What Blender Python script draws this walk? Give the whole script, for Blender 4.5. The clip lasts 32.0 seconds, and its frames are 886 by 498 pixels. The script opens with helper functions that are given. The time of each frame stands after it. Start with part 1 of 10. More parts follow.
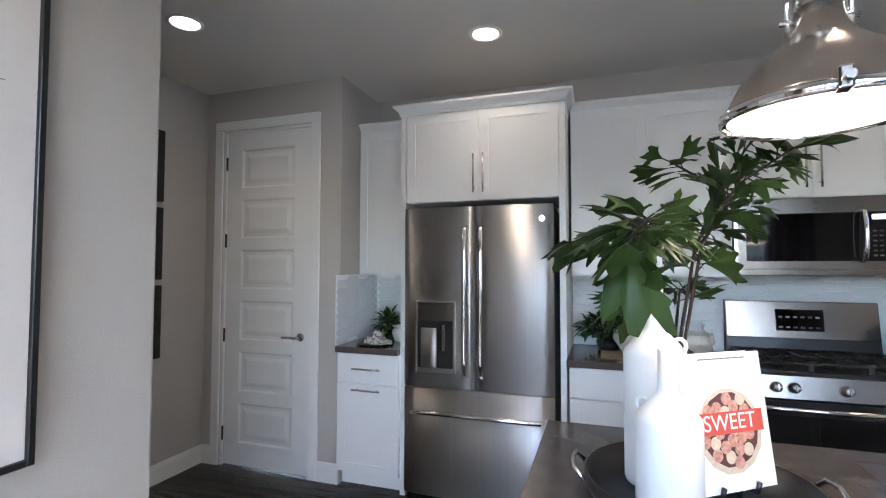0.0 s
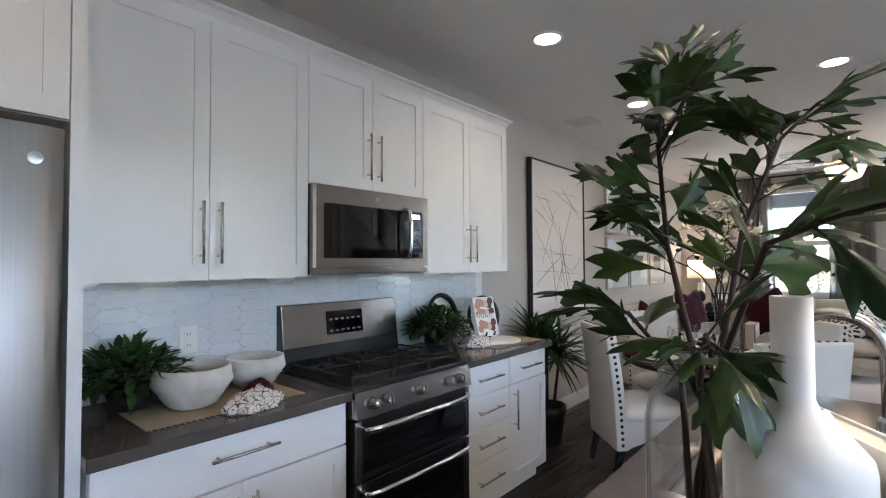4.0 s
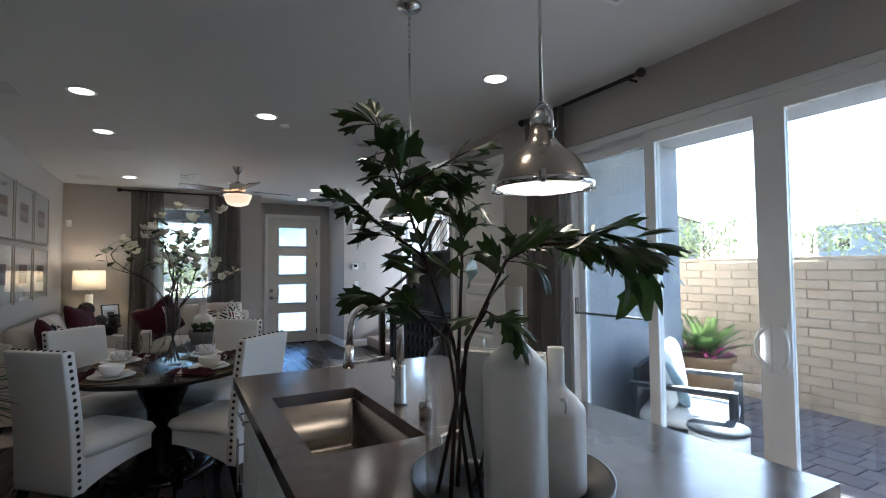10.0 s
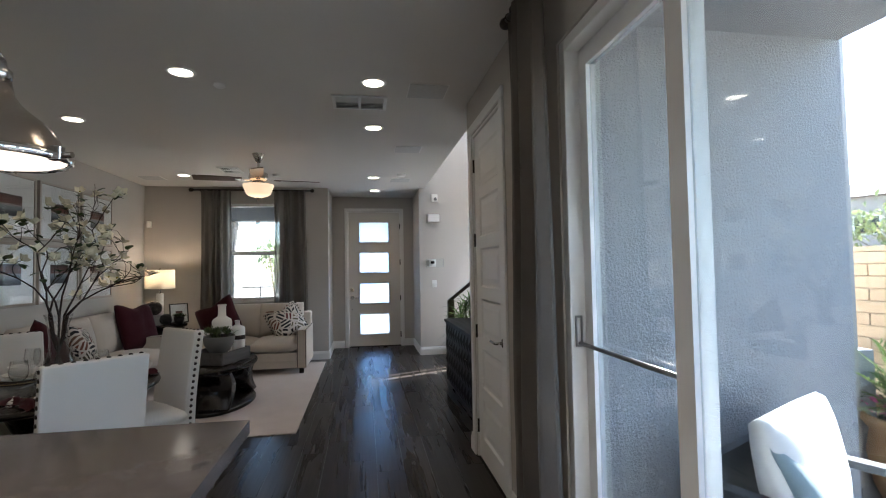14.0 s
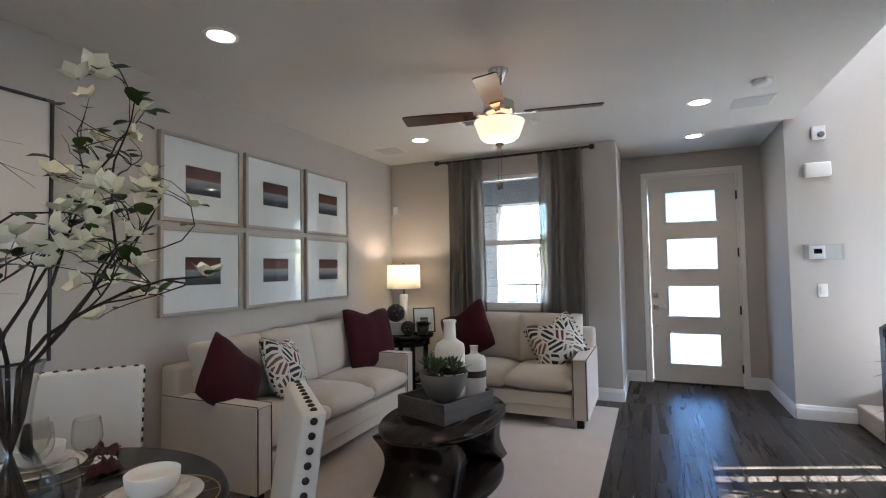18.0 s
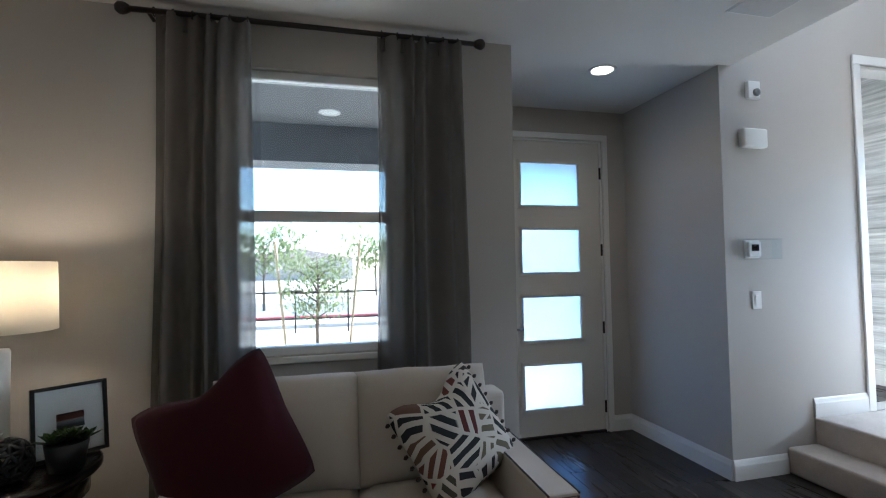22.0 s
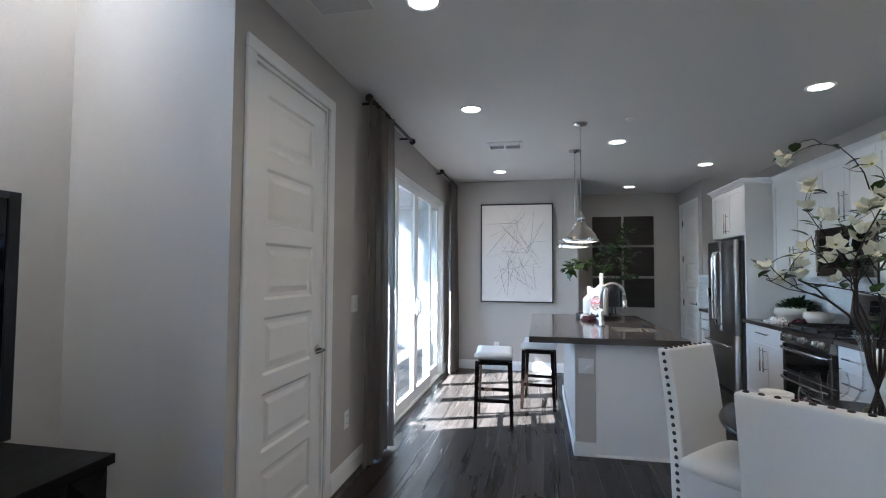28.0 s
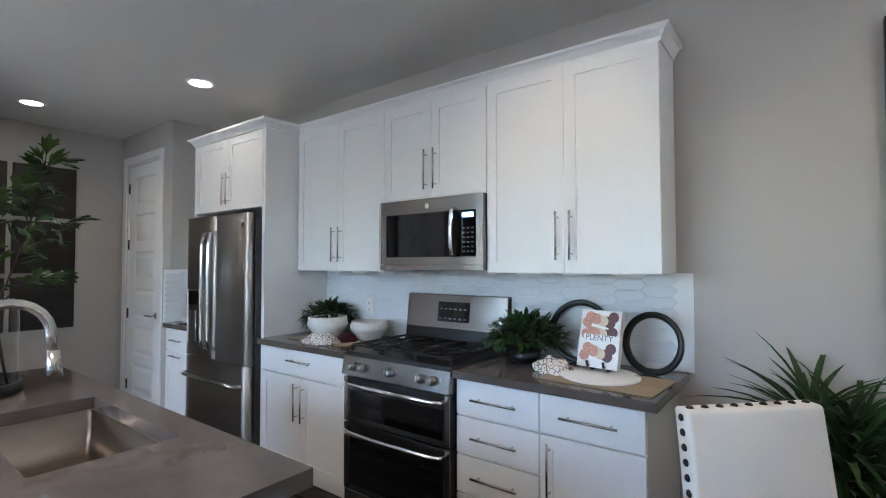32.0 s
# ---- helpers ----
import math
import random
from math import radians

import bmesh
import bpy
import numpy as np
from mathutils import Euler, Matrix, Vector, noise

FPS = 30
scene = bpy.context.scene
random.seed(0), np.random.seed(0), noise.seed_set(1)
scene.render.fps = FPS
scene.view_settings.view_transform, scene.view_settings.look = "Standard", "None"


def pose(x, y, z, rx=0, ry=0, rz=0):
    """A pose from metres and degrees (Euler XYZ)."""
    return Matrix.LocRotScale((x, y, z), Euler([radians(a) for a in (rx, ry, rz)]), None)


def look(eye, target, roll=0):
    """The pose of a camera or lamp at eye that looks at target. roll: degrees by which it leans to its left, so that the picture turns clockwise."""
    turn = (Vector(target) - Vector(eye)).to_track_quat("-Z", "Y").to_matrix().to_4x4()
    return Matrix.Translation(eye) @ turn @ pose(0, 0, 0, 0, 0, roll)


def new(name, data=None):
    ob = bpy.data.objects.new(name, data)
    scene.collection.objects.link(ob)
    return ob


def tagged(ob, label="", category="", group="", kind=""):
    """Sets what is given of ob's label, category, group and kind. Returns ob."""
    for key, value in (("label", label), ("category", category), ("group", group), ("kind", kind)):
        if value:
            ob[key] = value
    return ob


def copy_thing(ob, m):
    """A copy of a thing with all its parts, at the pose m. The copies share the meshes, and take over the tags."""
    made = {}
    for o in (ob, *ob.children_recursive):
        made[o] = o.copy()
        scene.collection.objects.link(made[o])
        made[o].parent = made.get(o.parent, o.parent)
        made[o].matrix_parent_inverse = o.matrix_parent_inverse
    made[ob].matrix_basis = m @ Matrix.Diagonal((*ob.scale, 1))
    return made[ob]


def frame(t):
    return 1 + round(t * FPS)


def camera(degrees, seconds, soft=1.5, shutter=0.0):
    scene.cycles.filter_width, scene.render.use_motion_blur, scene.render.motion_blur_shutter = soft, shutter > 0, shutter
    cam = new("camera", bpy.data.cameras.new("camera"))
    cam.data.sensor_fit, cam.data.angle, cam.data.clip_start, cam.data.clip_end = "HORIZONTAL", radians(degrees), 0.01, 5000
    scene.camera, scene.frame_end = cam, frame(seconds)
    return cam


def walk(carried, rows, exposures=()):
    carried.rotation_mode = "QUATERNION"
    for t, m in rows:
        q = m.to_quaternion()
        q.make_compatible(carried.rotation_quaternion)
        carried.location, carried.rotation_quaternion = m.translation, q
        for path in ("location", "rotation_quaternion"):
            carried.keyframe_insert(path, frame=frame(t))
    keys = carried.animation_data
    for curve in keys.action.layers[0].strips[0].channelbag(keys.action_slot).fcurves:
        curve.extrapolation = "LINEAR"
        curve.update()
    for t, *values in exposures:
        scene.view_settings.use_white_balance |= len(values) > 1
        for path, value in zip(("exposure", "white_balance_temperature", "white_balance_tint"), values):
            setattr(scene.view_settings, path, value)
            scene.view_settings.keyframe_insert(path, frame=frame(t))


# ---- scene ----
cam = camera(85.5, 32.0, soft=1.1)
METRES, EYE, TILT, LEAN, TURN = 16.0, 1.43, 0.0, 0.0, 19.9
PATH = [
    (0, (1.305, 2.649, 1.429), (0.675, 4.546, 1.509), 0.1),
    (0.5, (1.134, 2.763, 1.42), (0.751, 4.724, 1.503), 0.2),
    (1, (0.984, 2.901, 1.415), (0.85, 4.895, 1.497), 0.1),
    (1.5, (0.883, 3.019, 1.425), (0.981, 5.015, 1.495), 0.3),
    (2, (0.777, 3.149, 1.409), (1.262, 5.088, 1.497), -0.1),
    (2.5, (0.773, 3.39, 1.425), (1.696, 5.162, 1.508), -0.5),
    (3, (0.787, 3.533, 1.417), (1.976, 5.139, 1.501), -0.2),
    (3.5, (0.779, 3.678, 1.451), (2.141, 5.141, 1.515), -0.3),
    (5.5, (0.661, 4.344, 1.41), (2.511, 5.097, 1.504), 0.2),
    (6, (0.672, 4.453, 1.405), (2.592, 5.005, 1.498), 0.2),
    (6.5, (0.819, 4.539, 1.42), (2.788, 4.879, 1.51), 0.1),
    (7, (0.912, 4.603, 1.423), (2.906, 4.733, 1.51), -0.0),
    (7.5, (0.908, 4.665, 1.438), (2.904, 4.572, 1.522), -0.1),
    (8, (0.871, 4.704, 1.44), (2.841, 4.37, 1.53), -0.1),
    (8.5, (0.811, 4.747, 1.447), (2.726, 4.178, 1.531), -0.4),
    (9, (0.757, 4.73, 1.442), (2.607, 3.974, 1.525), -0.5),
    (9.5, (0.657, 4.672, 1.448), (2.442, 3.773, 1.532), -0.3),
    (10, (0.548, 4.572, 1.449), (2.297, 3.605, 1.529), -0.5),
    (10.5, (0.528, 4.451, 1.426), (2.293, 3.515, 1.504), -0.4),
    (11, (0.63, 4.271, 1.426), (2.405, 3.353, 1.509), -0.3),
    (11.5, (0.705, 4.059, 1.42), (2.486, 3.152, 1.502), -0.5),
    (12, (0.751, 3.77, 1.445), (2.535, 2.868, 1.523), -0.9),
    (12.5, (0.868, 3.505, 1.442), (2.658, 2.617, 1.517), -0.9),
    (13, (1.04, 3.247, 1.446), (2.836, 2.37, 1.521), -0.9),
    (13.5, (1.198, 2.943, 1.425), (3.093, 2.308, 1.5), -1.2),
    (14, (1.411, 2.755, 1.424), (3.383, 2.432, 1.501), -1.0),
    (14.5, (1.696, 2.611, 1.438), (3.694, 2.594, 1.518), -0.7),
    (15, (2.019, 2.446, 1.427), (4.001, 2.699, 1.511), -0.8),
    (15.5, (2.378, 2.451, 1.42), (4.311, 2.959, 1.507), -0.8),
    (17.5, (3.562, 2.893, 1.423), (5.381, 3.721, 1.499), -0.9),
    (18, (3.961, 3.017, 1.416), (5.793, 3.814, 1.496), -1.0),
    (18.5, (4.358, 3.187, 1.427), (6.199, 3.964, 1.5), -1.1),
    (19, (4.777, 3.308, 1.43), (6.62, 4.082, 1.501), -0.9),
    (19.5, (5.224, 3.464, 1.439), (7.07, 4.23, 1.504), -0.9),
    (20, (5.587, 3.709, 1.445), (7.437, 4.468, 1.51), -0.8),
    (20.5, (5.931, 3.915, 1.429), (7.808, 4.602, 1.49), -0.7),
    (21, (6.235, 4.081, 1.442), (8.182, 4.533, 1.503), -0.7),
    (21.5, (6.443, 4.295, 1.437), (8.442, 4.302, 1.499), -0.7),
    (22, (6.657, 4.435, 1.413), (8.595, 3.948, 1.489), -0.9),
    (22.5, (6.894, 4.484, 1.447), (8.663, 3.554, 1.516), -0.4),
    (23, (7.177, 4.545, 1.438), (8.706, 3.258, 1.512), -0.3),
    (23.5, (7.402, 4.525, 1.427), (8.532, 2.877, 1.505), -0.1),
    (24, (7.589, 4.413, 1.431), (8.287, 2.541, 1.511), 0.0),
    (24.5, (7.731, 4.326, 1.419), (8.06, 2.355, 1.496), 0.2),
    (25, (7.811, 4.246, 1.434), (7.694, 2.251, 1.516), 0.2),
    (25.5, (7.763, 4.071, 1.437), (7.141, 2.172, 1.521), 0.2),
    (26, (7.627, 3.903, 1.421), (6.576, 2.203, 1.511), 0.1),
    (26.5, (7.593, 3.773, 1.422), (6.19, 2.35, 1.514), 0.2),
    (28.5, (6.658, 3.124, 1.434), (4.661, 3.046, 1.521), 0.4),
    (29, (6.273, 3.1, 1.439), (4.286, 3.304, 1.526), 0.5),
    (29.5, (5.888, 3.068, 1.435), (3.952, 3.561, 1.519), 0.5),
    (30, (5.532, 3.035, 1.44), (3.674, 3.774, 1.518), 0.5),
    (30.5, (5.155, 3.15, 1.447), (3.408, 4.124, 1.527), 0.3),
    (31, (4.768, 3.239, 1.439), (3.162, 4.43, 1.502), 0.2),
    (31.5, (4.459, 3.37, 1.431), (3.043, 4.78, 1.495), 0.1),
    (32, (4.165, 3.542, 1.43), (2.96, 5.137, 1.492), -0.1),
]
EXPOSURE = [(0, 4.82, 5900, 13), (3, 4.85, 5900, 13), (6, 4.72, 6050, 13), (8, 4.65, 6000, 12), (9, 4.35, 5800, 9), (10, 3.8, 5600, 8), (11, 3.6, 5700, 9), (13, 3.25, 5900, 10), (15, 4.33, 6350, 10), (17.5, 4.3, 6100, 11), (19.5, 4.22, 5900, 11), (21, 3.9, 5850, 10), (22, 3.55, 5510, 6), (23, 3.25, 5330, 4), (24, 3.68, 5330, 4), (25, 3.68, 5300, 4), (26.5, 4.27, 5500, 8), (28.5, 4.65, 5400, 8), (29, 4.73, 5400, 8), (30, 4.57, 5300, 6), (30.5, 4.65, 5200, 5), (31, 4.95, 5550, 9), (32, 4.95, 5650, 10)]
walk(cam, [(t, look(eye, target, roll)) for t, eye, target, roll in PATH], EXPOSURE)

# ---- body ----

# ---- light ----
world = bpy.data.worlds.new("world")
scene.world = world
world.use_nodes = True
wt = world.node_tree
bgn = wt.nodes["Background"]
sky = wt.nodes.new("ShaderNodeTexSky")
sky.sky_type = "NISHITA"
sky.sun_disc = False
SUN_EL, SUN_AZ = 37.0, 158.0       # degrees; azimuth clockwise from +y
sky.sun_elevation = radians(SUN_EL)
sky.sun_rotation = radians(SUN_AZ)
sky.altitude = 600
wt.links.new(sky.outputs[0], bgn.inputs["Color"])
bgn.inputs["Strength"].default_value = 0.15
sun = new("sun", bpy.data.lights.new("sun", "SUN"))
sun.data.energy, sun.data.angle, sun.data.color = 5.0, radians(0.53), (1.0, 0.96, 0.90)
sdir = Vector((math.sin(radians(SUN_AZ)) * math.cos(radians(SUN_EL)), math.cos(radians(SUN_AZ)) * math.cos(radians(SUN_EL)), math.sin(radians(SUN_EL))))
sun.matrix_world = look(sdir * 20, (0, 0, 0))


def area(name, eye, target, sx, sy, watts, color):
    la = bpy.data.lights.new(name, "AREA")
    la.shape, la.size, la.size_y, la.energy, la.color = "RECTANGLE", sx, sy, watts, color
    ob = new(name, la)
    ob.matrix_world = look(eye, target)
    return ob


# fill lamp added in an unseen high opening to brighten the stairwell
area("stairwell_fill", (7.6, -0.25, 4.82), (7.8, 1.2, 3.4), 2.5, 0.6, 4.3, (0.80, 0.91, 1.0))
area("sky_light_patio", (1.88, 1.66, 1.25), (1.88, 3.6, 0.25), 2.7, 1.9, 0.95, (0.80, 0.90, 1.0))
area("sky_light_stair_window", (8.74, -0.34, 0.99), (8.75, 1.2, 0.5), 0.52, 0.40, 3.2, (0.86, 0.94, 1.0))

# ---- small building helpers ----
def thing(name, label, category, m=None, group="", kind=""):
    ob = new(name)
    ob.empty_display_size = 0.05
    ob.matrix_basis = m if m is not None else Matrix()
    return tagged(ob, label, category, group, kind)


def link(name, bm, material, parent=None, label="", smooth=False, m=None):
    me = bpy.data.meshes.new(name)
    bm.to_mesh(me)
    bm.free()
    if smooth:
        me.shade_smooth()
    me.materials.append(material)
    ob = new(name, me)
    if parent is not None:
        ob.parent = parent
    if m is not None:
        ob.matrix_basis = m
    if label:
        ob["label"] = label
    return ob


def part(name, bm, material, parent, label="", smooth=False, m=None):
    return link(name, bm, material, parent, label, smooth, m)


def share(name, me, parent, m):
    ob = new(name, me)
    ob.parent = parent
    ob.matrix_basis = m
    return ob


def box(x0, x1, y0, y1, z0, z1, bevel=0.0, seg=2, bm=None, m=None):
    bm = bm or bmesh.new()
    own = bmesh.new() if (bevel or m is not None) else bm
    r = bmesh.ops.create_cube(own, size=1.0)
    bmesh.ops.transform(own, verts=r["verts"], matrix=Matrix.LocRotScale(((x0 + x1) / 2, (y0 + y1) / 2, (z0 + z1) / 2), None, (abs(x1 - x0), abs(y1 - y0), abs(z1 - z0))))
    if own is not bm:
        if bevel:
            bmesh.ops.bevel(own, geom=own.edges[:], offset=bevel, segments=seg, profile=0.5, affect="EDGES", clamp_overlap=True)
        if m is not None:
            bmesh.ops.transform(own, verts=own.verts[:], matrix=m)
        merge(bm, own)
    return bm


def merge(bm, own):
    me = bpy.data.meshes.new("tmp")
    own.to_mesh(me)
    own.free()
    bm.from_mesh(me)
    bpy.data.meshes.remove(me)
    return bm


def lathe(profile, seg=32, bm=None, m=None, cap=False):
    """Turns (radius, z) pairs round the z axis."""
    bm = bm or bmesh.new()
    m = m if m is not None else Matrix()
    rings = []
    for r, z in profile:
        if r < 1e-5:
            rings.append([bm.verts.new(m @ Vector((0, 0, z)))])
        else:
            rings.append([bm.verts.new(m @ Vector((r * math.cos(2 * math.pi * k / seg), r * math.sin(2 * math.pi * k / seg), z))) for k in range(seg)])
    for a, b in zip(rings, rings[1:]):
        for k in range(seg):
            j = (k + 1) % seg
            if len(a) == 1 and len(b) == 1:
                continue
            if len(a) == 1:
                bm.faces.new((a[0], b[j], b[k]))
            elif len(b) == 1:
                bm.faces.new((a[k], a[j], b[0]))
            else:
                bm.faces.new((a[k], a[j], b[j], b[k]))
    if cap:
        for ring in (rings[0], rings[-1]):
            if len(ring) > 2:
                bm.faces.new(ring)
    bmesh.ops.recalc_face_normals(bm, faces=bm.faces[:])
    return bm


def tube(points, radius, seg=8, bm=None, closed=False, flat=1.0):
    """A round bar along points; radius is one number or one for each point."""
    bm = bm or bmesh.new()
    pts = [Vector(p) for p in points]
    n = len(pts)
    rad = radius if isinstance(radius, (list, tuple)) else [radius] * n
    rings, side = [], None
    for i, p in enumerate(pts):
        if closed:
            d = pts[(i + 1) % n] - pts[i - 1]
        else:
            d = pts[min(i + 1, n - 1)] - pts[max(i - 1, 0)]
        d.normalize()
        if side is None:
            side = d.orthogonal().normalized()
        side = (side - d * side.dot(d))
        side = side.normalized() if side.length > 1e-6 else d.orthogonal().normalized()
        up = d.cross(side)
        rings.append([bm.verts.new(p + rad[i] * (math.cos(2 * math.pi * k / seg) * side + flat * math.sin(2 * math.pi * k / seg) * up)) for k in range(seg)])
    last = n if closed else n - 1
    for i in range(last):
        a, b = rings[i], rings[(i + 1) % n]
        for k in range(seg):
            j = (k + 1) % seg
            bm.faces.new((a[k], a[j], b[j], b[k]))
    if not closed:
        bm.faces.new(list(reversed(rings[0])))
        bm.faces.new(rings[-1])
    bmesh.ops.recalc_face_normals(bm, faces=bm.faces[:])
    return bm


def cyl(r, z0, z1, seg=20, bm=None, m=None, bevel=0.0):
    b = min(bevel, (z1 - z0) / 2.5, r / 2.5)
    prof = [(0, z0), (r - b, z0), (r, z0 + b), (r, z1 - b), (r - b, z1), (0, z1)] if b else [(0, z0), (r, z0), (r, z1), (0, z1)]
    return lathe(prof, seg, bm, m)


def arc(cx, cy, r, a0, a1, n, fn):
    return [fn(cx + r * math.cos(radians(a0 + (a1 - a0) * k / n)), cy + r * math.sin(radians(a0 + (a1 - a0) * k / n))) for k in range(n + 1)]


def prism(outline, z0, z1, bm=None, m=None, bevel=0.0):
    """A flat outline of (x, y) pairs drawn up from z0 to z1."""
    own = bmesh.new()
    low = [own.verts.new((x, y, z0)) for x, y in outline]
    high = [own.verts.new((x, y, z1)) for x, y in outline]
    own.faces.new(list(reversed(low)))
    own.faces.new(high)
    n = len(outline)
    for k in range(n):
        j = (k + 1) % n
        own.faces.new((low[k], low[j], high[j], high[k]))
    bmesh.ops.recalc_face_normals(own, faces=own.faces[:])
    if bevel:
        edges = [e for e in own.edges if abs(e.verts[0].co.z - e.verts[1].co.z) < 1e-6]
        bmesh.ops.bevel(own, geom=edges, offset=bevel, segments=2, profile=0.5, affect="EDGES", clamp_overlap=True)
    if m is not None:
        bmesh.ops.transform(own, verts=own.verts[:], matrix=m)
    if bm is None:
        return own
    return merge(bm, own)


def cushion(sx, sy, sz, crown=0.03, seam=0.0, n=10, bm=None, m=None, seed=0, soft=0.35, lump=0.004):
    """A stuffed block: rounded sides, swollen middle, centre at its base."""
    own = bmesh.new()
    bmesh.ops.create_grid(own, x_segments=n, y_segments=n, size=1.0)
    top = [v.co.copy() for v in own.verts]
    own.clear()
    grid = {}
    for s in (1, -1):
        for i in range(n + 1):
            for j in range(n + 1):
                u, v = 2 * i / n - 1, 2 * j / n - 1
                edge = max(abs(u), abs(v))
                e = max(0.0, 1 - edge ** 6 * 0.0)
                round_ = (1 - abs(u) ** 5) ** soft * (1 - abs(v) ** 5) ** soft if edge < 1 else 0.0
                h = sz / 2 * (0.55 + 0.45 * round_) + crown * (1 - u * u) * (1 - v * v)
                inset = 1 - 0.012 * (abs(u) ** 8 + abs(v) ** 8)
                p = Vector((u * sx / 2 * inset, v * sy / 2 * inset, sz / 2 + s * h))
                p += lump * noise.noise_vector(Vector((p.x * 6 + seed, p.y * 6, s * 3.1 + seed)))
                grid[s, i, j] = own.verts.new(p)
    for s in (1, -1):
        for i in range(n):
            for j in range(n):
                q = [grid[s, i, j], grid[s, i + 1, j], grid[s, i + 1, j + 1], grid[s, i, j + 1]]
                own.faces.new(q if s > 0 else list(reversed(q)))
    rim = [(i, 0) for i in range(n)] + [(n, j) for j in range(n)] + [(i, n) for i in range(n, 0, -1)] + [(0, j) for j in range(n, 0, -1)]
    mid = {}
    for i, j in rim:
        a, b = grid[1, i, j].co, grid[-1, i, j].co
        c = (a + b) / 2
        out = Vector((c.x / (sx / 2), c.y / (sy / 2), 0))
        mid[i, j] = own.verts.new(c + Vector((0.02 * sz / 0.15 * (1 if out.x > 0.9 else -1 if out.x < -0.9 else 0), 0.02 * sz / 0.15 * (1 if out.y > 0.9 else -1 if out.y < -0.9 else 0), 0)))
    for k in range(len(rim)):
        p, q = rim[k], rim[(k + 1) % len(rim)]
        own.faces.new((grid[1, p[0], p[1]], mid[p], mid[q], grid[1, q[0], q[1]]))
        own.faces.new((mid[p], grid[-1, p[0], p[1]], grid[-1, q[0], q[1]], mid[q]))
    bmesh.ops.recalc_face_normals(own, faces=own.faces[:])
    if m is not None:
        bmesh.ops.transform(own, verts=own.verts[:], matrix=m)
    if bm is None:
        return own
    return merge(bm, own)


def pillow_mesh(w, h, t, seed=0, n=14, chop=0.0):
    """A stuffed throw pillow standing in the xz plane, on its lower edge; chop dents its top."""
    own = bmesh.new()
    g = {}
    for s in (1, -1):
        for i in range(n + 1):
            for j in range(n + 1):
                if s < 0 and (i in (0, n) or j in (0, n)):
                    g[s, i, j] = g[1, i, j]
                    continue
                u, v = 2 * i / n - 1, 2 * j / n - 1
                rc = 1 - 0.055 * abs(u * v) ** 5
                pinch = rc * (1 - 0.055 * (1 - abs(v)) * abs(u) ** 3)
                pinch2 = rc * (1 - 0.055 * (1 - abs(u)) * abs(v) ** 3)
                d = t / 2 * ((1 - abs(u) ** 2.4) * (1 - abs(v) ** 2.4)) ** 0.5
                d *= 1 + 0.14 * noise.noise(Vector((u * 2.3 + seed, v * 2.3, s * 1.7)))
                z = v * h / 2 * pinch2 - (chop * max(0, v) ** 1.5 * math.exp(-(u / 0.45) ** 2))
                g[s, i, j] = own.verts.new((u * w / 2 * pinch, s * d, h / 2 + z))
    for s in (1, -1):
        for i in range(n):
            for j in range(n):
                q = [g[s, i, j], g[s, i + 1, j], g[s, i + 1, j + 1], g[s, i, j + 1]]
                own.faces.new(q if s < 0 else list(reversed(q)))
    bmesh.ops.recalc_face_normals(own, faces=own.faces[:])
    return own


def structure(name, bm, material, label="", category="", smooth=False):
    return tagged(link(name, bm, material, None, "", smooth), label, category, "", "structure")


def wall_run(axis, p0, p1, a0, a1, z0, z1, openings=(), bm=None):
    """A wall from a0 to a1 along axis, p0 to p1 thick, with openings (a, b, low, high) through it."""
    bm = bm or bmesh.new()
    cuts = sorted({a0, a1, *[v for o in openings for v in o[:2]]})
    for a, b in zip(cuts, cuts[1:]):
        mid = (a + b) / 2
        holes = sorted((o[2], o[3]) for o in openings if o[0] < mid < o[1])
        z = z0
        for low, high in holes + [(z1, z1)]:
            if low > z + 1e-4:
                if axis == "x":
                    box(a, b, p0, p1, z, low, bm=bm)
                else:
                    box(p0, p1, a, b, z, low, bm=bm)
            z = high
    bmesh.ops.remove_doubles(bm, verts=bm.verts[:], dist=1e-5)
    return bm

# ---- materials ----
def nodes_of(name):
    m = bpy.data.materials.new(name)
    m.use_nodes = True
    nt = m.node_tree
    return m, nt, nt.nodes["Principled BSDF"]


def tex_noise(nt, scale, detail=4.0, rough=0.55, stretch=(1, 1, 1), coord="Object", distort=0.0):
    tc = nt.nodes.new("ShaderNodeTexCoord")
    mp = nt.nodes.new("ShaderNodeMapping")
    mp.inputs["Scale"].default_value = stretch
    no = nt.nodes.new("ShaderNodeTexNoise")
    no.inputs["Scale"].default_value, no.inputs["Detail"].default_value, no.inputs["Roughness"].default_value = scale, detail, rough
    no.inputs["Distortion"].default_value = distort
    nt.links.new(tc.outputs[coord], mp.inputs["Vector"])
    nt.links.new(mp.outputs["Vector"], no.inputs["Vector"])
    return no.outputs["Fac"]


def ramp(nt, fac, stops):
    r = nt.nodes.new("ShaderNodeValToRGB")
    el = r.color_ramp.elements
    while len(el) < len(stops):
        el.new(0.5)
    for e, (p, c) in zip(el, stops):
        e.position, e.color = p, (*c, 1)
    nt.links.new(fac, r.inputs["Fac"])
    return r.outputs["Color"]


def mixc(nt, fac, a, b, mode="MIX"):
    x = nt.nodes.new("ShaderNodeMix")
    x.data_type, x.blend_type = "RGBA", mode
    for sock, v in ((x.inputs[0], fac), (x.inputs[6], a), (x.inputs[7], b)):
        if isinstance(v, (int, float)):
            sock.default_value = v
        elif isinstance(v, (tuple, list)):
            sock.default_value = (*v, 1)
        else:
            nt.links.new(v, sock)
    return x.outputs[2]


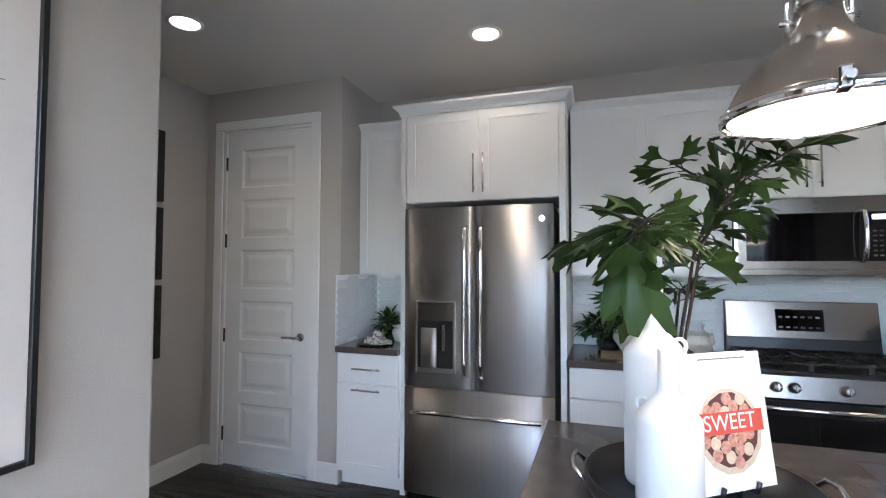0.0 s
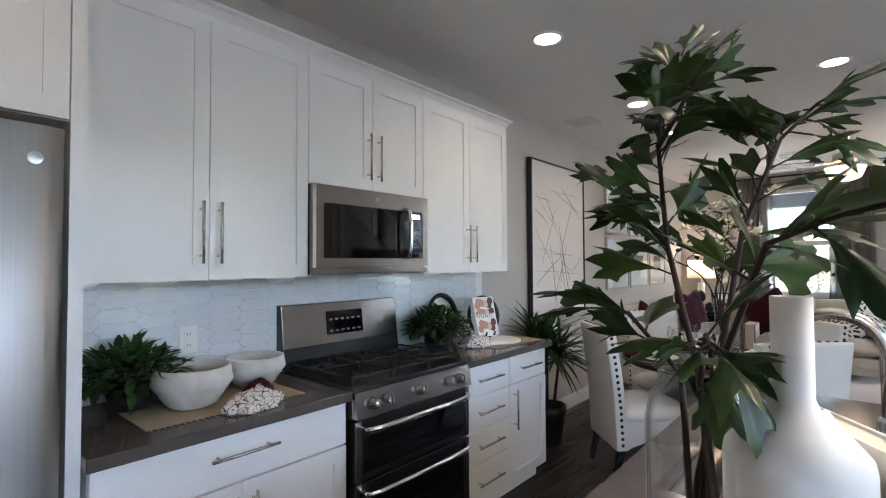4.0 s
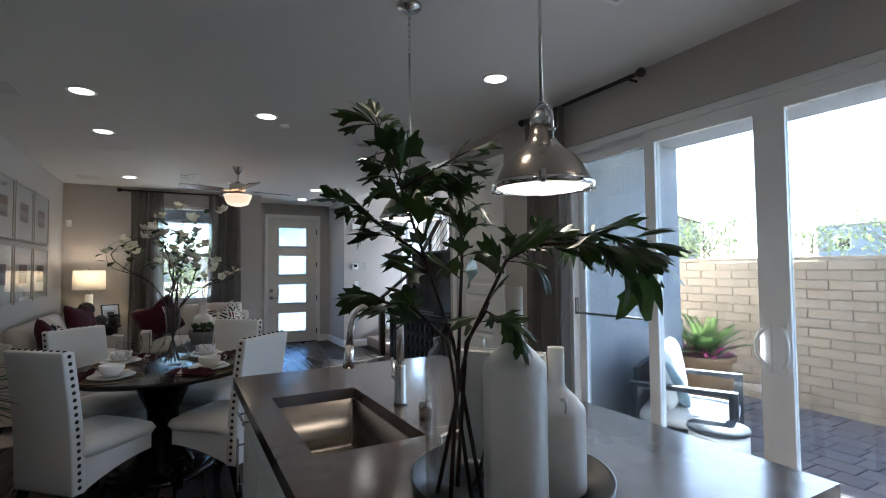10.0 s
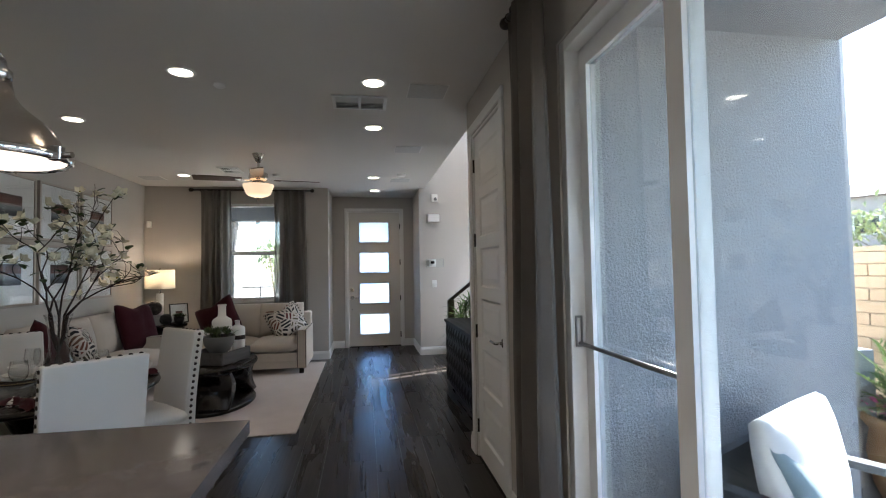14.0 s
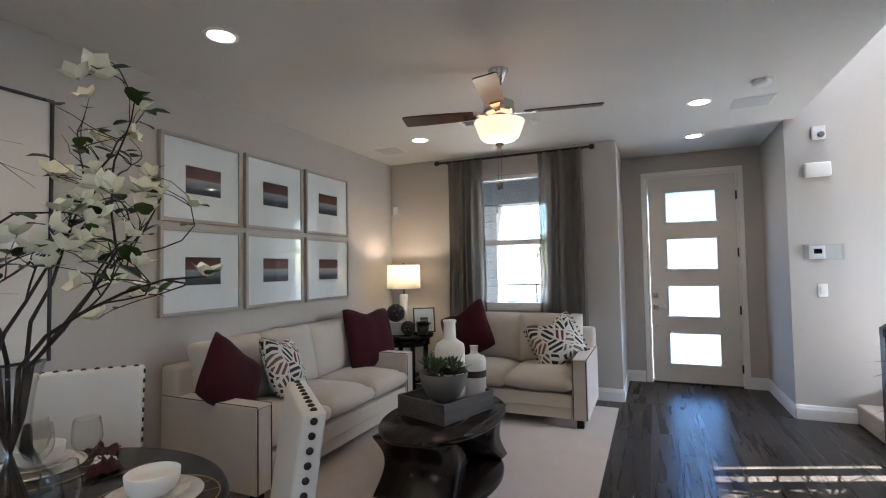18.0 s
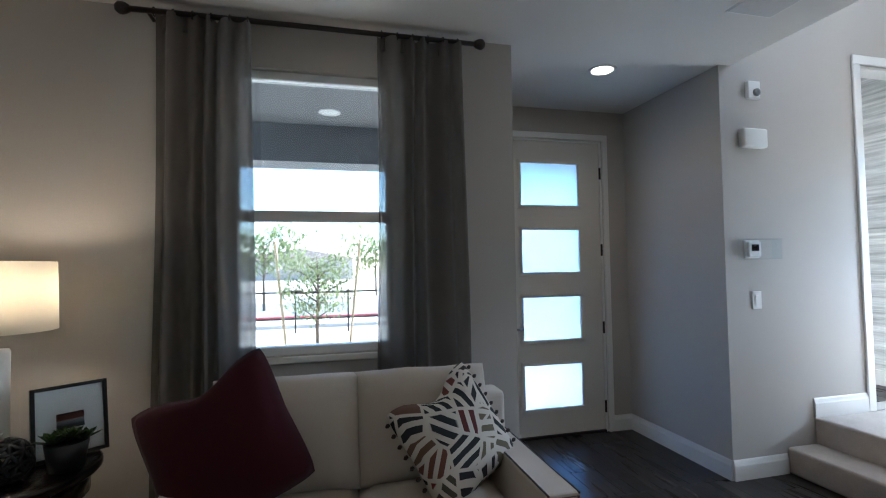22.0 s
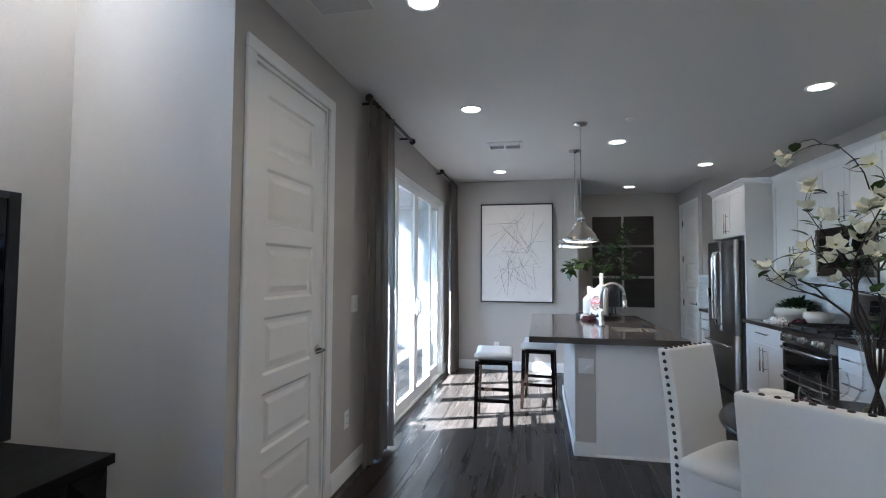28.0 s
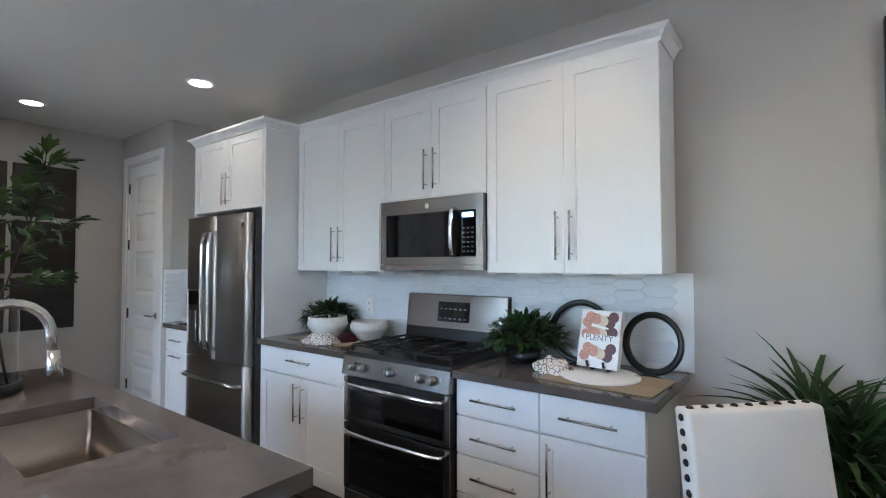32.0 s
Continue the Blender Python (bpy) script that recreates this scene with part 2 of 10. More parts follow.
def bump(nt, bsdf, height, strength, dist=0.002, chain=None):
    b = nt.nodes.new("ShaderNodeBump")
    b.inputs["Strength"].default_value, b.inputs["Distance"].default_value = strength, dist
    nt.links.new(height, b.inputs["Height"])
    if chain is not None:
        nt.links.new(chain, b.inputs["Normal"])
    nt.links.new(b.outputs["Normal"], bsdf.inputs["Normal"])
    return b.outputs["Normal"]


def surface(name, color, rough=0.5, metal=0.0, var=0.08, grain=30.0, big=1.5, relief=0.15, relief_scale=80.0, depth=0.002, stretch=(1, 1, 1), rvar=0.12, coat=0.0, sheen=0.0, per=0.0, spec=0.5, hue=None, sub=0.0):
    """One surface: colour with variation at two scales, uneven gloss, fine relief."""
    m, nt, p = nodes_of(name)
    hi = tuple(min(1, c * (1 + var)) for c in (hue or color))
    lo = tuple(c * (1 - var) for c in color)
    a = tex_noise(nt, grain, 5, 0.6, stretch)
    b = tex_noise(nt, big, 3, 0.5, stretch)
    col = mixc(nt, 0.5, ramp(nt, a, [(0.3, lo), (0.7, hi)]), ramp(nt, b, [(0.3, lo), (0.7, hi)]))
    if per:
        oi = nt.nodes.new("ShaderNodeObjectInfo")
        col = mixc(nt, 1.0, col, ramp(nt, oi.outputs["Random"], [(0.0, (1 - per,) * 3), (1.0, (1.0,) * 3)]), "MULTIPLY")
    nt.links.new(col, p.inputs["Base Color"])
    rr = nt.nodes.new("ShaderNodeMapRange")
    rr.inputs["To Min"].default_value, rr.inputs["To Max"].default_value = max(0.02, rough - rvar), min(1, rough + rvar)
    nt.links.new(b, rr.inputs["Value"])
    nt.links.new(rr.outputs["Result"], p.inputs["Roughness"])
    p.inputs["Metallic"].default_value = metal
    p.inputs["Specular IOR Level"].default_value = spec
    p.inputs["Coat Weight"].default_value = coat
    p.inputs["Coat Roughness"].default_value = 0.1
    p.inputs["Sheen Weight"].default_value = sheen
    if sub:
        p.inputs["Subsurface Weight"].default_value = sub
        p.inputs["Subsurface Radius"].default_value = (0.01, 0.01, 0.006)
    if relief:
        bump(nt, p, tex_noise(nt, relief_scale, 3, 0.55, stretch), relief, depth)
    return m


def glowing(name, color, strength):
    m, nt, p = nodes_of(name)
    p.inputs["Base Color"].default_value = (*color, 1)
    p.inputs["Emission Color"].default_value = (*color, 1)
    p.inputs["Emission Strength"].default_value = strength
    return m


def glassy(name, color=(1, 1, 1), rough=0.0, ior=1.45):
    m, nt, p = nodes_of(name)
    p.inputs["Base Color"].default_value = (*color, 1)
    p.inputs["Transmission Weight"].default_value = 1.0
    p.inputs["Roughness"].default_value = rough
    p.inputs["IOR"].default_value = ior
    return m


def pane_material(name, tint=(0.97, 0.99, 1.0), gloss=0.08):
    """Thin window glass: mostly clear, glossy at a slant."""
    m, nt, p = nodes_of(name)
    nt.nodes.remove(p)
    out = nt.nodes["Material Output"]
    tr, gl, mx, fr = (nt.nodes.new("ShaderNode" + k) for k in ("BsdfTransparent", "BsdfGlossy", "MixShader", "LayerWeight"))
    tr.inputs["Color"].default_value = (*tint, 1)
    gl.inputs["Roughness"].default_value = 0.01
    pw5, lift = nt.nodes.new("ShaderNodeMath"), nt.nodes.new("ShaderNodeMath")
    pw5.operation, lift.operation = "POWER", "MULTIPLY_ADD"
    pw5.inputs[1].default_value, lift.inputs[1].default_value, lift.inputs[2].default_value = 4.0, 0.8, gloss - 0.05
    fr.inputs["Blend"].default_value = 0.5
    nt.links.new(fr.outputs["Facing"], pw5.inputs[0])
    nt.links.new(pw5.outputs[0], lift.inputs[0])
    nt.links.new(lift.outputs[0], mx.inputs[0])
    nt.links.new(tr.outputs[0], mx.inputs[1])
    nt.links.new(gl.outputs[0], mx.inputs[2])
    nt.links.new(mx.outputs[0], out.inputs["Surface"])
    return m


def cloth(name, color, weave=900.0, rough=0.9, var=0.1, relief=0.3, thin=0.0, sheen=0.25, big=3.0):
    m, nt, p = nodes_of(name)
    tc = nt.nodes.new("ShaderNodeTexCoord")
    w = []
    for k, d in enumerate(("X", "Z")):
        wv = nt.nodes.new("ShaderNodeTexWave")
        wv.bands_direction = d
        wv.inputs["Scale"].default_value = weave / 6.0
        wv.inputs["Distortion"].default_value = 1.5
        nt.links.new(tc.outputs["Object"], wv.inputs["Vector"])
        w.append(wv.outputs["Fac"])
    mu = nt.nodes.new("ShaderNodeMath")
    mu.operation = "MULTIPLY"
    nt.links.new(w[0], mu.inputs[0])
    nt.links.new(w[1], mu.inputs[1])
    fine = tex_noise(nt, weave / 3, 3, 0.6)
    large = tex_noise(nt, big, 3)
    lo, hi = tuple(c * (1 - var) for c in color), tuple(min(1, c * (1 + var)) for c in color)
    nt.links.new(mixc(nt, 0.5, ramp(nt, fine, [(0.3, lo), (0.7, hi)]), ramp(nt, large, [(0.3, lo), (0.7, hi)])), p.inputs["Base Color"])
    p.inputs["Roughness"].default_value = rough
    p.inputs["Sheen Weight"].default_value = sheen
    p.inputs["Specular IOR Level"].default_value = 0.2
    bump(nt, p, mu.outputs[0], relief, 0.001)
    if thin:
        out = nt.nodes["Material Output"]
        tl, tp, m1, m2 = (nt.nodes.new("ShaderNode" + k) for k in ("BsdfTranslucent", "BsdfTransparent", "MixShader", "MixShader"))
        tl.inputs["Color"].default_value = (*[min(1, c * 1.4) for c in color], 1)
        m1.inputs[0].default_value, m2.inputs[0].default_value = 0.35, thin
        nt.links.new(p.outputs[0], m1.inputs[1])
        nt.links.new(tl.outputs[0], m1.inputs[2])
        nt.links.new(m1.outputs[0], m2.inputs[1])
        nt.links.new(tp.outputs[0], m2.inputs[2])
        nt.links.new(m2.outputs[0], out.inputs["Surface"])
    return m


def plank_wood(name, dark, light, rough=0.35, per=0.45, axis=0, relief=0.25, scale=1.0):
    """Wood with long grain along axis; every piece a little different."""
    m, nt, p = nodes_of(name)
    st = [14.0 * scale] * 3
    st[axis] = 0.9 * scale
    st2 = [60.0 * scale] * 3
    st2[axis] = 2.0 * scale
    oi = nt.nodes.new("ShaderNodeObjectInfo")
    tc = nt.nodes.new("ShaderNodeTexCoord")
    sh = nt.nodes.new("ShaderNodeVectorMath")
    sh.operation = "ADD"
    k = nt.nodes.new("ShaderNodeMath")
    k.operation = "MULTIPLY"
    k.inputs[1].default_value = 37.0
    nt.links.new(oi.outputs["Random"], k.inputs[0])
    nt.links.new(tc.outputs["Object"], sh.inputs[0])
    nt.links.new(k.outputs[0], sh.inputs[1])
    facs = []
    for s, d in ((st, 3.0), (st2, 5.0)):
        mp = nt.nodes.new("ShaderNodeMapping")
        mp.inputs["Scale"].default_value = s
        no = nt.nodes.new("ShaderNodeTexNoise")
        no.inputs["Scale"].default_value, no.inputs["Detail"].default_value, no.inputs["Distortion"].default_value = 1.0, d, 0.6
        nt.links.new(sh.outputs[0], mp.inputs["Vector"])
        nt.links.new(mp.outputs[0], no.inputs["Vector"])
        facs.append(no.outputs["Fac"])
    c = mixc(nt, 0.45, ramp(nt, facs[0], [(0.3, dark), (0.72, light)]), ramp(nt, facs[1], [(0.35, dark), (0.65, light)]))
    c = mixc(nt, 1.0, c, ramp(nt, oi.outputs["Random"], [(0.0, (1 - per,) * 3), (1.0, (1.0, 1.0, 1.0))]), "MULTIPLY")
    nt.links.new(c, p.inputs["Base Color"])
    rr = nt.nodes.new("ShaderNodeMapRange")
    rr.inputs["To Min"].default_value, rr.inputs["To Max"].default_value = rough - 0.07, rough + 0.12
    nt.links.new(facs[0], rr.inputs["Value"])
    nt.links.new(rr.outputs[0], p.inputs["Roughness"])
    bump(nt, p, facs[1], relief, 0.0012)
    return m


def brushed(name, color, rough=0.28, axis=2, stretch=160.0, spin=None):
    m, nt, p = nodes_of(name)
    st = [stretch] * 3
    st[axis] = 1.5
    f = tex_noise(nt, 1.0, 4, 0.6, st)
    b = tex_noise(nt, 2.2, 2)
    nt.links.new(mixc(nt, 0.35, ramp(nt, f, [(0.3, tuple(c * 0.86 for c in color)), (0.7, color)]), color), p.inputs["Base Color"])
    rr = nt.nodes.new("ShaderNodeMapRange")
    rr.inputs["To Min"].default_value, rr.inputs["To Max"].default_value = rough - 0.015, rough + 0.02
    nt.links.new(b, rr.inputs["Value"])
    nt.links.new(rr.outputs[0], p.inputs["Roughness"])
    p.inputs["Metallic"].default_value = 1.0
    if spin is not None:
        p.inputs["Anisotropic"].default_value, p.inputs["Anisotropic Rotation"].default_value = 0.95, spin
        tg = nt.nodes.new("ShaderNodeCombineXYZ")
        tg.inputs["Z"].default_value = 1.0
        nt.links.new(tg.outputs[0], p.inputs["Tangent"])
    bump(nt, p, f, 0.06, 0.0006)
    return m


WALL = surface("wall_paint", (0.47, 0.44, 0.405), 0.75, var=0.025, grain=120, big=0.8, relief=0.35, relief_scale=140, depth=0.0025)
CEIL = surface("ceiling_paint", (0.69, 0.665, 0.63), 0.85, var=0.02, grain=90, big=0.7, relief=0.4, relief_scale=110, depth=0.003)
TRIM = surface("trim_paint", (0.78, 0.77, 0.745), 0.4, var=0.02, grain=50, relief=0.06, relief_scale=200, depth=0.001)
CAB = surface("cabinet_paint", (0.80, 0.79, 0.775), 0.36, var=0.02, grain=60, relief=0.05, relief_scale=150, depth=0.001)
QUARTZ = surface("brown_quartz", (0.088, 0.074, 0.068), 0.14, var=0.22, grain=420, big=14, relief=0.0, rvar=0.05)
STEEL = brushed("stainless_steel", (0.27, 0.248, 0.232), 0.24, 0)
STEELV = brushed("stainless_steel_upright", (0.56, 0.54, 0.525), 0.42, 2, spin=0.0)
NICKEL = surface("brushed_nickel", (0.60, 0.58, 0.55), 0.24, 1.0, var=0.06, grain=200, relief=0.03, relief_scale=400, rvar=0.05)
CHROME = surface("chrome", (0.82, 0.82, 0.82), 0.06, 1.0, var=0.02, relief=0.0, rvar=0.03)
BRONZE = surface("dark_bronze", (0.035, 0.028, 0.024), 0.38, 0.6, var=0.2, grain=90, relief=0.1)
BLACK = surface("black_satin", (0.008, 0.008, 0.009), 0.34, var=0.2, grain=70, relief=0.04)
IRON = surface("cast_iron", (0.008, 0.008, 0.0085), 0.55, 0.1, var=0.25, grain=160, relief=0.3, relief_scale=300)
DARKGLASS = surface("dark_glass", (0.004, 0.004, 0.005), 0.05, var=0.1, relief=0.0, rvar=0.02, spec=0.4)
TILE = surface("picket_tile", (0.70, 0.72, 0.735), 0.12, var=0.03, grain=25, big=5, relief=0.10, relief_scale=18, depth=0.004, per=0.05, rvar=0.05)
GROUT = surface("grout", (0.78, 0.785, 0.785), 0.85, var=0.06, grain=200, relief=0.3)
FLOOR = plank_wood("dark_floor_plank", (0.017, 0.0145, 0.0128), (0.07, 0.059, 0.052), 0.26, 0.5, 0, 0.3)
FLOOR.node_tree.nodes["Principled BSDF"].inputs["Specular IOR Level"].default_value = 0.16
GAP = surface("floor_gap", (0.008, 0.006, 0.005), 0.8, relief=0.0)
ESPRESSO = plank_wood("espresso_wood", (0.005, 0.0035, 0.003), (0.014, 0.009, 0.007), 0.22, 0.25, 0, 0.1)
ESPRESSO.node_tree.nodes["Principled BSDF"].inputs["Specular IOR Level"].default_value = 0.3
WALNUT = plank_wood("walnut_blade", (0.045, 0.018, 0.011), (0.11, 0.048, 0.03), 0.3, 0.2, 0, 0.1)
RAILWOOD = plank_wood("dark_rail_wood", (0.022, 0.013, 0.009), (0.055, 0.032, 0.022), 0.3, 0.2, 0, 0.15)
CREAM = cloth("cream_linen", (0.54, 0.485, 0.42), 900, var=0.07)
IVORY = cloth("ivory_leather", (0.70, 0.675, 0.63), 700, 0.5, var=0.04, relief=0.12, sheen=0.05)
BURGUNDY = cloth("burgundy_velvet", (0.040, 0.0045, 0.0095), 800, var=0.2, sheen=0.06)
CARPET = cloth("stair_carpet", (0.47, 0.41, 0.365), 500, 0.98, var=0.2, relief=0.9, sheen=0.3, big=9)
RUG = cloth("pale_rug", (0.46, 0.395, 0.35), 420, 0.97, var=0.12, relief=0.7, big=4)
DRAPE = cloth("grey_sheer_drape", (0.165, 0.147, 0.13), 700, 0.9, var=0.25, relief=0.6, thin=0.15)
CERAMIC = surface("white_ceramic", (0.80, 0.785, 0.75), 0.3, var=0.03, grain=40, relief=0.05, relief_scale=60)
MATTECER = surface("matte_white_ceramic", (0.80, 0.785, 0.755), 0.6, var=0.03, grain=60, relief=0.15, relief_scale=120)
STONEWARE = surface("pale_stoneware", (0.56, 0.53, 0.49), 0.75, var=0.14, grain=22, big=6, relief=0.5, relief_scale=45, depth=0.004)
PANE = pane_material("window_pane")
# this glass tint stands in for dimmer daylight outdoors; direct sun passes untinted
TINTPANE = pane_material("outdoor_dimming_pane", (0.60, 0.63, 0.64))
VINYL = surface("white_vinyl", (0.80, 0.80, 0.79), 0.35, var=0.015, relief=0.03)
LAMPLED = glowing("recessed_lamp_lens", (1.0, 0.90, 0.74), 1.3)
SHADEGLOW = glowing("pendant_lens", (1.0, 0.86, 0.66), 0.13)
FRAMETAUPE = surface("taupe_frame", (0.40, 0.355, 0.31), 0.45, var=0.1, grain=30, relief=0.1)
MATBOARD = surface("mat_board", (0.78, 0.77, 0.75), 0.5, var=0.015, relief=0.05, coat=0.5)

# ---- the plan, in metres ----
NY, SY = 6.05, 1.925            # range wall, sliding door wall
EX, DX = 9.30, 10.32            # window wall, front door wall
CEILZ = 2.74
STX = 9.27                      # wall beside the stair landing
LY = -0.175                     # outer stair wall
TH = 0.14
LAND = 0.345                     # stair landing

# floor: sub-floor, planks are laid last
structure("floor", box(-3.2, DX + 0.1, 1.1, NY + 0.1, -0.12, -0.012), GAP, "dark hardwood floor of long planks", "floor")
FLOOR_OB = bpy.data.objects["floor"]

# walls
structure("wall_north", wall_run("x", NY, NY + TH, -0.50, EX + TH, 0, CEILZ), WALL, "pale greige painted wall", "wall")
structure("wall_south", wall_run("x", SY - TH, SY, -0.14, 5.17, 0, CEILZ, [(0.42, 3.345, 0.0, 2.38), (4.21, 5.02, 0.0, 2.44)]), WALL, "pale greige painted wall round the sliding door", "wall")
structure("wall_closet_side", box(5.03, 5.17, 1.02, SY - TH, 0, CEILZ), WALL, "greige closet side wall", "wall")
structure("wall_art", box(-0.14, 0, SY, 3.776, 0, CEILZ, 0.012), WALL, "greige wall end with rounded corner", "wall")
structure("wall_hall_west", box(-1.66, -1.52, 2.2, NY, 0, CEILZ), WALL, "greige hallway wall", "wall")
structure("wall_hall_end", box(-1.52, -0.14, 2.2, 2.34, 0, CEILZ), WALL, "greige hallway end wall", "wall")
structure("wall_pantry", wall_run("x", 5.50, 5.62, -1.52, -0.37, 0, CEILZ, [(-1.36, -0.60, 0, 2.44)]), WALL, "greige wall round the pantry door", "wall")
structure("wall_nook", box(-0.50, -0.37, 5.62, NY, 0, CEILZ), WALL, "greige side wall of the counter nook", "wall")
structure("wall_east", wall_run("y", EX, EX + TH, 3.33, NY, 0, CEILZ, [(4.04, 4.905, 0.96, 2.48)]), WALL, "greige wall round the front window", "wall")
structure("wall_entry_north", box(EX + TH, DX, 3.33, 3.45, 0, CEILZ), WALL, "greige side wall of the entry niche", "wall")
structure("wall_entry", wall_run("y", DX, DX + TH, 1.72, 3.45, 0, CEILZ, [(2.09, 3.062, 0, 2.48)]), WALL, "greige wall round the front door", "wall")
structure("wall_entry_south", box(STX + TH, DX, 1.72, 1.86, 0, CEILZ), WALL, "greige side wall of the entry niche", "wall")
structure("wall_landing", wall_run("y", STX, STX + TH, LY, 1.86, 0, 5.4, [(-0.10, 0.62, LAND, LAND + 2.50)]), WALL, "pale wall beside the stair landing", "wall")
# the third, topmost opening is unseen, added to let the stairwell fill in
structure("wall_stair", wall_run("x", LY - TH, LY, 4.0, STX + TH, 0, 5.4, [(8.43, 9.05, 1.37, 2.445), (8.43, 9.05, 0.77, 1.205), (6.3, 8.9, 4.5, 5.15)]), WALL, "tall pale stairwell wall", "wall")
structure("wall_closet_side_upper", box(5.03, 5.17, 1.02, 1.768, CEILZ, 5.4), WALL, "pale wall at the head of the stairwell", "wall")
structure("wall_stair_west", box(4.0, 4.14, LY, 1.0, -0.14, 5.4), WALL, "stairwell end wall", "wall")
structure("wall_stair_upper", box(4.0, STX, 1.77, 1.91, CEILZ + 0.3, 5.4), WALL, "upper stairwell wall", "wall")
bm = box(-1.66, 5.17, SY - TH, NY + TH, CEILZ, CEILZ + 0.3)
box(5.17, EX + TH, 1.77, NY + TH, CEILZ, CEILZ + 0.3, bm=bm)
box(EX + TH, DX + TH, 1.72, 3.45, CEILZ, CEILZ + 0.3, bm=bm)
structure("ceiling", bm, CEIL, "pale textured ceiling", "ceiling")
structure("ceiling_stairwell", box(4.0, STX + TH, LY - TH, 1.91, 5.4, 5.5), CEIL, "high stairwell ceiling", "ceiling")
structure("wall_closet_back", box(3.72, 5.03, 1.0, 1.02, 0, CEILZ), WALL, "plain wall behind the closet", "wall")


# base boards
def baseboard(name, pts, h=0.13, t=0.016):
    """A moulded skirting along a line of floor points, thickness to the left of it."""
    bm = bmesh.new()
    for (ax, ay), (bx, by) in zip(pts, pts[1:]):
        d = Vector((bx - ax, by - ay, 0))
        n = Vector((-d.y, d.x, 0)).normalized()
        prof = [(0.001, 0.0), (t, 0.0), (t, h * 0.72), (t * 0.75, h * 0.80), (t * 0.55, h * 0.93), (t * 0.3, h), (0.001, h)]
        rows = [[bm.verts.new(Vector((x, y, 0)) + n * o + Vector((0, 0, z))) for o, z in prof] for x, y in ((ax, ay), (bx, by))]
        for k in range(len(prof) - 1):
            bm.faces.new((rows[0][k], rows[1][k], rows[1][k + 1], rows[0][k + 1]))
        bm.faces.new(rows[0])
        bm.faces.new(list(reversed(rows[1])))
    bmesh.ops.recalc_face_normals(bm, faces=bm.faces[:])
    return structure(name, bm, TRIM, "white moulded baseboard", "baseboard")


baseboard("baseboard", [(EX, NY), (3.78, NY)])
baseboard("baseboard_east", [(EX, 3.33), (EX, NY)])
baseboard("baseboard_entry_north", [(DX, 3.33), (EX, 3.33)])
baseboard("baseboard_entry_door", [(DX, 3.125), (DX, 3.33)])
baseboard("baseboard_entry_door_2", [(DX, 1.86), (DX, 2.085)])
baseboard("baseboard_entry_south", [(STX, 1.86), (DX, 1.86)])
baseboard("baseboard_landing", [(STX, 1.42), (STX, 1.86)])
baseboard("baseboard_south", [(3.36, SY), (4.13, SY)])
baseboard("baseboard_closet", [(5.09, SY), (5.17, SY)])
baseboard("baseboard_closet_side", [(5.17, 1.17), (5.17, SY)][::-1])
baseboard("baseboard_art", [(0, 3.776), (0, SY)])
baseboard("baseboard_art_end", [(-0.14, 3.776), (0, 3.776)])
baseboard("baseboard_art_south", [(0, SY), (0.42, SY)])
baseboard("baseboard_hall", [(-1.52, 5.5), (-1.52, 2.34)])
baseboard("baseboard_pantry", [(-1.42, 5.5), (-1.52, 5.5)])
baseboard("baseboard_pantry_2", [(-0.37, 5.5), (-0.53, 5.5)])


# ---- doors and windows ----
def casing(axis, face, a0, a1, z1, side, name="door_trim", w=0.07, t=0.018, z0=0.0):
    """Door casing round an opening a0..a1 up to z1, on the wall face, standing out on its side (+1 or -1)."""
    bm = bmesh.new()
    lo, hi = (face + 0.0005, face + t) if side > 0 else (face - t, face - 0.0005)
    for a, b, c, d in ((a0 - w, a0, z0, z1), (a1, a1 + w, z0, z1), (a0 - w, a1 + w, z1, z1 + w)):
        if axis == "x":
            box(a, b, lo, hi, c, d, 0.004, 1, bm=bm)
        else:
            box(lo, hi, a, b, c, d, 0.004, 1, bm=bm)
    return structure(name, bm, TRIM, "white painted door casing", "trim")


def jamb(axis, p0, p1, a0, a1, z1, name="door_jamb", z0=0.0, t=0.02):
    bm = bmesh.new()
    for a, b, c, d in ((a0, a0 + t, z0, z1), (a1 - t, a1, z0, z1), (a0 + t, a1 - t, z1 - t, z1)):
        if axis == "x":
            box(a, b, p0 + 0.002, p1 - 0.002, c, d, bm=bm)
        else:
            box(p0 + 0.002, p1 - 0.002, a, b, c, d, bm=bm)
    return structure(name, bm, TRIM, "white painted door jamb", "trim")


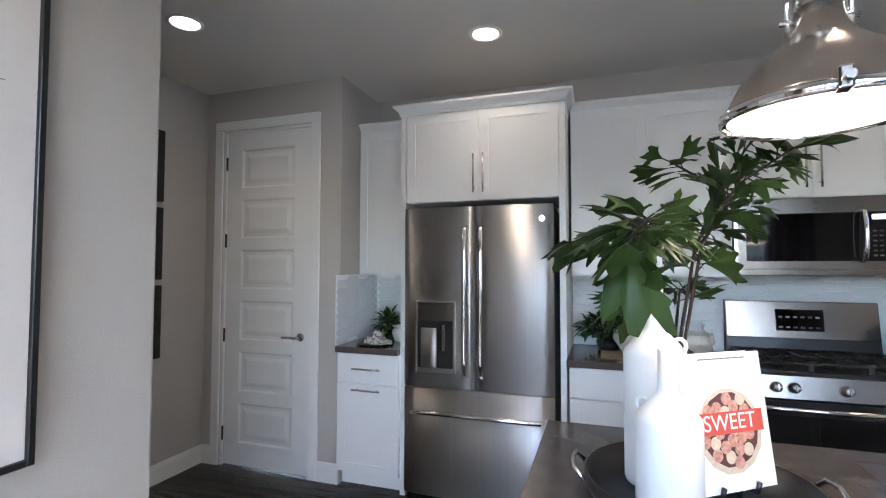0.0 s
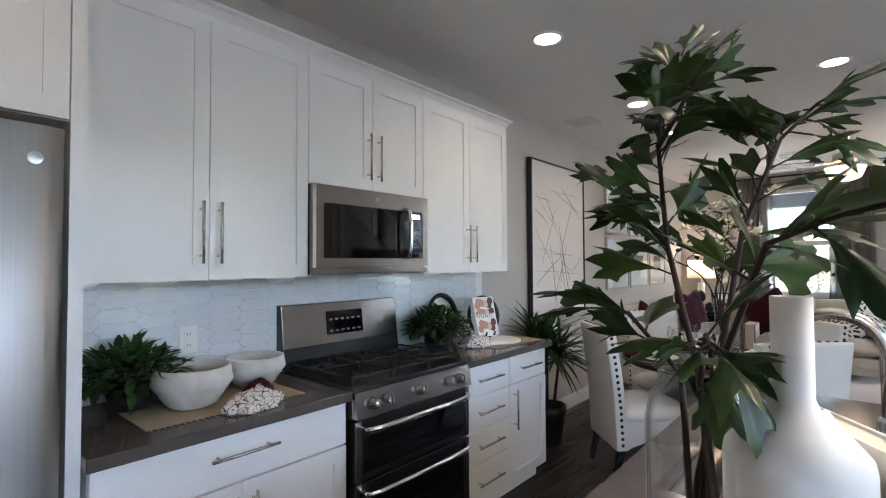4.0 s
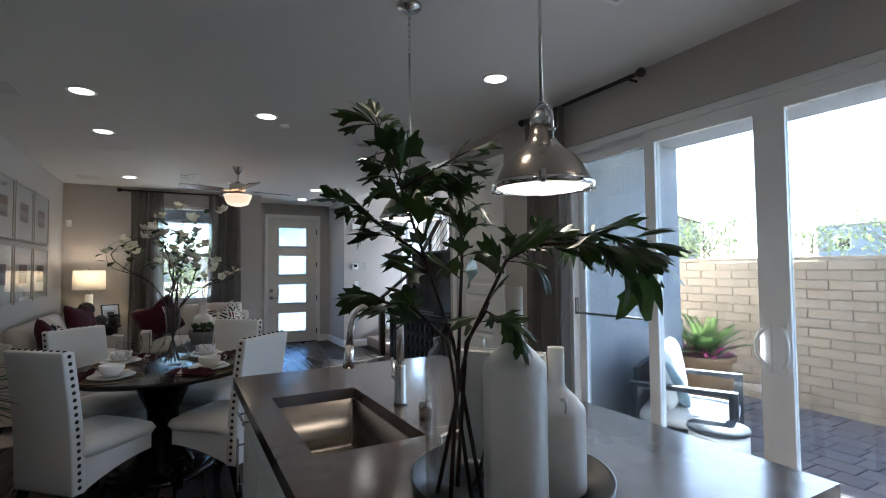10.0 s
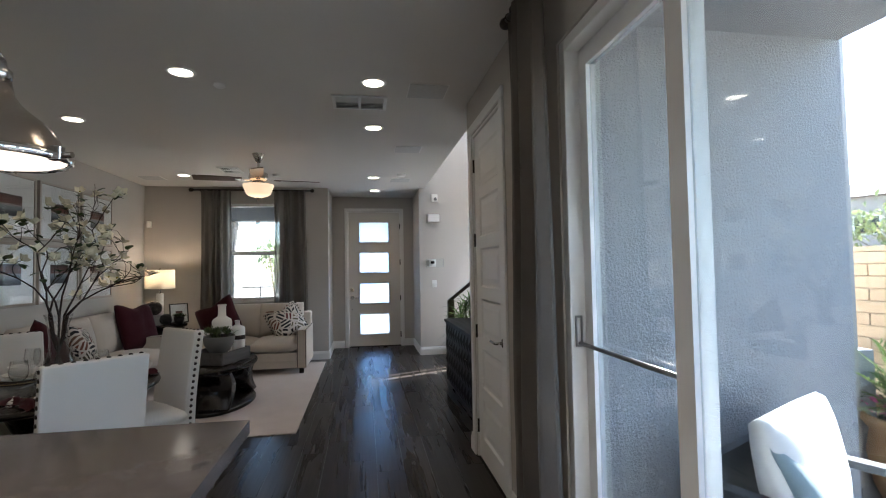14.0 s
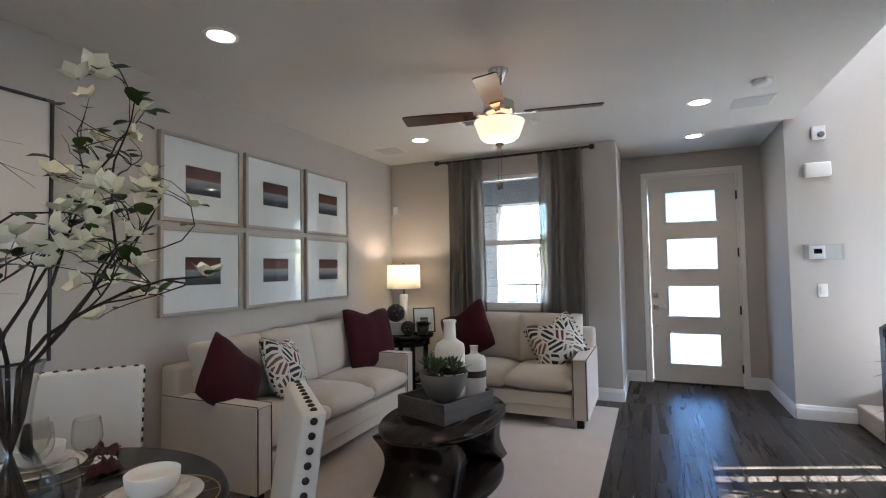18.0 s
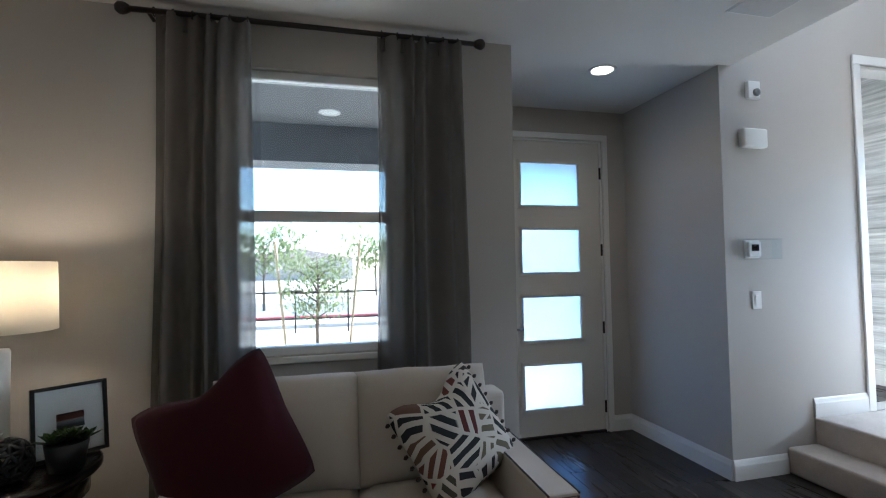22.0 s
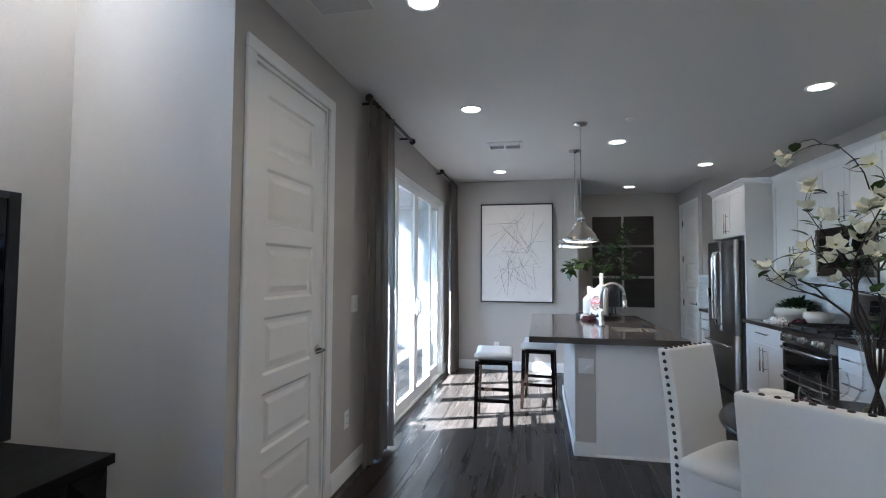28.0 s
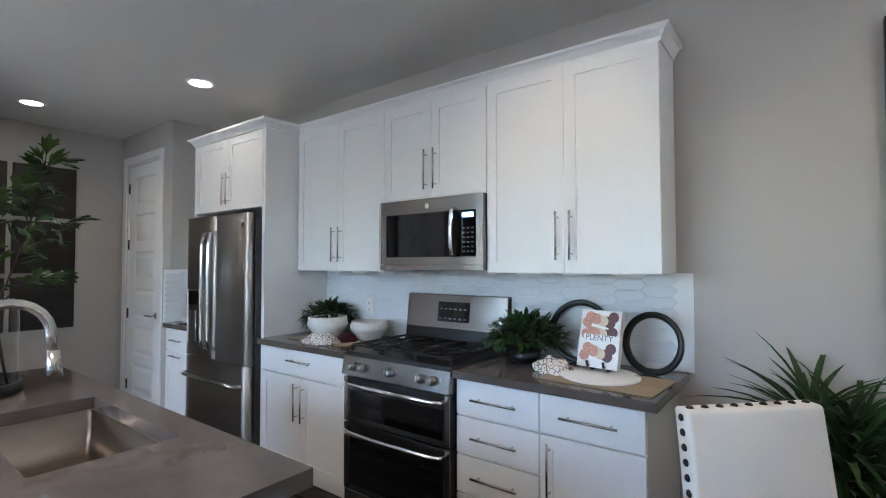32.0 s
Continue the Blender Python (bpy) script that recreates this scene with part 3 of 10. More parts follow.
def panel_leaf(w, h, t, panels, margin=0.13, rail=0.085, foot=0.16, head=0.12):
    """A moulded door leaf in the xz plane, hinge at x=0, its panels sunk with sloping edges on the -y side."""
    bm = bmesh.new()
    step = (h - foot - head - rail * (panels - 1)) / panels
    zs = [foot + k * (step + rail) for k in range(panels)]
    x0, x1 = margin, w - margin
    front = -t / 2
    cuts_z = sorted([0, h] + [z for a in zs for z in (a, a + step)])
    cuts_x = [0, x0, x1, w]

    def quad(*p):
        bm.faces.new([bm.verts.new(q) for q in p])

    for zi in range(len(cuts_z) - 1):
        a, b = cuts_z[zi], cuts_z[zi + 1]
        for xi in range(3):
            c, d = cuts_x[xi], cuts_x[xi + 1]
            if xi == 1 and any(abs(a - z) < 1e-6 for z in zs):
                e, e2 = 0.014, 0.034
                rings = [((c, a, d, b), 0.0), ((c + e, a + e, d - e, b - e), 0.011), ((c + e2, a + e2, d - e2, b - e2), 0.011), ((c + e2 + 0.03, a + e2 + 0.03, d - e2 - 0.03, b - e2 - 0.03), 0.004)]
                loops = [[(x0_, front + q, z0_), (x1_, front + q, z0_), (x1_, front + q, z1_), (x0_, front + q, z1_)] for (x0_, z0_, x1_, z1_), q in rings]
                for la, lb in zip(loops, loops[1:]):
                    for k in range(4):
                        j = (k + 1) % 4
                        quad(la[k], la[j], lb[j], lb[k])
                quad(*loops[-1])
            else:
                quad((c, front, a), (d, front, a), (d, front, b), (c, front, b))
    quad((0, t / 2, 0), (0, t / 2, h), (w, t / 2, h), (w, t / 2, 0))
    quad((0, front, 0), (0, front, h), (0, t / 2, h), (0, t / 2, 0))
    quad((w, front, 0), (w, t / 2, 0), (w, t / 2, h), (w, front, h))
    quad((0, front, h), (w, front, h), (w, t / 2, h), (0, t / 2, h))
    quad((0, front, 0), (0, t / 2, 0), (w, t / 2, 0), (w, front, 0))
    bmesh.ops.remove_doubles(bm, verts=bm.verts[:], dist=1e-5)
    bmesh.ops.recalc_face_normals(bm, faces=bm.faces[:])
    return bm


def lever(parent, x, z, front, point=-1, material=None):
    material = material or NICKEL
    bm = cyl(0.029, 0, 0.012, 24, m=Matrix.Translation((x, front, z)) @ Matrix.Rotation(radians(90), 4, "X"), bevel=0.003)
    h = part("handle", bm, material, parent, "brushed nickel lever handle", True)
    bm = tube([(x, front - 0.01, z), (x, front - 0.05, z), (x + point * 0.012, front - 0.055, z), (x + point * 0.115, front - 0.055, z)], [0.009, 0.009, 0.0095, 0.008], 10)
    part("lever", bm, material, h, "", True)


def hinges(parent, x, front, zs, material=None):
    for z in zs:
        part("hinge", cyl(0.008, z - 0.05, z + 0.05, 8, m=Matrix.Translation((x, front - 0.004, 0))), material or BRONZE, parent, "dark metal hinge")


def room_door(name, label, m, w, h, panels=6, knob=True):
    d = thing(name, label, "door", m, "", "structure")
    part("leaf", panel_leaf(w, h, 0.04, panels), TRIM, d)
    lever(d, w - 0.065, 0.94, -0.02)
    hinges(d, -0.003, -0.022, (0.22, 0.93, 1.62, h - 0.22))
    return d


casing("x", SY, 4.21, 5.02, 2.44, 1, "door_trim_closet")
jamb("x", SY - TH, SY, 4.21, 5.02, 2.44, "door_jamb_closet")
# hinge at the east side, lever at the west: the leaf's x runs west and its front faces north
room_door("door_closet", "closed white six-panel closet door", Matrix.Translation((4.998, SY - 0.035, 0.008)) @ Matrix.Rotation(math.pi, 4, "Z"), 0.766, 2.41)
casing("x", 5.50, -1.36, -0.60, 2.44, -1, "door_trim_pantry")
jamb("x", 5.50, 5.62, -1.36, -0.60, 2.44, "door_jamb_pantry")
room_door("door_pantry", "closed white six-panel pantry door", Matrix.Translation((-1.338, 5.535, 0.008)), 0.716, 2.41)

# front door with four frosted panes
casing("y", DX, 2.09, 3.062, 2.48, -1, "door_trim_front", 0.052)
jamb("y", DX, DX + TH, 2.09, 3.062, 2.48, "door_jamb_front")
fd = thing("door_front", "closed white front door with four frosted panes", "door", Matrix.Translation((DX + 0.030, 2.112, 0.02)) @ Matrix.Rotation(radians(90), 4, "Z"), "", "structure")
W, H = 0.928, 2.438
PW0, PW1 = 0.198, 0.740
PZ = [0.207 + k * 0.56 for k in range(4)]
PHT = 0.375
FDOOR = surface("door_paint", (0.66, 0.625, 0.575), 0.4, var=0.02, relief=0.05)
bm = bmesh.new()
zc = [0] + [v for z in PZ for v in (z, z + PHT)] + [H]
for k in range(0, len(zc), 2):
    box(PW0, PW1, -0.022, 0.022, zc[k], zc[k + 1], bm=bm)
box(0, PW0, -0.022, 0.022, 0, H, bm=bm)
box(PW1, W, -0.022, 0.022, 0, H, bm=bm)
part("leaf", bm, FDOOR, fd, "pale painted door leaf")
_m, _nt, _p = nodes_of("frosted_door_glass")
_p.inputs["Base Color"].default_value = (0.27, 0.39, 0.53, 1)
_p.inputs["Transmission Weight"].default_value = 1.0
_p.inputs["Roughness"].default_value = 1.0
_p.inputs["IOR"].default_value = 1.25
FROSTPANE = _m
for z in PZ:
    bm = bmesh.new()
    for a, b, c, d in ((PW0 - 0.02, PW1 + 0.02, z - 0.02, z + 0.012), (PW0 - 0.02, PW1 + 0.02, z + PHT - 0.012, z + PHT + 0.02), (PW0 - 0.02, PW0 + 0.012, z + 0.012, z + PHT - 0.012), (PW1 - 0.012, PW1 + 0.02, z + 0.012, z + PHT - 0.012)):
        box(a, b, 0.0225, 0.032, c, d, 0.003, 1, bm=bm)
    fr = part("pane_frame", bm, FDOOR, fd)
    pn = part("pane", box(PW0 + 0.002, PW1 - 0.002, -0.004, 0.004, z + 0.002, z + PHT - 0.002), FROSTPANE, fd, "frosted glass pane")
    pn.visible_shadow = False
for z in (0.193, 0.859, 1.52, 2.179):
    part("hinge", cyl(0.009, z - 0.05, z + 0.05, 8, m=Matrix.Translation((-0.004, 0.03, 0))), BRONZE, fd, "dark hinge")
hb = part("deadbolt", box(W - 0.085, W - 0.023, 0.0222, 0.036, 0.99, 1.052, 0.005), NICKEL, fd, "square nickel deadbolt plate")
part("thumb_turn", box(W - 0.07, W - 0.038, 0.0362, 0.052, 1.016, 1.026, 0.003), NICKEL, hb)
part("peephole", cyl(0.009, 0, 0.006, 14, m=Matrix.Translation((W - 0.054, 0.022, 0.661)) @ Matrix.Rotation(radians(-90), 4, "X"), bevel=0.002), NICKEL, fd, "small round plug", True)
hb = part("handle_plate", box(W - 0.085, W - 0.023, 0.0222, 0.034, 0.85, 0.912, 0.004), NICKEL, fd, "nickel handle plate")
part("lever", tube([(W - 0.054, 0.03, 0.882), (W - 0.054, 0.07, 0.882), (W - 0.075, 0.075, 0.882), (W - 0.175, 0.075, 0.877)], 0.009, 10), NICKEL, hb, "", True)
structure("door_stop", box(DX + 0.053, DX + 0.07, 2.1105, 3.0415, 2.43, 2.4595), FDOOR, "pale painted door stop", "trim")
structure("door_sill", box(DX - 0.01, DX + TH, 2.1105, 3.0415, 0.0, 0.018), BRONZE, "dark metal threshold", "sill")

# powder room beside the landing
casing("y", STX, -0.10, 0.62, LAND + 2.50, -1, "door_trim_powder", z0=LAND)
jamb("y", STX, STX + TH, -0.10, 0.62, LAND + 2.50, "door_jamb_powder", z0=LAND)
PAPER = surface("textured_wallpaper", (0.62, 0.62, 0.60), 0.7, var=0.5, grain=10, big=2.5, relief=0.7, relief_scale=12, stretch=(0.3, 0.3, 5.0), depth=0.006)
structure("wall_powder_back", box(STX + 1.75, STX + 1.85, LY - TH, 1.70, 0, 3.1), PAPER, "streaky grey wallpaper wall", "wall")
# the opening here is unseen, added to let daylight onto the wallpaper
structure("wall_powder_side", wall_run("x", LY - TH, LY - 0.02, STX + TH, STX + 1.75, 0, 3.1, [(STX + 0.85, STX + 1.6, 1.3, 2.7)]), PAPER, "streaky grey wallpaper wall", "wall")
structure("wall_powder_side_2", box(STX + TH, STX + 1.75, 1.55, 1.70, 0, 3.1), PAPER, "streaky grey wallpaper wall", "wall")
structure("floor_powder", box(STX + TH, STX + 1.75, LY - TH, 1.70, LAND - 0.1, LAND), FLOOR, "dark wood floor", "floor")
structure("ceiling_powder", box(STX + TH, STX + 1.85, LY - TH, 1.70, 3.1, 3.2), CEIL, "pale ceiling", "ceiling")
pd = thing("door_hinges_powder", "nickel door hinges on the white jamb", "hinge", Matrix.Translation((STX + TH - 0.01, -0.075, LAND + 0.01)), "", "structure")
hinges(pd, 0.0, -0.022, (0.22, 0.93, 1.62, 2.2), NICKEL)
structure("baseboard_powder", box(STX + TH, STX + 1.75, LY - 0.02, LY - 0.005, LAND, LAND + 0.13, 0.003), TRIM, "white baseboard", "baseboard")


def hung_window(name, label, axis, p0, p1, a0, a1, z0, z1, mid=None, glass=None):
    """A vinyl window set in an opening; axis is the way along the wall."""
    wn = thing(name, label, "window", Matrix(), "", "structure")
    c = (p0 + p1) / 2

    def bar(n, a, b, lo, hi, d=0.035, lab="", off=0.0):
        bm = box(a, b, c - d + off, c + d + off, lo, hi, 0.004, 1) if axis == "x" else box(c - d + off, c + d + off, a, b, lo, hi, 0.004, 1)
        return part(n, bm, VINYL, wn, lab)

    f = 0.045
    bar("window_frame", a0, a0 + f, z0, z1)
    bar("window_frame", a1 - f, a1, z0, z1)
    bar("window_frame", a0 + f, a1 - f, z0, z0 + f)
    bar("window_frame", a0 + f, a1 - f, z1 - f, z1)
    if mid:
        bar("meeting_rail", a0 + f, a1 - f, mid - 0.03, mid + 0.03, 0.025)
    for lo, hi in (((z0 + f, mid - 0.03), (mid + 0.03, z1 - f)) if mid else ((z0 + f, z1 - f),)):
        bm = box(a0 + f, a1 - f, c - 0.003, c + 0.003, lo, hi) if axis == "x" else box(c - 0.003, c + 0.003, a0 + f, a1 - f, lo, hi)
        pn = part("pane", bm, glass or PANE, wn, "clear glass pane")
        pn.visible_shadow = False
    return wn


hung_window("window_front", "white vinyl window to the front porch", "y", EX, EX + TH, 4.04, 4.905, 0.96, 2.48, 1.70, TINTPANE)
structure("window_sill_front", box(EX - 0.02, EX + 0.03, 4.0, 4.945, 0.925, 0.959, 0.006), TRIM, "white window stool", "sill")
hung_window("window_stair_upper", "white square stairwell window", "x", LY - TH, LY, 8.43, 9.05, 1.37, 2.445)
hung_window("window_stair_lower", "small white stairwell window", "x", LY - TH, LY, 8.43, 9.05, 0.77, 1.205)

# sliding glass door, four panels
sd = thing("door_sliding", "white four-panel sliding glass patio door", "sliding door", Matrix(), "", "structure")
S0, S1, SH = 0.42, 3.345, 2.38
y0, y1 = SY - 0.13, SY - 0.01
bm = box(S0, S0 + 0.05, y0, y1, 0.02, SH, 0.003, 1)
part("frame_jamb", bm, VINYL, sd)
part("frame_jamb", box(S1 - 0.05, S1, y0, y1, 0.02, SH, 0.003, 1), VINYL, sd)
part("frame_head", box(S0 + 0.05, S1 - 0.05, y0, y1, SH - 0.05, SH, 0.003, 1), VINYL, sd)
part("frame_track", box(S0, S1, y0, y1 + 0.006, 0.0, 0.02, 0.003, 1), VINYL, sd)
pw = (S1 - S0 - 0.10) / 4
for k in range(4):
    a, b = S0 + 0.05 + k * pw, S0 + 0.05 + (k + 1) * pw
    yc = SY - 0.095 if k in (0, 3) else SY - 0.045
    if k == 1:
        a -= 0.05
    if k == 2:
        b += 0.05
    st = 0.075 if k in (1, 2) else 0.065
    sash = part("sash", wall_run("x", yc - 0.02, yc + 0.02, a, b, 0.02, SH - 0.05, [(a + st, b - st, 0.14, SH - 0.13)]), VINYL, sd, "white vinyl sash")
    pn = part("pane", box(a + st, b - st, yc - 0.003, yc + 0.003, 0.14, SH - 0.13), TINTPANE, sash, "clear glass pane")
    pn.visible_shadow = False
    if k in (1, 2):
        hx = b - 0.035 if k == 1 else a + 0.035
        part("pull_plate", box(hx - 0.018, hx + 0.018, yc + 0.02, yc + 0.03, 0.90, 1.16, 0.004), VINYL, sash)
        sgn = -1 if k == 1 else 1
        part("pull_handle", tube(arc(0, 1.03, 0.10, -75, 75, 10, lambda u, v: (hx + sgn * (u - 0.02) * 0.5, yc + 0.03 + (u - 0.02) * 0.4, v)), 0.009, 8), VINYL, sash, "curved white pull", True)
BARSTEEL = surface("grey_bar_steel", (0.22, 0.22, 0.22), 0.35, 0.9, var=0.1, relief=0.05)
part("security_bar", tube([(S1 - 0.05, SY - 0.05, 1.10), (S1 - 0.78, SY - 0.05, 1.10)], 0.0085, 10), BARSTEEL, sd, "grey metal safety bar", True)
for _y0, _z0, _z1 in ((SY - 0.058, 1.088, 1.215), (SY - 0.034, 1.088, 1.215)):
    part("bar_bracket", box(S1 - 0.060, S1 - 0.0505, _y0, _y0 + 0.007, _z0, _z1, 0.002), BARSTEEL, sd)
for _z0 in (1.088, 1.207):
    part("bar_bracket", box(S1 - 0.060, S1 - 0.0505, SY - 0.0505, SY - 0.0345, _z0, _z0 + 0.008), BARSTEEL, sd)

# ---- kitchen ----
UF, BF, CF = 5.762, 5.467, 5.437      # fronts of the wall units, base units and counter
UB, UT = 1.385, 2.415


def shaker(w, h, t=0.019, stile=0.058):
    """A shaker door or drawer front in the xz plane, face at y=0 looking to -y, corner at the origin."""
    bm = bmesh.new()
    s = min(stile, h * 0.3)
    for a, b, c, d in ((0, stile, 0, h), (w - stile, w, 0, h), (stile, w - stile, 0, s), (stile, w - stile, h - s, h)):
        box(a, b, 0, t, c, d, bm=bm)
    box(stile, w - stile, 0.007, t, s, h - s, bm=bm)
    bmesh.ops.remove_doubles(bm, verts=bm.verts[:], dist=1e-5)
    return bm


def slab(w, h, t=0.019):
    return box(0, w, 0, t, 0, h, 0.0025, 1)


def bar_pull(parent, x, z, length, upright, out=0.032):
    r = 0.006
    if upright:
        bm = tube([(x, -out, z - length / 2), (x, -out, z + length / 2)], r, 10)
        for s in (-1, 1):
            tube([(x, -out, z + s * (length / 2 - 0.03)), (x, 0.001, z + s * (length / 2 - 0.03))], 0.0045, 8, bm)
    else:
        bm = tube([(x - length / 2, -out, z), (x + length / 2, -out, z)], r, 10)
        for s in (-1, 1):
            tube([(x + s * (length / 2 - 0.03), -out, z), (x + s * (length / 2 - 0.03), 0.001, z)], 0.0045, 8, bm)
    part("handle", bm, NICKEL, parent, "brushed nickel bar pull", True)


def front(unit, name, x0, x1, z0, z1, pull=None, flat=False, gap=0.0015):
    """A door or drawer on a unit whose front plane is y=0; pull is (x, z, length, upright)."""
    w, h = x1 - x0 - 2 * gap, z1 - z0 - 2 * gap
    d = part(name, slab(w, h) if flat else shaker(w, h), CAB, unit, "", m=Matrix.Translation((x0 + gap, -0.019, z0 + gap)))
    if pull:
        bar_pull(d, pull[0] - x0, pull[1] - z0, pull[2], pull[3])
    return d


def crown(x0, x1, depth, z, name, parent, left=True, right=True):
    """Crown moulding along the top front and the free ends of a unit."""
    prof = [(0.0, 0.0), (0.006, 0.0), (0.010, 0.018), (0.030, 0.046), (0.046, 0.054), (0.046, 0.066), (0.0, 0.066)]
    line = [(x0, depth)] if left else []
    line += [(x0, 0.0), (x1, 0.0)] + ([(x1, depth)] if right else [])
    bm = bmesh.new()
    rows = []
    for i, (x, y) in enumerate(line):
        row = []
        for o, h in prof:
            dx = -o if (left and x == x0) else o if (right and x == x1) else 0
            row.append(bm.verts.new((x + dx, (y - o) if y == 0.0 else y, z + h)))
        rows.append(row)
    for a, b in zip(rows, rows[1:]):
        for k in range(len(prof) - 1):
            bm.faces.new((a[k], b[k], b[k + 1], a[k + 1]))
    bm.faces.new(rows[0])
    bm.faces.new(rows[-1])
    vs = [rows[i][-1] for i in range(len(rows))]
    bmesh.ops.recalc_face_normals(bm, faces=bm.faces[:])
    return part(name, bm, CAB, parent)


def wall_unit(x0, x1, z0, z1, yf, label, doors=2, crowned=(False, False), pulls="low"):
    u = thing("wall_cabinet", label, "cabinet", Matrix.Translation((x0, yf + 0.019, 0)), "kitchen cabinets")
    w, dp = x1 - x0, NY - yf - 0.019 - 0.001
    part("body", box(0, w, 0, dp, z0, z1), CAB, u)
    for k in range(doors):
        a, b = w * k / doors, w * (k + 1) / doors
        if doors == 1:
            px = None
        else:
            px = b - 0.035 if k == 0 else a + 0.035
        ln = 0.24
        front(u, "door", a, b, z0 - 0.004, z1 - 0.006, (px, z0 + 0.06 + ln / 2, ln, True) if px is not None else None)
    if crowned is not None:
        crown(0, w, dp, z1 - 0.005, "crown", u, *crowned)
    return u


def base_unit(x0, x1, label, layout, name="base_cabinet", yf=None, depth=None, m=None, foot=0.10):
    """layout: a list of (kind, x0, x1, z0, z1, pull) in unit metres from its left front corner."""
    yf = BF if yf is None else yf
    u = thing(name, label, "cabinet", m if m is not None else Matrix.Translation((x0, yf + 0.019, 0)), "kitchen cabinets")
    w, dp = x1 - x0, (depth or NY - yf - 0.02)
    part("body", box(0, w, 0, dp, foot, 0.875), CAB, u)
    part("toe_kick", box(0.0, w, 0.06, dp, 0.0, foot), CAB, u)
    for kind, a, b, c, d, pull in layout:
        front(u, kind, a, b, c, d, pull, kind == "drawer")
    return u


# wall units
wall_unit(-0.368, 0.070, UB, UT, UF, "narrow white shaker wall cabinet over the nook", 1, (True, False))
wall_unit(1.121, 2.012, UB, UT, UF, "white shaker two-door wall cabinet", 2)
u = thing("wall_cabinet", "short white shaker cabinet over the microwave", "cabinet", Matrix.Translation((2.014, UF + 0.019, 0)), "kitchen cabinets")
part("body", box(0, 0.772, 0, NY - UF - 0.02, 1.82, UT), CAB, u)
front(u, "door", 0, 0.386, 1.822, UT - 0.006, (0.351, 1.99, 0.24, True))
front(u, "door", 0.386, 0.772, 1.822, UT - 0.006, (0.421, 1.99, 0.24, True))
crown(0, 0.772, 0.28, UT - 0.005, "crown", u, False, False)
wall_unit(2.788, 3.672, UB, UT, UF, "white shaker two-door wall cabinet at the end of the run", 2, (False, True))

# fridge surround
fs = thing("fridge_cabinet", "tall white cabinet surround over the refrigerator", "cabinet", Matrix.Translation((0.076, 5.49, 0)), "kitchen cabinets")
part("side_panel", box(0, 0.035, 0, NY - 5.491, 0, 2.415), CAB, fs)
part("side_panel", box(0.997, 1.032, 0, NY - 5.491, 0, 2.415), CAB, fs)
part("body", box(0.0355, 0.9965, 0.02, NY - 5.491, 1.845, 2.415), CAB, fs)
front(fs, "door", 0.037, 0.516, 1.846, 2.408, (0.486, 2.01, 0.24, True)).location.y = 0.0
front(fs, "door", 0.516, 0.995, 1.846, 2.408, (0.546, 2.01, 0.24, True)).location.y = 0.0
crown(0, 1.032, NY - 5.492, 2.41, "crown", fs, True, True)

# base units
base_unit(-0.368, 0.074, "white base cabinet in the nook", [("drawer", 0.0, 0.442, 0.68, 0.87, (0.221, 0.775, 0.2, False)), ("door", 0.0, 0.442, 0.105, 0.675, (0.221, 0.64, 0.2, False))])
base_unit(1.121, 2.003, "white base cabinet with one drawer and two doors", [("drawer", 0.0, 0.882, 0.70, 0.87, (0.441, 0.80, 0.24, False)), ("door", 0.0, 0.441, 0.105, 0.695, (0.406, 0.54, 0.24, True)), ("door", 0.441, 0.882, 0.105, 0.695, (0.476, 0.54, 0.24, True))])
base_unit(2.790, 3.230, "white base cabinet with four drawers", [("drawer", 0, 0.44, 0.70, 0.87, (0.22, 0.785, 0.24, False)), ("drawer", 0, 0.44, 0.515, 0.695, (0.22, 0.605, 0.24, False)), ("drawer", 0, 0.44, 0.33, 0.51, (0.22, 0.42, 0.24, False)), ("drawer", 0, 0.44, 0.105, 0.325, (0.22, 0.215, 0.24, False))])
base_unit(3.232, 3.672, "white base cabinet with a drawer and a door", [("drawer", 0, 0.44, 0.70, 0.87, (0.22, 0.785, 0.24, False)), ("door", 0, 0.44, 0.105, 0.695, (0.045, 0.545, 0.24, True))])


def counter(x0, x1, label, y0=CF, y1=None):
    return tagged(link("countertop", box(x0, x1, y0, (NY - 0.001) if y1 is None else y1, 0.876, 0.915, 0.003, 2), QUARTZ), label, "countertop")


counter(-0.369, 0.0755, "brown-grey quartz counter of the nook")
counter(1.109, 2.012, "brown-grey quartz counter beside the range")
counter(2.788, 3.72, "brown-grey quartz counter at the end of the run")

# refrigerator
fr = thing("refrigerator", "stainless steel french-door refrigerator", "refrigerator", Matrix.Translation((0.137, 5.395, 0)))
FWD = 0.91
FRIDGEBODY = surface("fridge_grey", (0.09, 0.09, 0.095), 0.45, 0.3, var=0.06, relief=0.05)
part("cabinet_body", box(0.004, FWD - 0.004, 0.065, 0.64, 0.03, 1.785), FRIDGEBODY, fr, "dark grey fridge body")


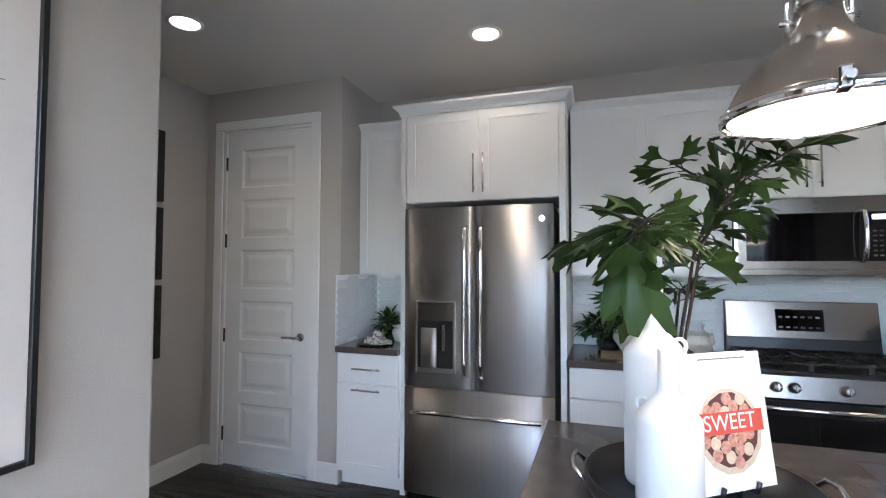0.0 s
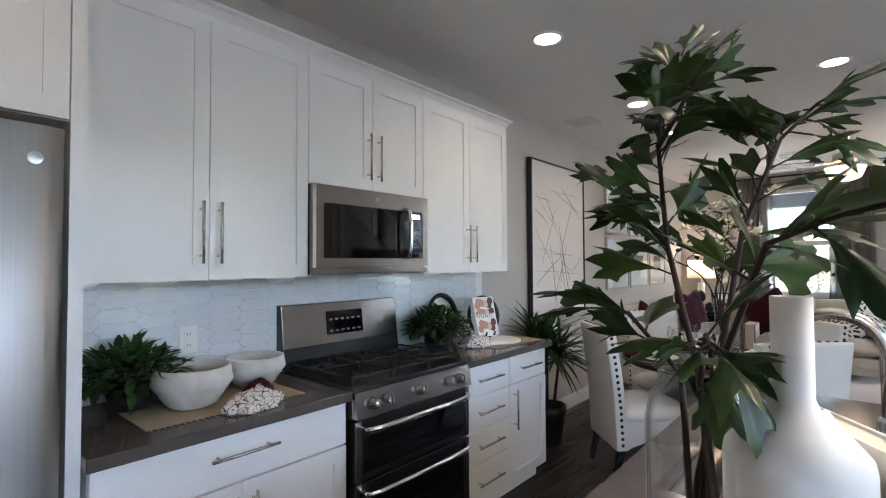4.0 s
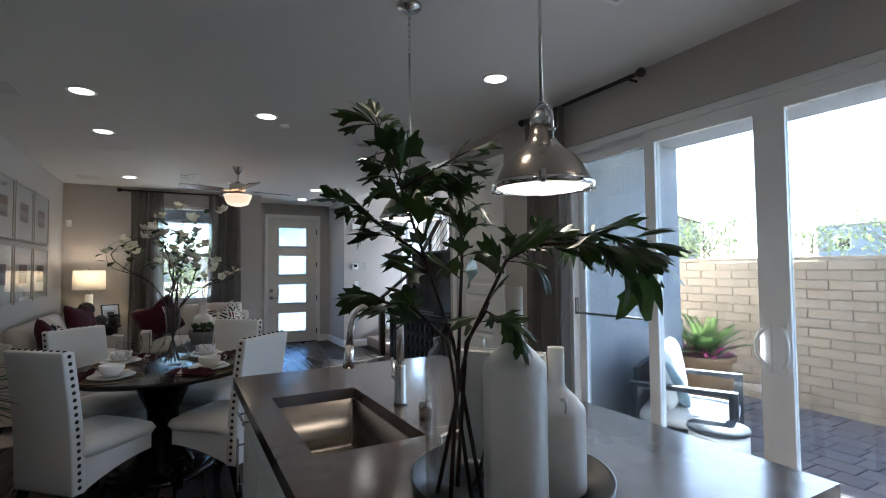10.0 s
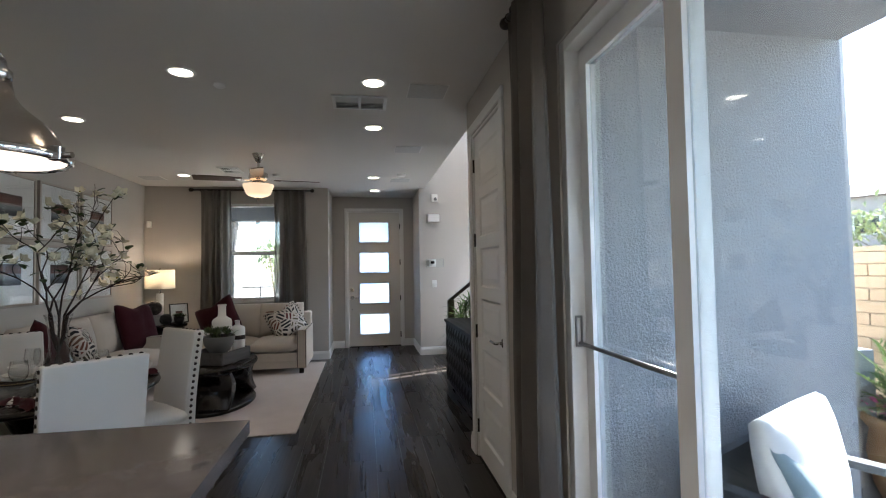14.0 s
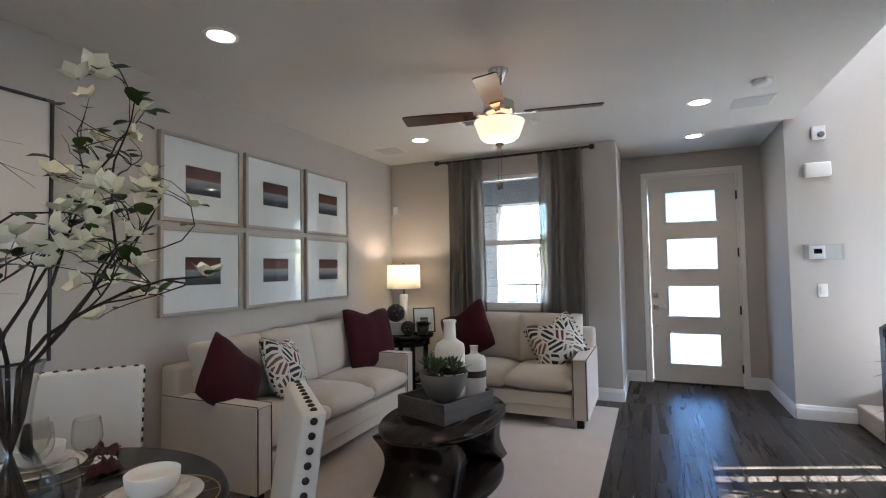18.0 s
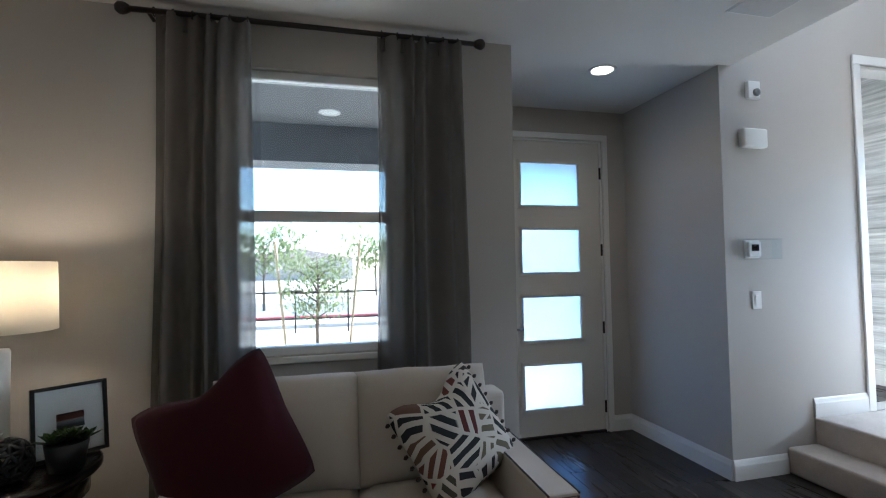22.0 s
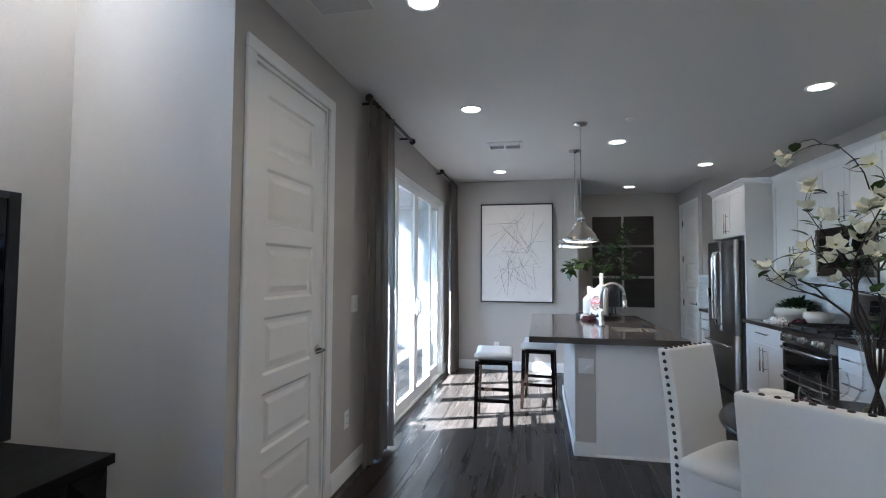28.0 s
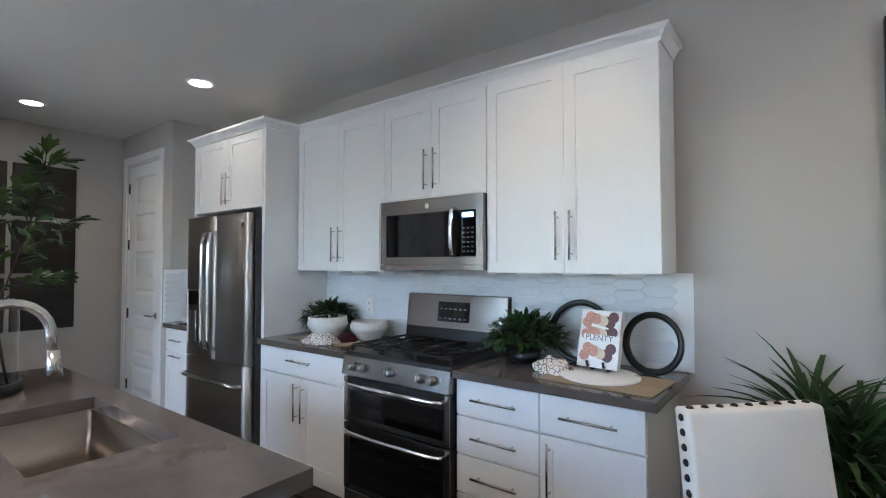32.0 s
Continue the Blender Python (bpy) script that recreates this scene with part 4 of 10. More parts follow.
def fridge_panel(w, h, bow=0.008, t=0.055, n=12):
    bm = bmesh.new()
    rows = []
    for i in range(n + 1):
        u = i / n
        y = -bow * (1 - (2 * u - 1) ** 2) + (0.010 if i in (0, n) else 0.0)
        rows.append([bm.verts.new((u * w, y, z)) for z in (0, h)] + [bm.verts.new((u * w, t, z)) for z in (0, h)])
    for a, b in zip(rows, rows[1:]):
        bm.faces.new((a[0], b[0], b[1], a[1]))
        bm.faces.new((a[2], a[3], b[3], b[2]))
        bm.faces.new((a[1], b[1], b[3], a[3]))
        bm.faces.new((a[0], a[2], b[2], b[0]))
    for r in (rows[0], rows[-1]):
        bm.faces.new((r[0], r[1], r[3], r[2]))
    bmesh.ops.recalc_face_normals(bm, faces=bm.faces[:])
    return bm


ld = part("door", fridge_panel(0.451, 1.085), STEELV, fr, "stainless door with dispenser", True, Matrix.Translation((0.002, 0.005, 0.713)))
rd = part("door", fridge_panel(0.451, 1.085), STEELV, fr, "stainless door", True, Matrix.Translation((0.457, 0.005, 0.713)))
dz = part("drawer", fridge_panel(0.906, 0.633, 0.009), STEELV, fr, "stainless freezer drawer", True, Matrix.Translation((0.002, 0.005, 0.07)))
part("grille", box(0.02, FWD - 0.02, 0.03, 0.06, 0.0, 0.065), BLACK, fr, "black kick grille")
for d, x in ((ld, 0.405), (rd, 0.046)):
    part("handle", tube([(x, -0.008, 0.08), (x, -0.062, 0.10), (x, -0.075, 0.17), (x, -0.080, 0.52), (x, -0.075, 0.87), (x, -0.062, 0.94), (x, -0.008, 0.96)], 0.0145, 12), CHROME, d, "tall steel handle", True)
part("handle", tube([(0.06, -0.01, 0.50), (0.075, -0.062, 0.505), (0.16, -0.078, 0.51), (0.453, -0.082, 0.512), (0.75, -0.078, 0.51), (0.83, -0.062, 0.505), (0.845, -0.01, 0.50)], 0.0145, 12), CHROME, dz, "long steel handle", True)
dx0, dx1, dz0, dz1 = 0.085, 0.335, 0.09, 0.52
bm = bmesh.new()
for a, b, c, d in ((dx0, dx0 + 0.012, dz0, dz1), (dx1 - 0.012, dx1, dz0, dz1), (dx0 + 0.012, dx1 - 0.012, dz1 - 0.012, dz1), (dx0 + 0.012, dx1 - 0.012, dz0, dz0 + 0.03)):
    box(a, b, -0.030, -0.004, c, d, 0.003, 1, bm=bm)
dp = part("dispenser", bm, STEELV, ld, "water and ice dispenser frame")
part("control_panel", box(dx0 + 0.012, dx1 - 0.012, -0.026, -0.008, 0.40, dz1 - 0.012, 0.002, 1), STEEL, dp, "grey control panel")
part("recess", box(dx0 + 0.012, dx1 - 0.012, -0.021, -0.018, dz0 + 0.03, 0.40), BLACK, dp, "dark recess")
part("cup_plate", cyl(0.052, 0.02, 0.255, 24, m=Matrix.Translation((dx0 + 0.085, -0.02, dz0 + 0.012)) @ Matrix.Diagonal((1, 0.25, 1, 1))), STEELV, dp, "bright curved cup plate", True)
part("paddle", box(dx0 + 0.17, dx0 + 0.19, -0.034, -0.022, 0.22, 0.38, 0.004), STEEL, dp)
part("badge", cyl(0.016, 0, 0.003, 20, m=Matrix.Translation((0.39, -0.004, 1.0)) @ Matrix.Rotation(radians(90), 4, "X")), CHROME, rd, "round badge")

# range
KNOBSTEEL = surface("knob_steel", (0.34, 0.32, 0.30), 0.28, 1.0, var=0.08, relief=0.03)
rg = thing("range", "stainless gas range with a double oven", "range", Matrix.Translation((2.018, 5.446, 0)))
RW = 0.764
part("body", box(0, RW, 0.03, NY - 5.448, 0.04, 0.90), BLACK, rg, "black range body")
part("cooktop", box(0, RW, -0.005, NY - 5.516, 0.9005, 0.925, 0.006), BLACK, rg, "black enamel cooktop")
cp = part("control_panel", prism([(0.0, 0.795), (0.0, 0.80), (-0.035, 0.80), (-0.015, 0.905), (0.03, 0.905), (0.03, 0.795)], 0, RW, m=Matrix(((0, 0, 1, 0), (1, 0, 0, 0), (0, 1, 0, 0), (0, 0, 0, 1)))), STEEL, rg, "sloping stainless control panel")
for x in (0.09, 0.165, 0.377, 0.589, 0.664):
    m = Matrix.Translation((x, -0.026, 0.85)) @ Matrix.Rotation(radians(80), 4, "X")
    k = part("knob", lathe([(0, 0.0), (0.026, 0.0), (0.026, 0.012), (0.021, 0.016), (0.019, 0.036), (0.015, 0.040), (0, 0.040)], 20, m=m), KNOBSTEEL, rg, "steel burner knob", True)
    part("knob_grip", box(-0.004, 0.004, -0.019, 0.019, 0.036, 0.046, 0.002, m=m), STEEL, k)
for z0, z1, hz in ((0.535, 0.785, 0.755), (0.155, 0.525, 0.49)):
    d = part("oven_door", box(0.004, RW - 0.004, -0.015, 0.03, z0, z1, 0.004), BLACK, rg, "black glass oven door")
    part("glass", box(0.05, RW - 0.05, -0.018, -0.0145, z0 + 0.03, z1 - 0.07), DARKGLASS, d, "dark oven glass")
    part("side_trim", box(0.004, 0.034, -0.0185, -0.0148, z0, z1), STEEL, d)
    part("side_trim", box(RW - 0.034, RW - 0.004, -0.0185, -0.0148, z0, z1), STEEL, d)
    part("handle", tube([(0.04, -0.012, hz), (0.05, -0.055, hz), (0.10, -0.066, hz), (RW / 2, -0.072, hz), (RW - 0.10, -0.066, hz), (RW - 0.05, -0.055, hz), (RW - 0.04, -0.012, hz)], 0.013, 10), CHROME, d, "bowed steel handle", True)
part("drawer", box(0.004, RW - 0.004, -0.015, 0.03, 0.05, 0.15, 0.004), STEEL, rg, "stainless lower drawer")
bg = part("backguard", prism([(0.52, 0.925), (0.56, 1.23), (0.575, 1.235), (0.615, 1.235), (0.615, 0.925)], 0, RW, m=Matrix(((0, 0, 1, 0), (1, 0, 0, 0), (0, 1, 0, 0), (0, 0, 0, 1)))), BLACK, rg, "backguard")
tilt = math.atan2(0.04, 0.305)
m = Matrix.Translation((0, 0.532, 0.99)) @ Matrix.Rotation(-tilt, 4, "X")
part("backguard_face", box(0.0, RW, -0.006, 0.002, 0.03, 0.245, 0.003, m=m), STEEL, bg, "stainless backguard face")
ds = part("display", box(0.26, 0.50, -0.010, -0.0055, 0.075, 0.20, m=m), DARKGLASS, bg, "dark clock display")
for r_ in range(2):
    for c_ in range(6):
        part("button", box(0.275 + 0.037 * c_, 0.295 + 0.037 * c_, -0.0115, -0.0099, 0.09 + 0.06 * r_, 0.10 + 0.06 * r_, m=m), FRIDGEBODY, ds)
for gx in (0.02, 0.262, 0.504):
    bm = bmesh.new()
    gw, y0_, y1_ = 0.23, 0.03, 0.50
    zt = 0.958
    for a in ((gx, y0_, gx + gw, y0_), (gx, y1_, gx + gw, y1_), (gx, y0_, gx, y1_), (gx + gw, y0_, gx + gw, y1_), (gx, 0.265, gx + gw, 0.265), (gx + gw / 2, y0_, gx + gw / 2, y1_)):
        tube([(a[0], a[1], zt), (a[2], a[3], zt)], 0.007, 6, bm)
    for cy in (0.15, 0.38):
        for sx, sy in ((1, 1), (-1, 1), (1, -1), (-1, -1)):
            tube([(gx + gw / 2 + sx * 0.03, cy + sy * 0.025, zt), (gx + gw / 2 + sx * 0.075, cy + sy * 0.07, zt + 0.003)], 0.006, 6, bm)
    for x, y in ((gx, y0_), (gx + gw, y0_), (gx, y1_), (gx + gw, y1_)):
        tube([(x, y, 0.925), (x, y, zt)], 0.008, 6, bm)
    part("grate", bm, IRON, rg, "black cast iron grate")
for x in (0.135, 0.377, 0.619):
    for y in (0.15, 0.38):
        part("burner", lathe([(0.05, 0.9255), (0.045, 0.935), (0.036, 0.936), (0.036, 0.944), (0, 0.946)], 20, m=Matrix.Translation((x, y, 0))), IRON, rg, "black burner cap", True)

# microwave
mw = thing("microwave", "stainless microwave over the range", "microwave", Matrix.Translation((2.016, 5.735, 1.395)))
MW, MH = 0.768, 0.42
part("body", box(0, MW, 0.02, NY - 5.737, 0, MH), BLACK, mw, "black microwave body")
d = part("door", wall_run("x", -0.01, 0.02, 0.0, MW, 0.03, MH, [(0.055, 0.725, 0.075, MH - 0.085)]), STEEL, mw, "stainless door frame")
part("glass", box(0.055, 0.725, -0.004, 0.004, 0.075, MH - 0.085), DARKGLASS, d, "dark glass front")
part("keypad", box(0.615, 0.722, -0.0065, -0.0035, 0.08, MH - 0.09), DARKGLASS, d, "black key pad")
part("window_mesh", box(0.10, 0.54, -0.0062, -0.0041, 0.105, MH - 0.115), DARKGLASS, d)
part("clock", box(0.632, 0.705, -0.0085, -0.0062, MH - 0.125, MH - 0.10), glowing("clock_blue", (0.25, 0.5, 1.0), 0.6), d, "blue clock digits")
for r_ in range(6):
    for c_ in range(3):
        part("key", box(0.634 + 0.028 * c_, 0.65 + 0.028 * c_, -0.0078, -0.0064, 0.10 + 0.026 * r_, 0.108 + 0.026 * r_), FRIDGEBODY, d)
part("handle", tube([(0.585, -0.008, 0.075), (0.585, -0.045, 0.09), (0.585, -0.056, 0.15), (0.585, -0.058, 0.21), (0.585, -0.056, 0.27), (0.585, -0.045, 0.33), (0.585, -0.008, 0.345)], 0.012, 10), CHROME, d, "curved steel handle", True)
part("door_edge", box(-0.004, 0.012, -0.014, -0.009, 0.03, MH), CHROME, d, "bright rolled edge")
part("badge", cyl(0.016, 0, 0.003, 18, m=Matrix.Translation((MW * 0.5, -0.010, MH - 0.045)) @ Matrix.Rotation(radians(90), 4, "X")), CHROME, d)
part("vent_strip", box(0.0, MW, -0.008, 0.02, 0.0, 0.028), STEEL, mw)

# ---- island ----
IX0, IX1, IY0, IY1 = 1.125, 3.16, 3.15, 4.325
SKX0, SKX1, SKY0, SKY1 = 1.94, 2.66, 3.87, 4.225
IT = bmesh.new()
for a, b, c, d in ((IX0, SKX0, IY0, IY1), (SKX1, IX1, IY0, IY1), (SKX0, SKX1, IY0, SKY0), (SKX0, SKX1, SKY1, IY1)):
    box(a, b, c, d, 0.868, 0.915, bm=IT)
bmesh.ops.remove_doubles(IT, verts=IT.verts[:], dist=1e-5)
tagged(link("countertop", IT, QUARTZ), "brown-grey polished quartz island top", "countertop")
isl = thing("island", "white and greige kitchen island base", "island", Matrix())
part("back_panel", box(IX0 + 0.10, IX1 - 0.11, 3.505, 3.57, 0, 0.867), WALL, isl, "greige painted back wall")
part("end_panel", box(IX1 - 0.105, IX1 - 0.075, 3.66, 4.25, 0, 0.867), CAB, isl, "white end panel")
part("end_wall", box(IX1 - 0.109, IX1 - 0.07, 3.50, 3.659, 0, 0.8672, 0.006), WALL, isl)
part("end_panel", box(IX0 + 0.07, IX0 + 0.10, 3.51, 4.25, 0, 0.867), CAB, isl, "white end panel")
part("body", box(IX0 + 0.101, SKX0 - 0.03, 3.571, 4.25, 0.10, 0.867), CAB, isl)
part("body", box(SKX1 + 0.03, IX1 - 0.111, 3.571, 4.25, 0.10, 0.867), CAB, isl)
part("body", box(SKX0 - 0.029, SKX1 + 0.029, 3.571, 4.25, 0.10, 0.60), CAB, isl)
part("sink_front", box(SKX0 - 0.029, SKX1 + 0.029, 4.235, 4.25, 0.601, 0.867), CAB, isl)
part("baseboard", box(IX0 + 0.09, IX1 - 0.06, 3.488, 3.5045, 0, 0.11, 0.004), TRIM, isl)
part("baseboard", box(IX1 - 0.0695, IX1 - 0.055, 3.488, 3.66, 0, 0.11, 0.004), TRIM, isl)
part("baseboard", box(IX1 - 0.0745, IX1 - 0.062, 3.661, 4.24, 0, 0.02), TRIM, isl)
face = Matrix.Translation((IX1 - 0.11, 4.269, 0)) @ Matrix.Rotation(math.pi, 4, "Z")
ifr = part("front_frame", box(0, IX1 - IX0 - 0.21, 0.0, 0.018, 0.10, 0.866), CAB, isl, m=face)
for a, b, kinds in ((0.0, 0.36, 1), (0.36, 1.25, 2), (1.25, 1.85, 3)):
    if kinds == 1:
        front(ifr, "drawer", a, b, 0.70, 0.86, ((a + b) / 2, 0.79, 0.2, False), True)
        front(ifr, "door", a, b, 0.105, 0.695, (a + 0.045, 0.54, 0.24, True))
    elif kinds == 2:
        front(ifr, "drawer", a, b, 0.70, 0.86, None, True)
        front(ifr, "door", a, (a + b) / 2, 0.105, 0.695, ((a + b) / 2 - 0.035, 0.54, 0.24, True))
        front(ifr, "door", (a + b) / 2, b, 0.105, 0.695, ((a + b) / 2 + 0.035, 0.54, 0.24, True))
    else:
        front(ifr, "door", a, b, 0.105, 0.86, (b - 0.045, 0.70, 0.24, True))
op = thing("outlet", "white wall outlet with a plug cover", "outlet", Matrix.Translation((IX1 - 0.069, 3.585, 0.69)))
part("plate", box(0, 0.006, -0.058, 0.058, -0.058, 0.058, 0.003), TRIM, op)
part("plug", tube([(0.006, 0.012, -0.02), (0.035, 0.012, -0.02), (0.05, 0.02, 0.0), (0.06, 0.045, 0.012)], [0.022, 0.022, 0.020, 0.014], 10), TRIM, op, "white child-lock plug", True)

# sink, faucet, air gap
sk = thing("sink", "undermount stainless steel sink", "sink", Matrix())
bm = bmesh.new()
z1, z0 = 0.8675, 0.66
t = 0.004
inn = [(SKX0, SKY0), (SKX1, SKY0), (SKX1, SKY1), (SKX0, SKY1)]
hi = [bm.verts.new((x, y, z1)) for x, y in inn]
lo = [bm.verts.new((x + (0.012 if x == SKX0 else -0.012), y + (0.012 if y == SKY0 else -0.012), z0)) for x, y in inn]
for k in range(4):
    bm.faces.new((hi[k], lo[k], lo[(k + 1) % 4], hi[(k + 1) % 4]))
bm.faces.new(lo)
bmesh.ops.recalc_face_normals(bm, faces=bm.faces[:])
bmesh.ops.bevel(bm, geom=[e for e in bm.edges if not all(abs(v.co.z - z1) < 1e-5 for v in e.verts)], offset=0.018, segments=4, profile=0.5, affect="EDGES")
BASIN = brushed("sink_steel", (0.30, 0.27, 0.245), 0.25, 1)
bmesh.ops.solidify(bm, geom=bm.faces[:], thickness=0.004)
part("basin", bm, BASIN, sk, "", True)
part("drain", lathe([(0.0, 0.6652), (0.03, 0.6652), (0.04, 0.668), (0.046, 0.6655)], 24, m=Matrix.Translation(((SKX0 + SKX1) / 2, (SKY0 + SKY1) / 2, 0))), CHROME, sk, "round drain", True)
FX, FY = 2.30, 3.80
fa = thing("faucet", "polished chrome gooseneck kitchen faucet", "faucet", Matrix.Translation((FX, FY, 0.915)))
part("base", lathe([(0, 0), (0.028, 0), (0.028, 0.012), (0.024, 0.02), (0.024, 0.15), (0.020, 0.16), (0.0, 0.16)], 24), NICKEL, fa, "", True)
neck = [(0, 0, 0.14), (0, 0, 0.30)] + [(0, 0.10 - 0.10 * math.cos(radians(a)), 0.30 + 0.10 * math.sin(radians(a))) for a in range(10, 171, 16)]
neck += [(0, 0.2, 0.30), (0, 0.207, 0.24)]
part("neck", tube(neck, 0.015, 14), NICKEL, fa, "", True)
part("spray_head", tube([(0, 0.206, 0.25), (0, 0.209, 0.20), (0, 0.212, 0.165)], [0.017, 0.020, 0.021], 14), NICKEL, fa, "", True)
part("lever", tube([(0.02, 0, 0.10), (0.055, 0, 0.105), (0.075, -0.004, 0.12), (0.105, -0.008, 0.165)], [0.017, 0.017, 0.010, 0.006], 12), CHROME, fa, "", True)
ag = thing("air_gap_cap", "chrome air gap cap on the counter", "cap", Matrix.Translation((2.085, 3.80, 0.915)))
part("cap", lathe([(0, 0), (0.022, 0), (0.022, 0.06), (0.020, 0.064), (0, 0.064)], 22), NICKEL, ag, "", True)

# ---- back splash: grout bed and picket tiles ----
TL, TH2, TP = 0.168, 0.054, 0.027


def tile_mesh():
    bm = bmesh.new()
    g = 0.0014
    o = [(0, TH2 / 2), (TP, g), (TL - TP, g), (TL - g, TH2 / 2), (TL - TP, TH2 - g), (TP, TH2 - g)]
    o[0] = (g, TH2 / 2)
    back = [bm.verts.new((x, 0.0, z)) for x, z in o]
    cx, cz = TL / 2, TH2 / 2
    mid = [bm.verts.new((x, -0.005, z)) for x, z in o]
    frnt = [bm.verts.new((cx + (x - cx) * 0.975, -0.0065, cz + (z - cz) * 0.93)) for x, z in o]
    for a, b in ((back, mid), (mid, frnt)):
        for k in range(6):
            bm.faces.new((a[k], a[(k + 1) % 6], b[(k + 1) % 6], b[k]))
    bm.faces.new(frnt)
    bmesh.ops.recalc_face_normals(bm, faces=bm.faces[:])
    me = bpy.data.meshes.new("tile")
    bm.to_mesh(me)
    bm.free()
    me.materials.append(TILE)
    return me

# ---- living room ----
rug = tagged(link("rug", box(5.79, 9.02, 3.36, 5.95, 0.001, 0.012, 0.004), RUG), "pale beige woven area rug", "rug")
PIPING = surface("dark_piping", (0.03, 0.02, 0.018), 0.6, relief=0.0)
BLACKFOOT = ESPRESSO


def sofa(name, label, m, w, seats, depth=0.85):
    """A track-arm sofa, its back at y=0 and its front at y=-depth, centred on x."""
    s = thing(name, label, "sofa", m)
    aw, ah, sh, bh = 0.135, 0.61, 0.47, 0.90
    part("base", box(-w / 2 + aw, w / 2 - aw, -depth + 0.02, -0.10, 0.09, 0.29, 0.012), CREAM, s, "welted sofa base")
    part("base_rail", box(-w / 2 + aw + 0.002, w / 2 - aw - 0.002, -depth + 0.008, -depth + 0.03, 0.18, 0.30, 0.010), CREAM, s)
    part("back_frame", box(-w / 2 + 0.01, w / 2 - 0.01, -0.16, 0.0, 0.09, 0.80, 0.03, 3), CREAM, s, "", True)
    for sx in (-1, 1):
        x0, x1 = sorted((sx * w / 2, sx * (w / 2 - aw)))
        a = part("arm", box(x0, x1, -depth, -0.02, 0.09, ah, 0.010), CREAM, s, "cream track arm with dark piping")
        yf = -depth - 0.001
        loop = [(x0 + 0.012, yf, 0.10), (x0 + 0.012, yf, ah - 0.012), (x1 - 0.012, yf, ah - 0.012), (x1 - 0.012, yf, 0.10)]
        part("piping", tube(loop, 0.0045, 6), PIPING, a, "dark contrast piping")
        for xx in (x0 + 0.008, x1 - 0.008):
            part("piping", tube([(xx, -depth, ah - 0.002), (xx, -0.03, ah - 0.002)], 0.0045, 6), PIPING, a)
    inner = w - 2 * aw
    cw = inner / seats
    for k in range(seats):
        cx = -inner / 2 + (k + 0.5) * cw
        part("seat_cushion", cushion(cw - 0.006, depth - 0.20, 0.17, 0.028, seed=k + 1, m=Matrix.Translation((cx, -depth + (depth - 0.20) / 2 + 0.005, 0.30))), CREAM, s, "plump cream seat cushion", True)
        mm = Matrix.Translation((cx, -0.235, 0.465)) @ Matrix.Rotation(radians(-12), 4, "X")
        part("back_cushion", pillow_mesh_block(cw - 0.008, 0.46, 0.19, k + 3), CREAM, s, "plump cream back cushion", True, mm)
    for sx in (-1, 1):
        for yy in (-depth + 0.07, -0.08):
            part("foot", box(sx * (w / 2 - 0.075) - 0.03, sx * (w / 2 - 0.075) + 0.03, yy - 0.03, yy + 0.03, 0.012 if True else 0, 0.089, 0.004), BLACKFOOT, s, "dark wooden block foot")
    return s


def pillow_mesh_block(w, h, t, seed):
    """A boxed back cushion standing on its edge."""
    return cushion(w, h, t, 0.035, seed=seed, m=Matrix.Translation((0, t / 2, h / 2)) @ Matrix.Rotation(radians(90), 4, "X"), lump=0.007)


sofa("sofa", "long cream three-seat sofa with dark piping", Matrix.Translation((7.15, 6.035, 0)), 2.02, 3)
sofa("loveseat", "cream two-seat loveseat with dark piping", Matrix.Translation((9.07, 4.285, 0)) @ Matrix.Rotation(radians(-90), 4, "Z"), 1.47, 2)


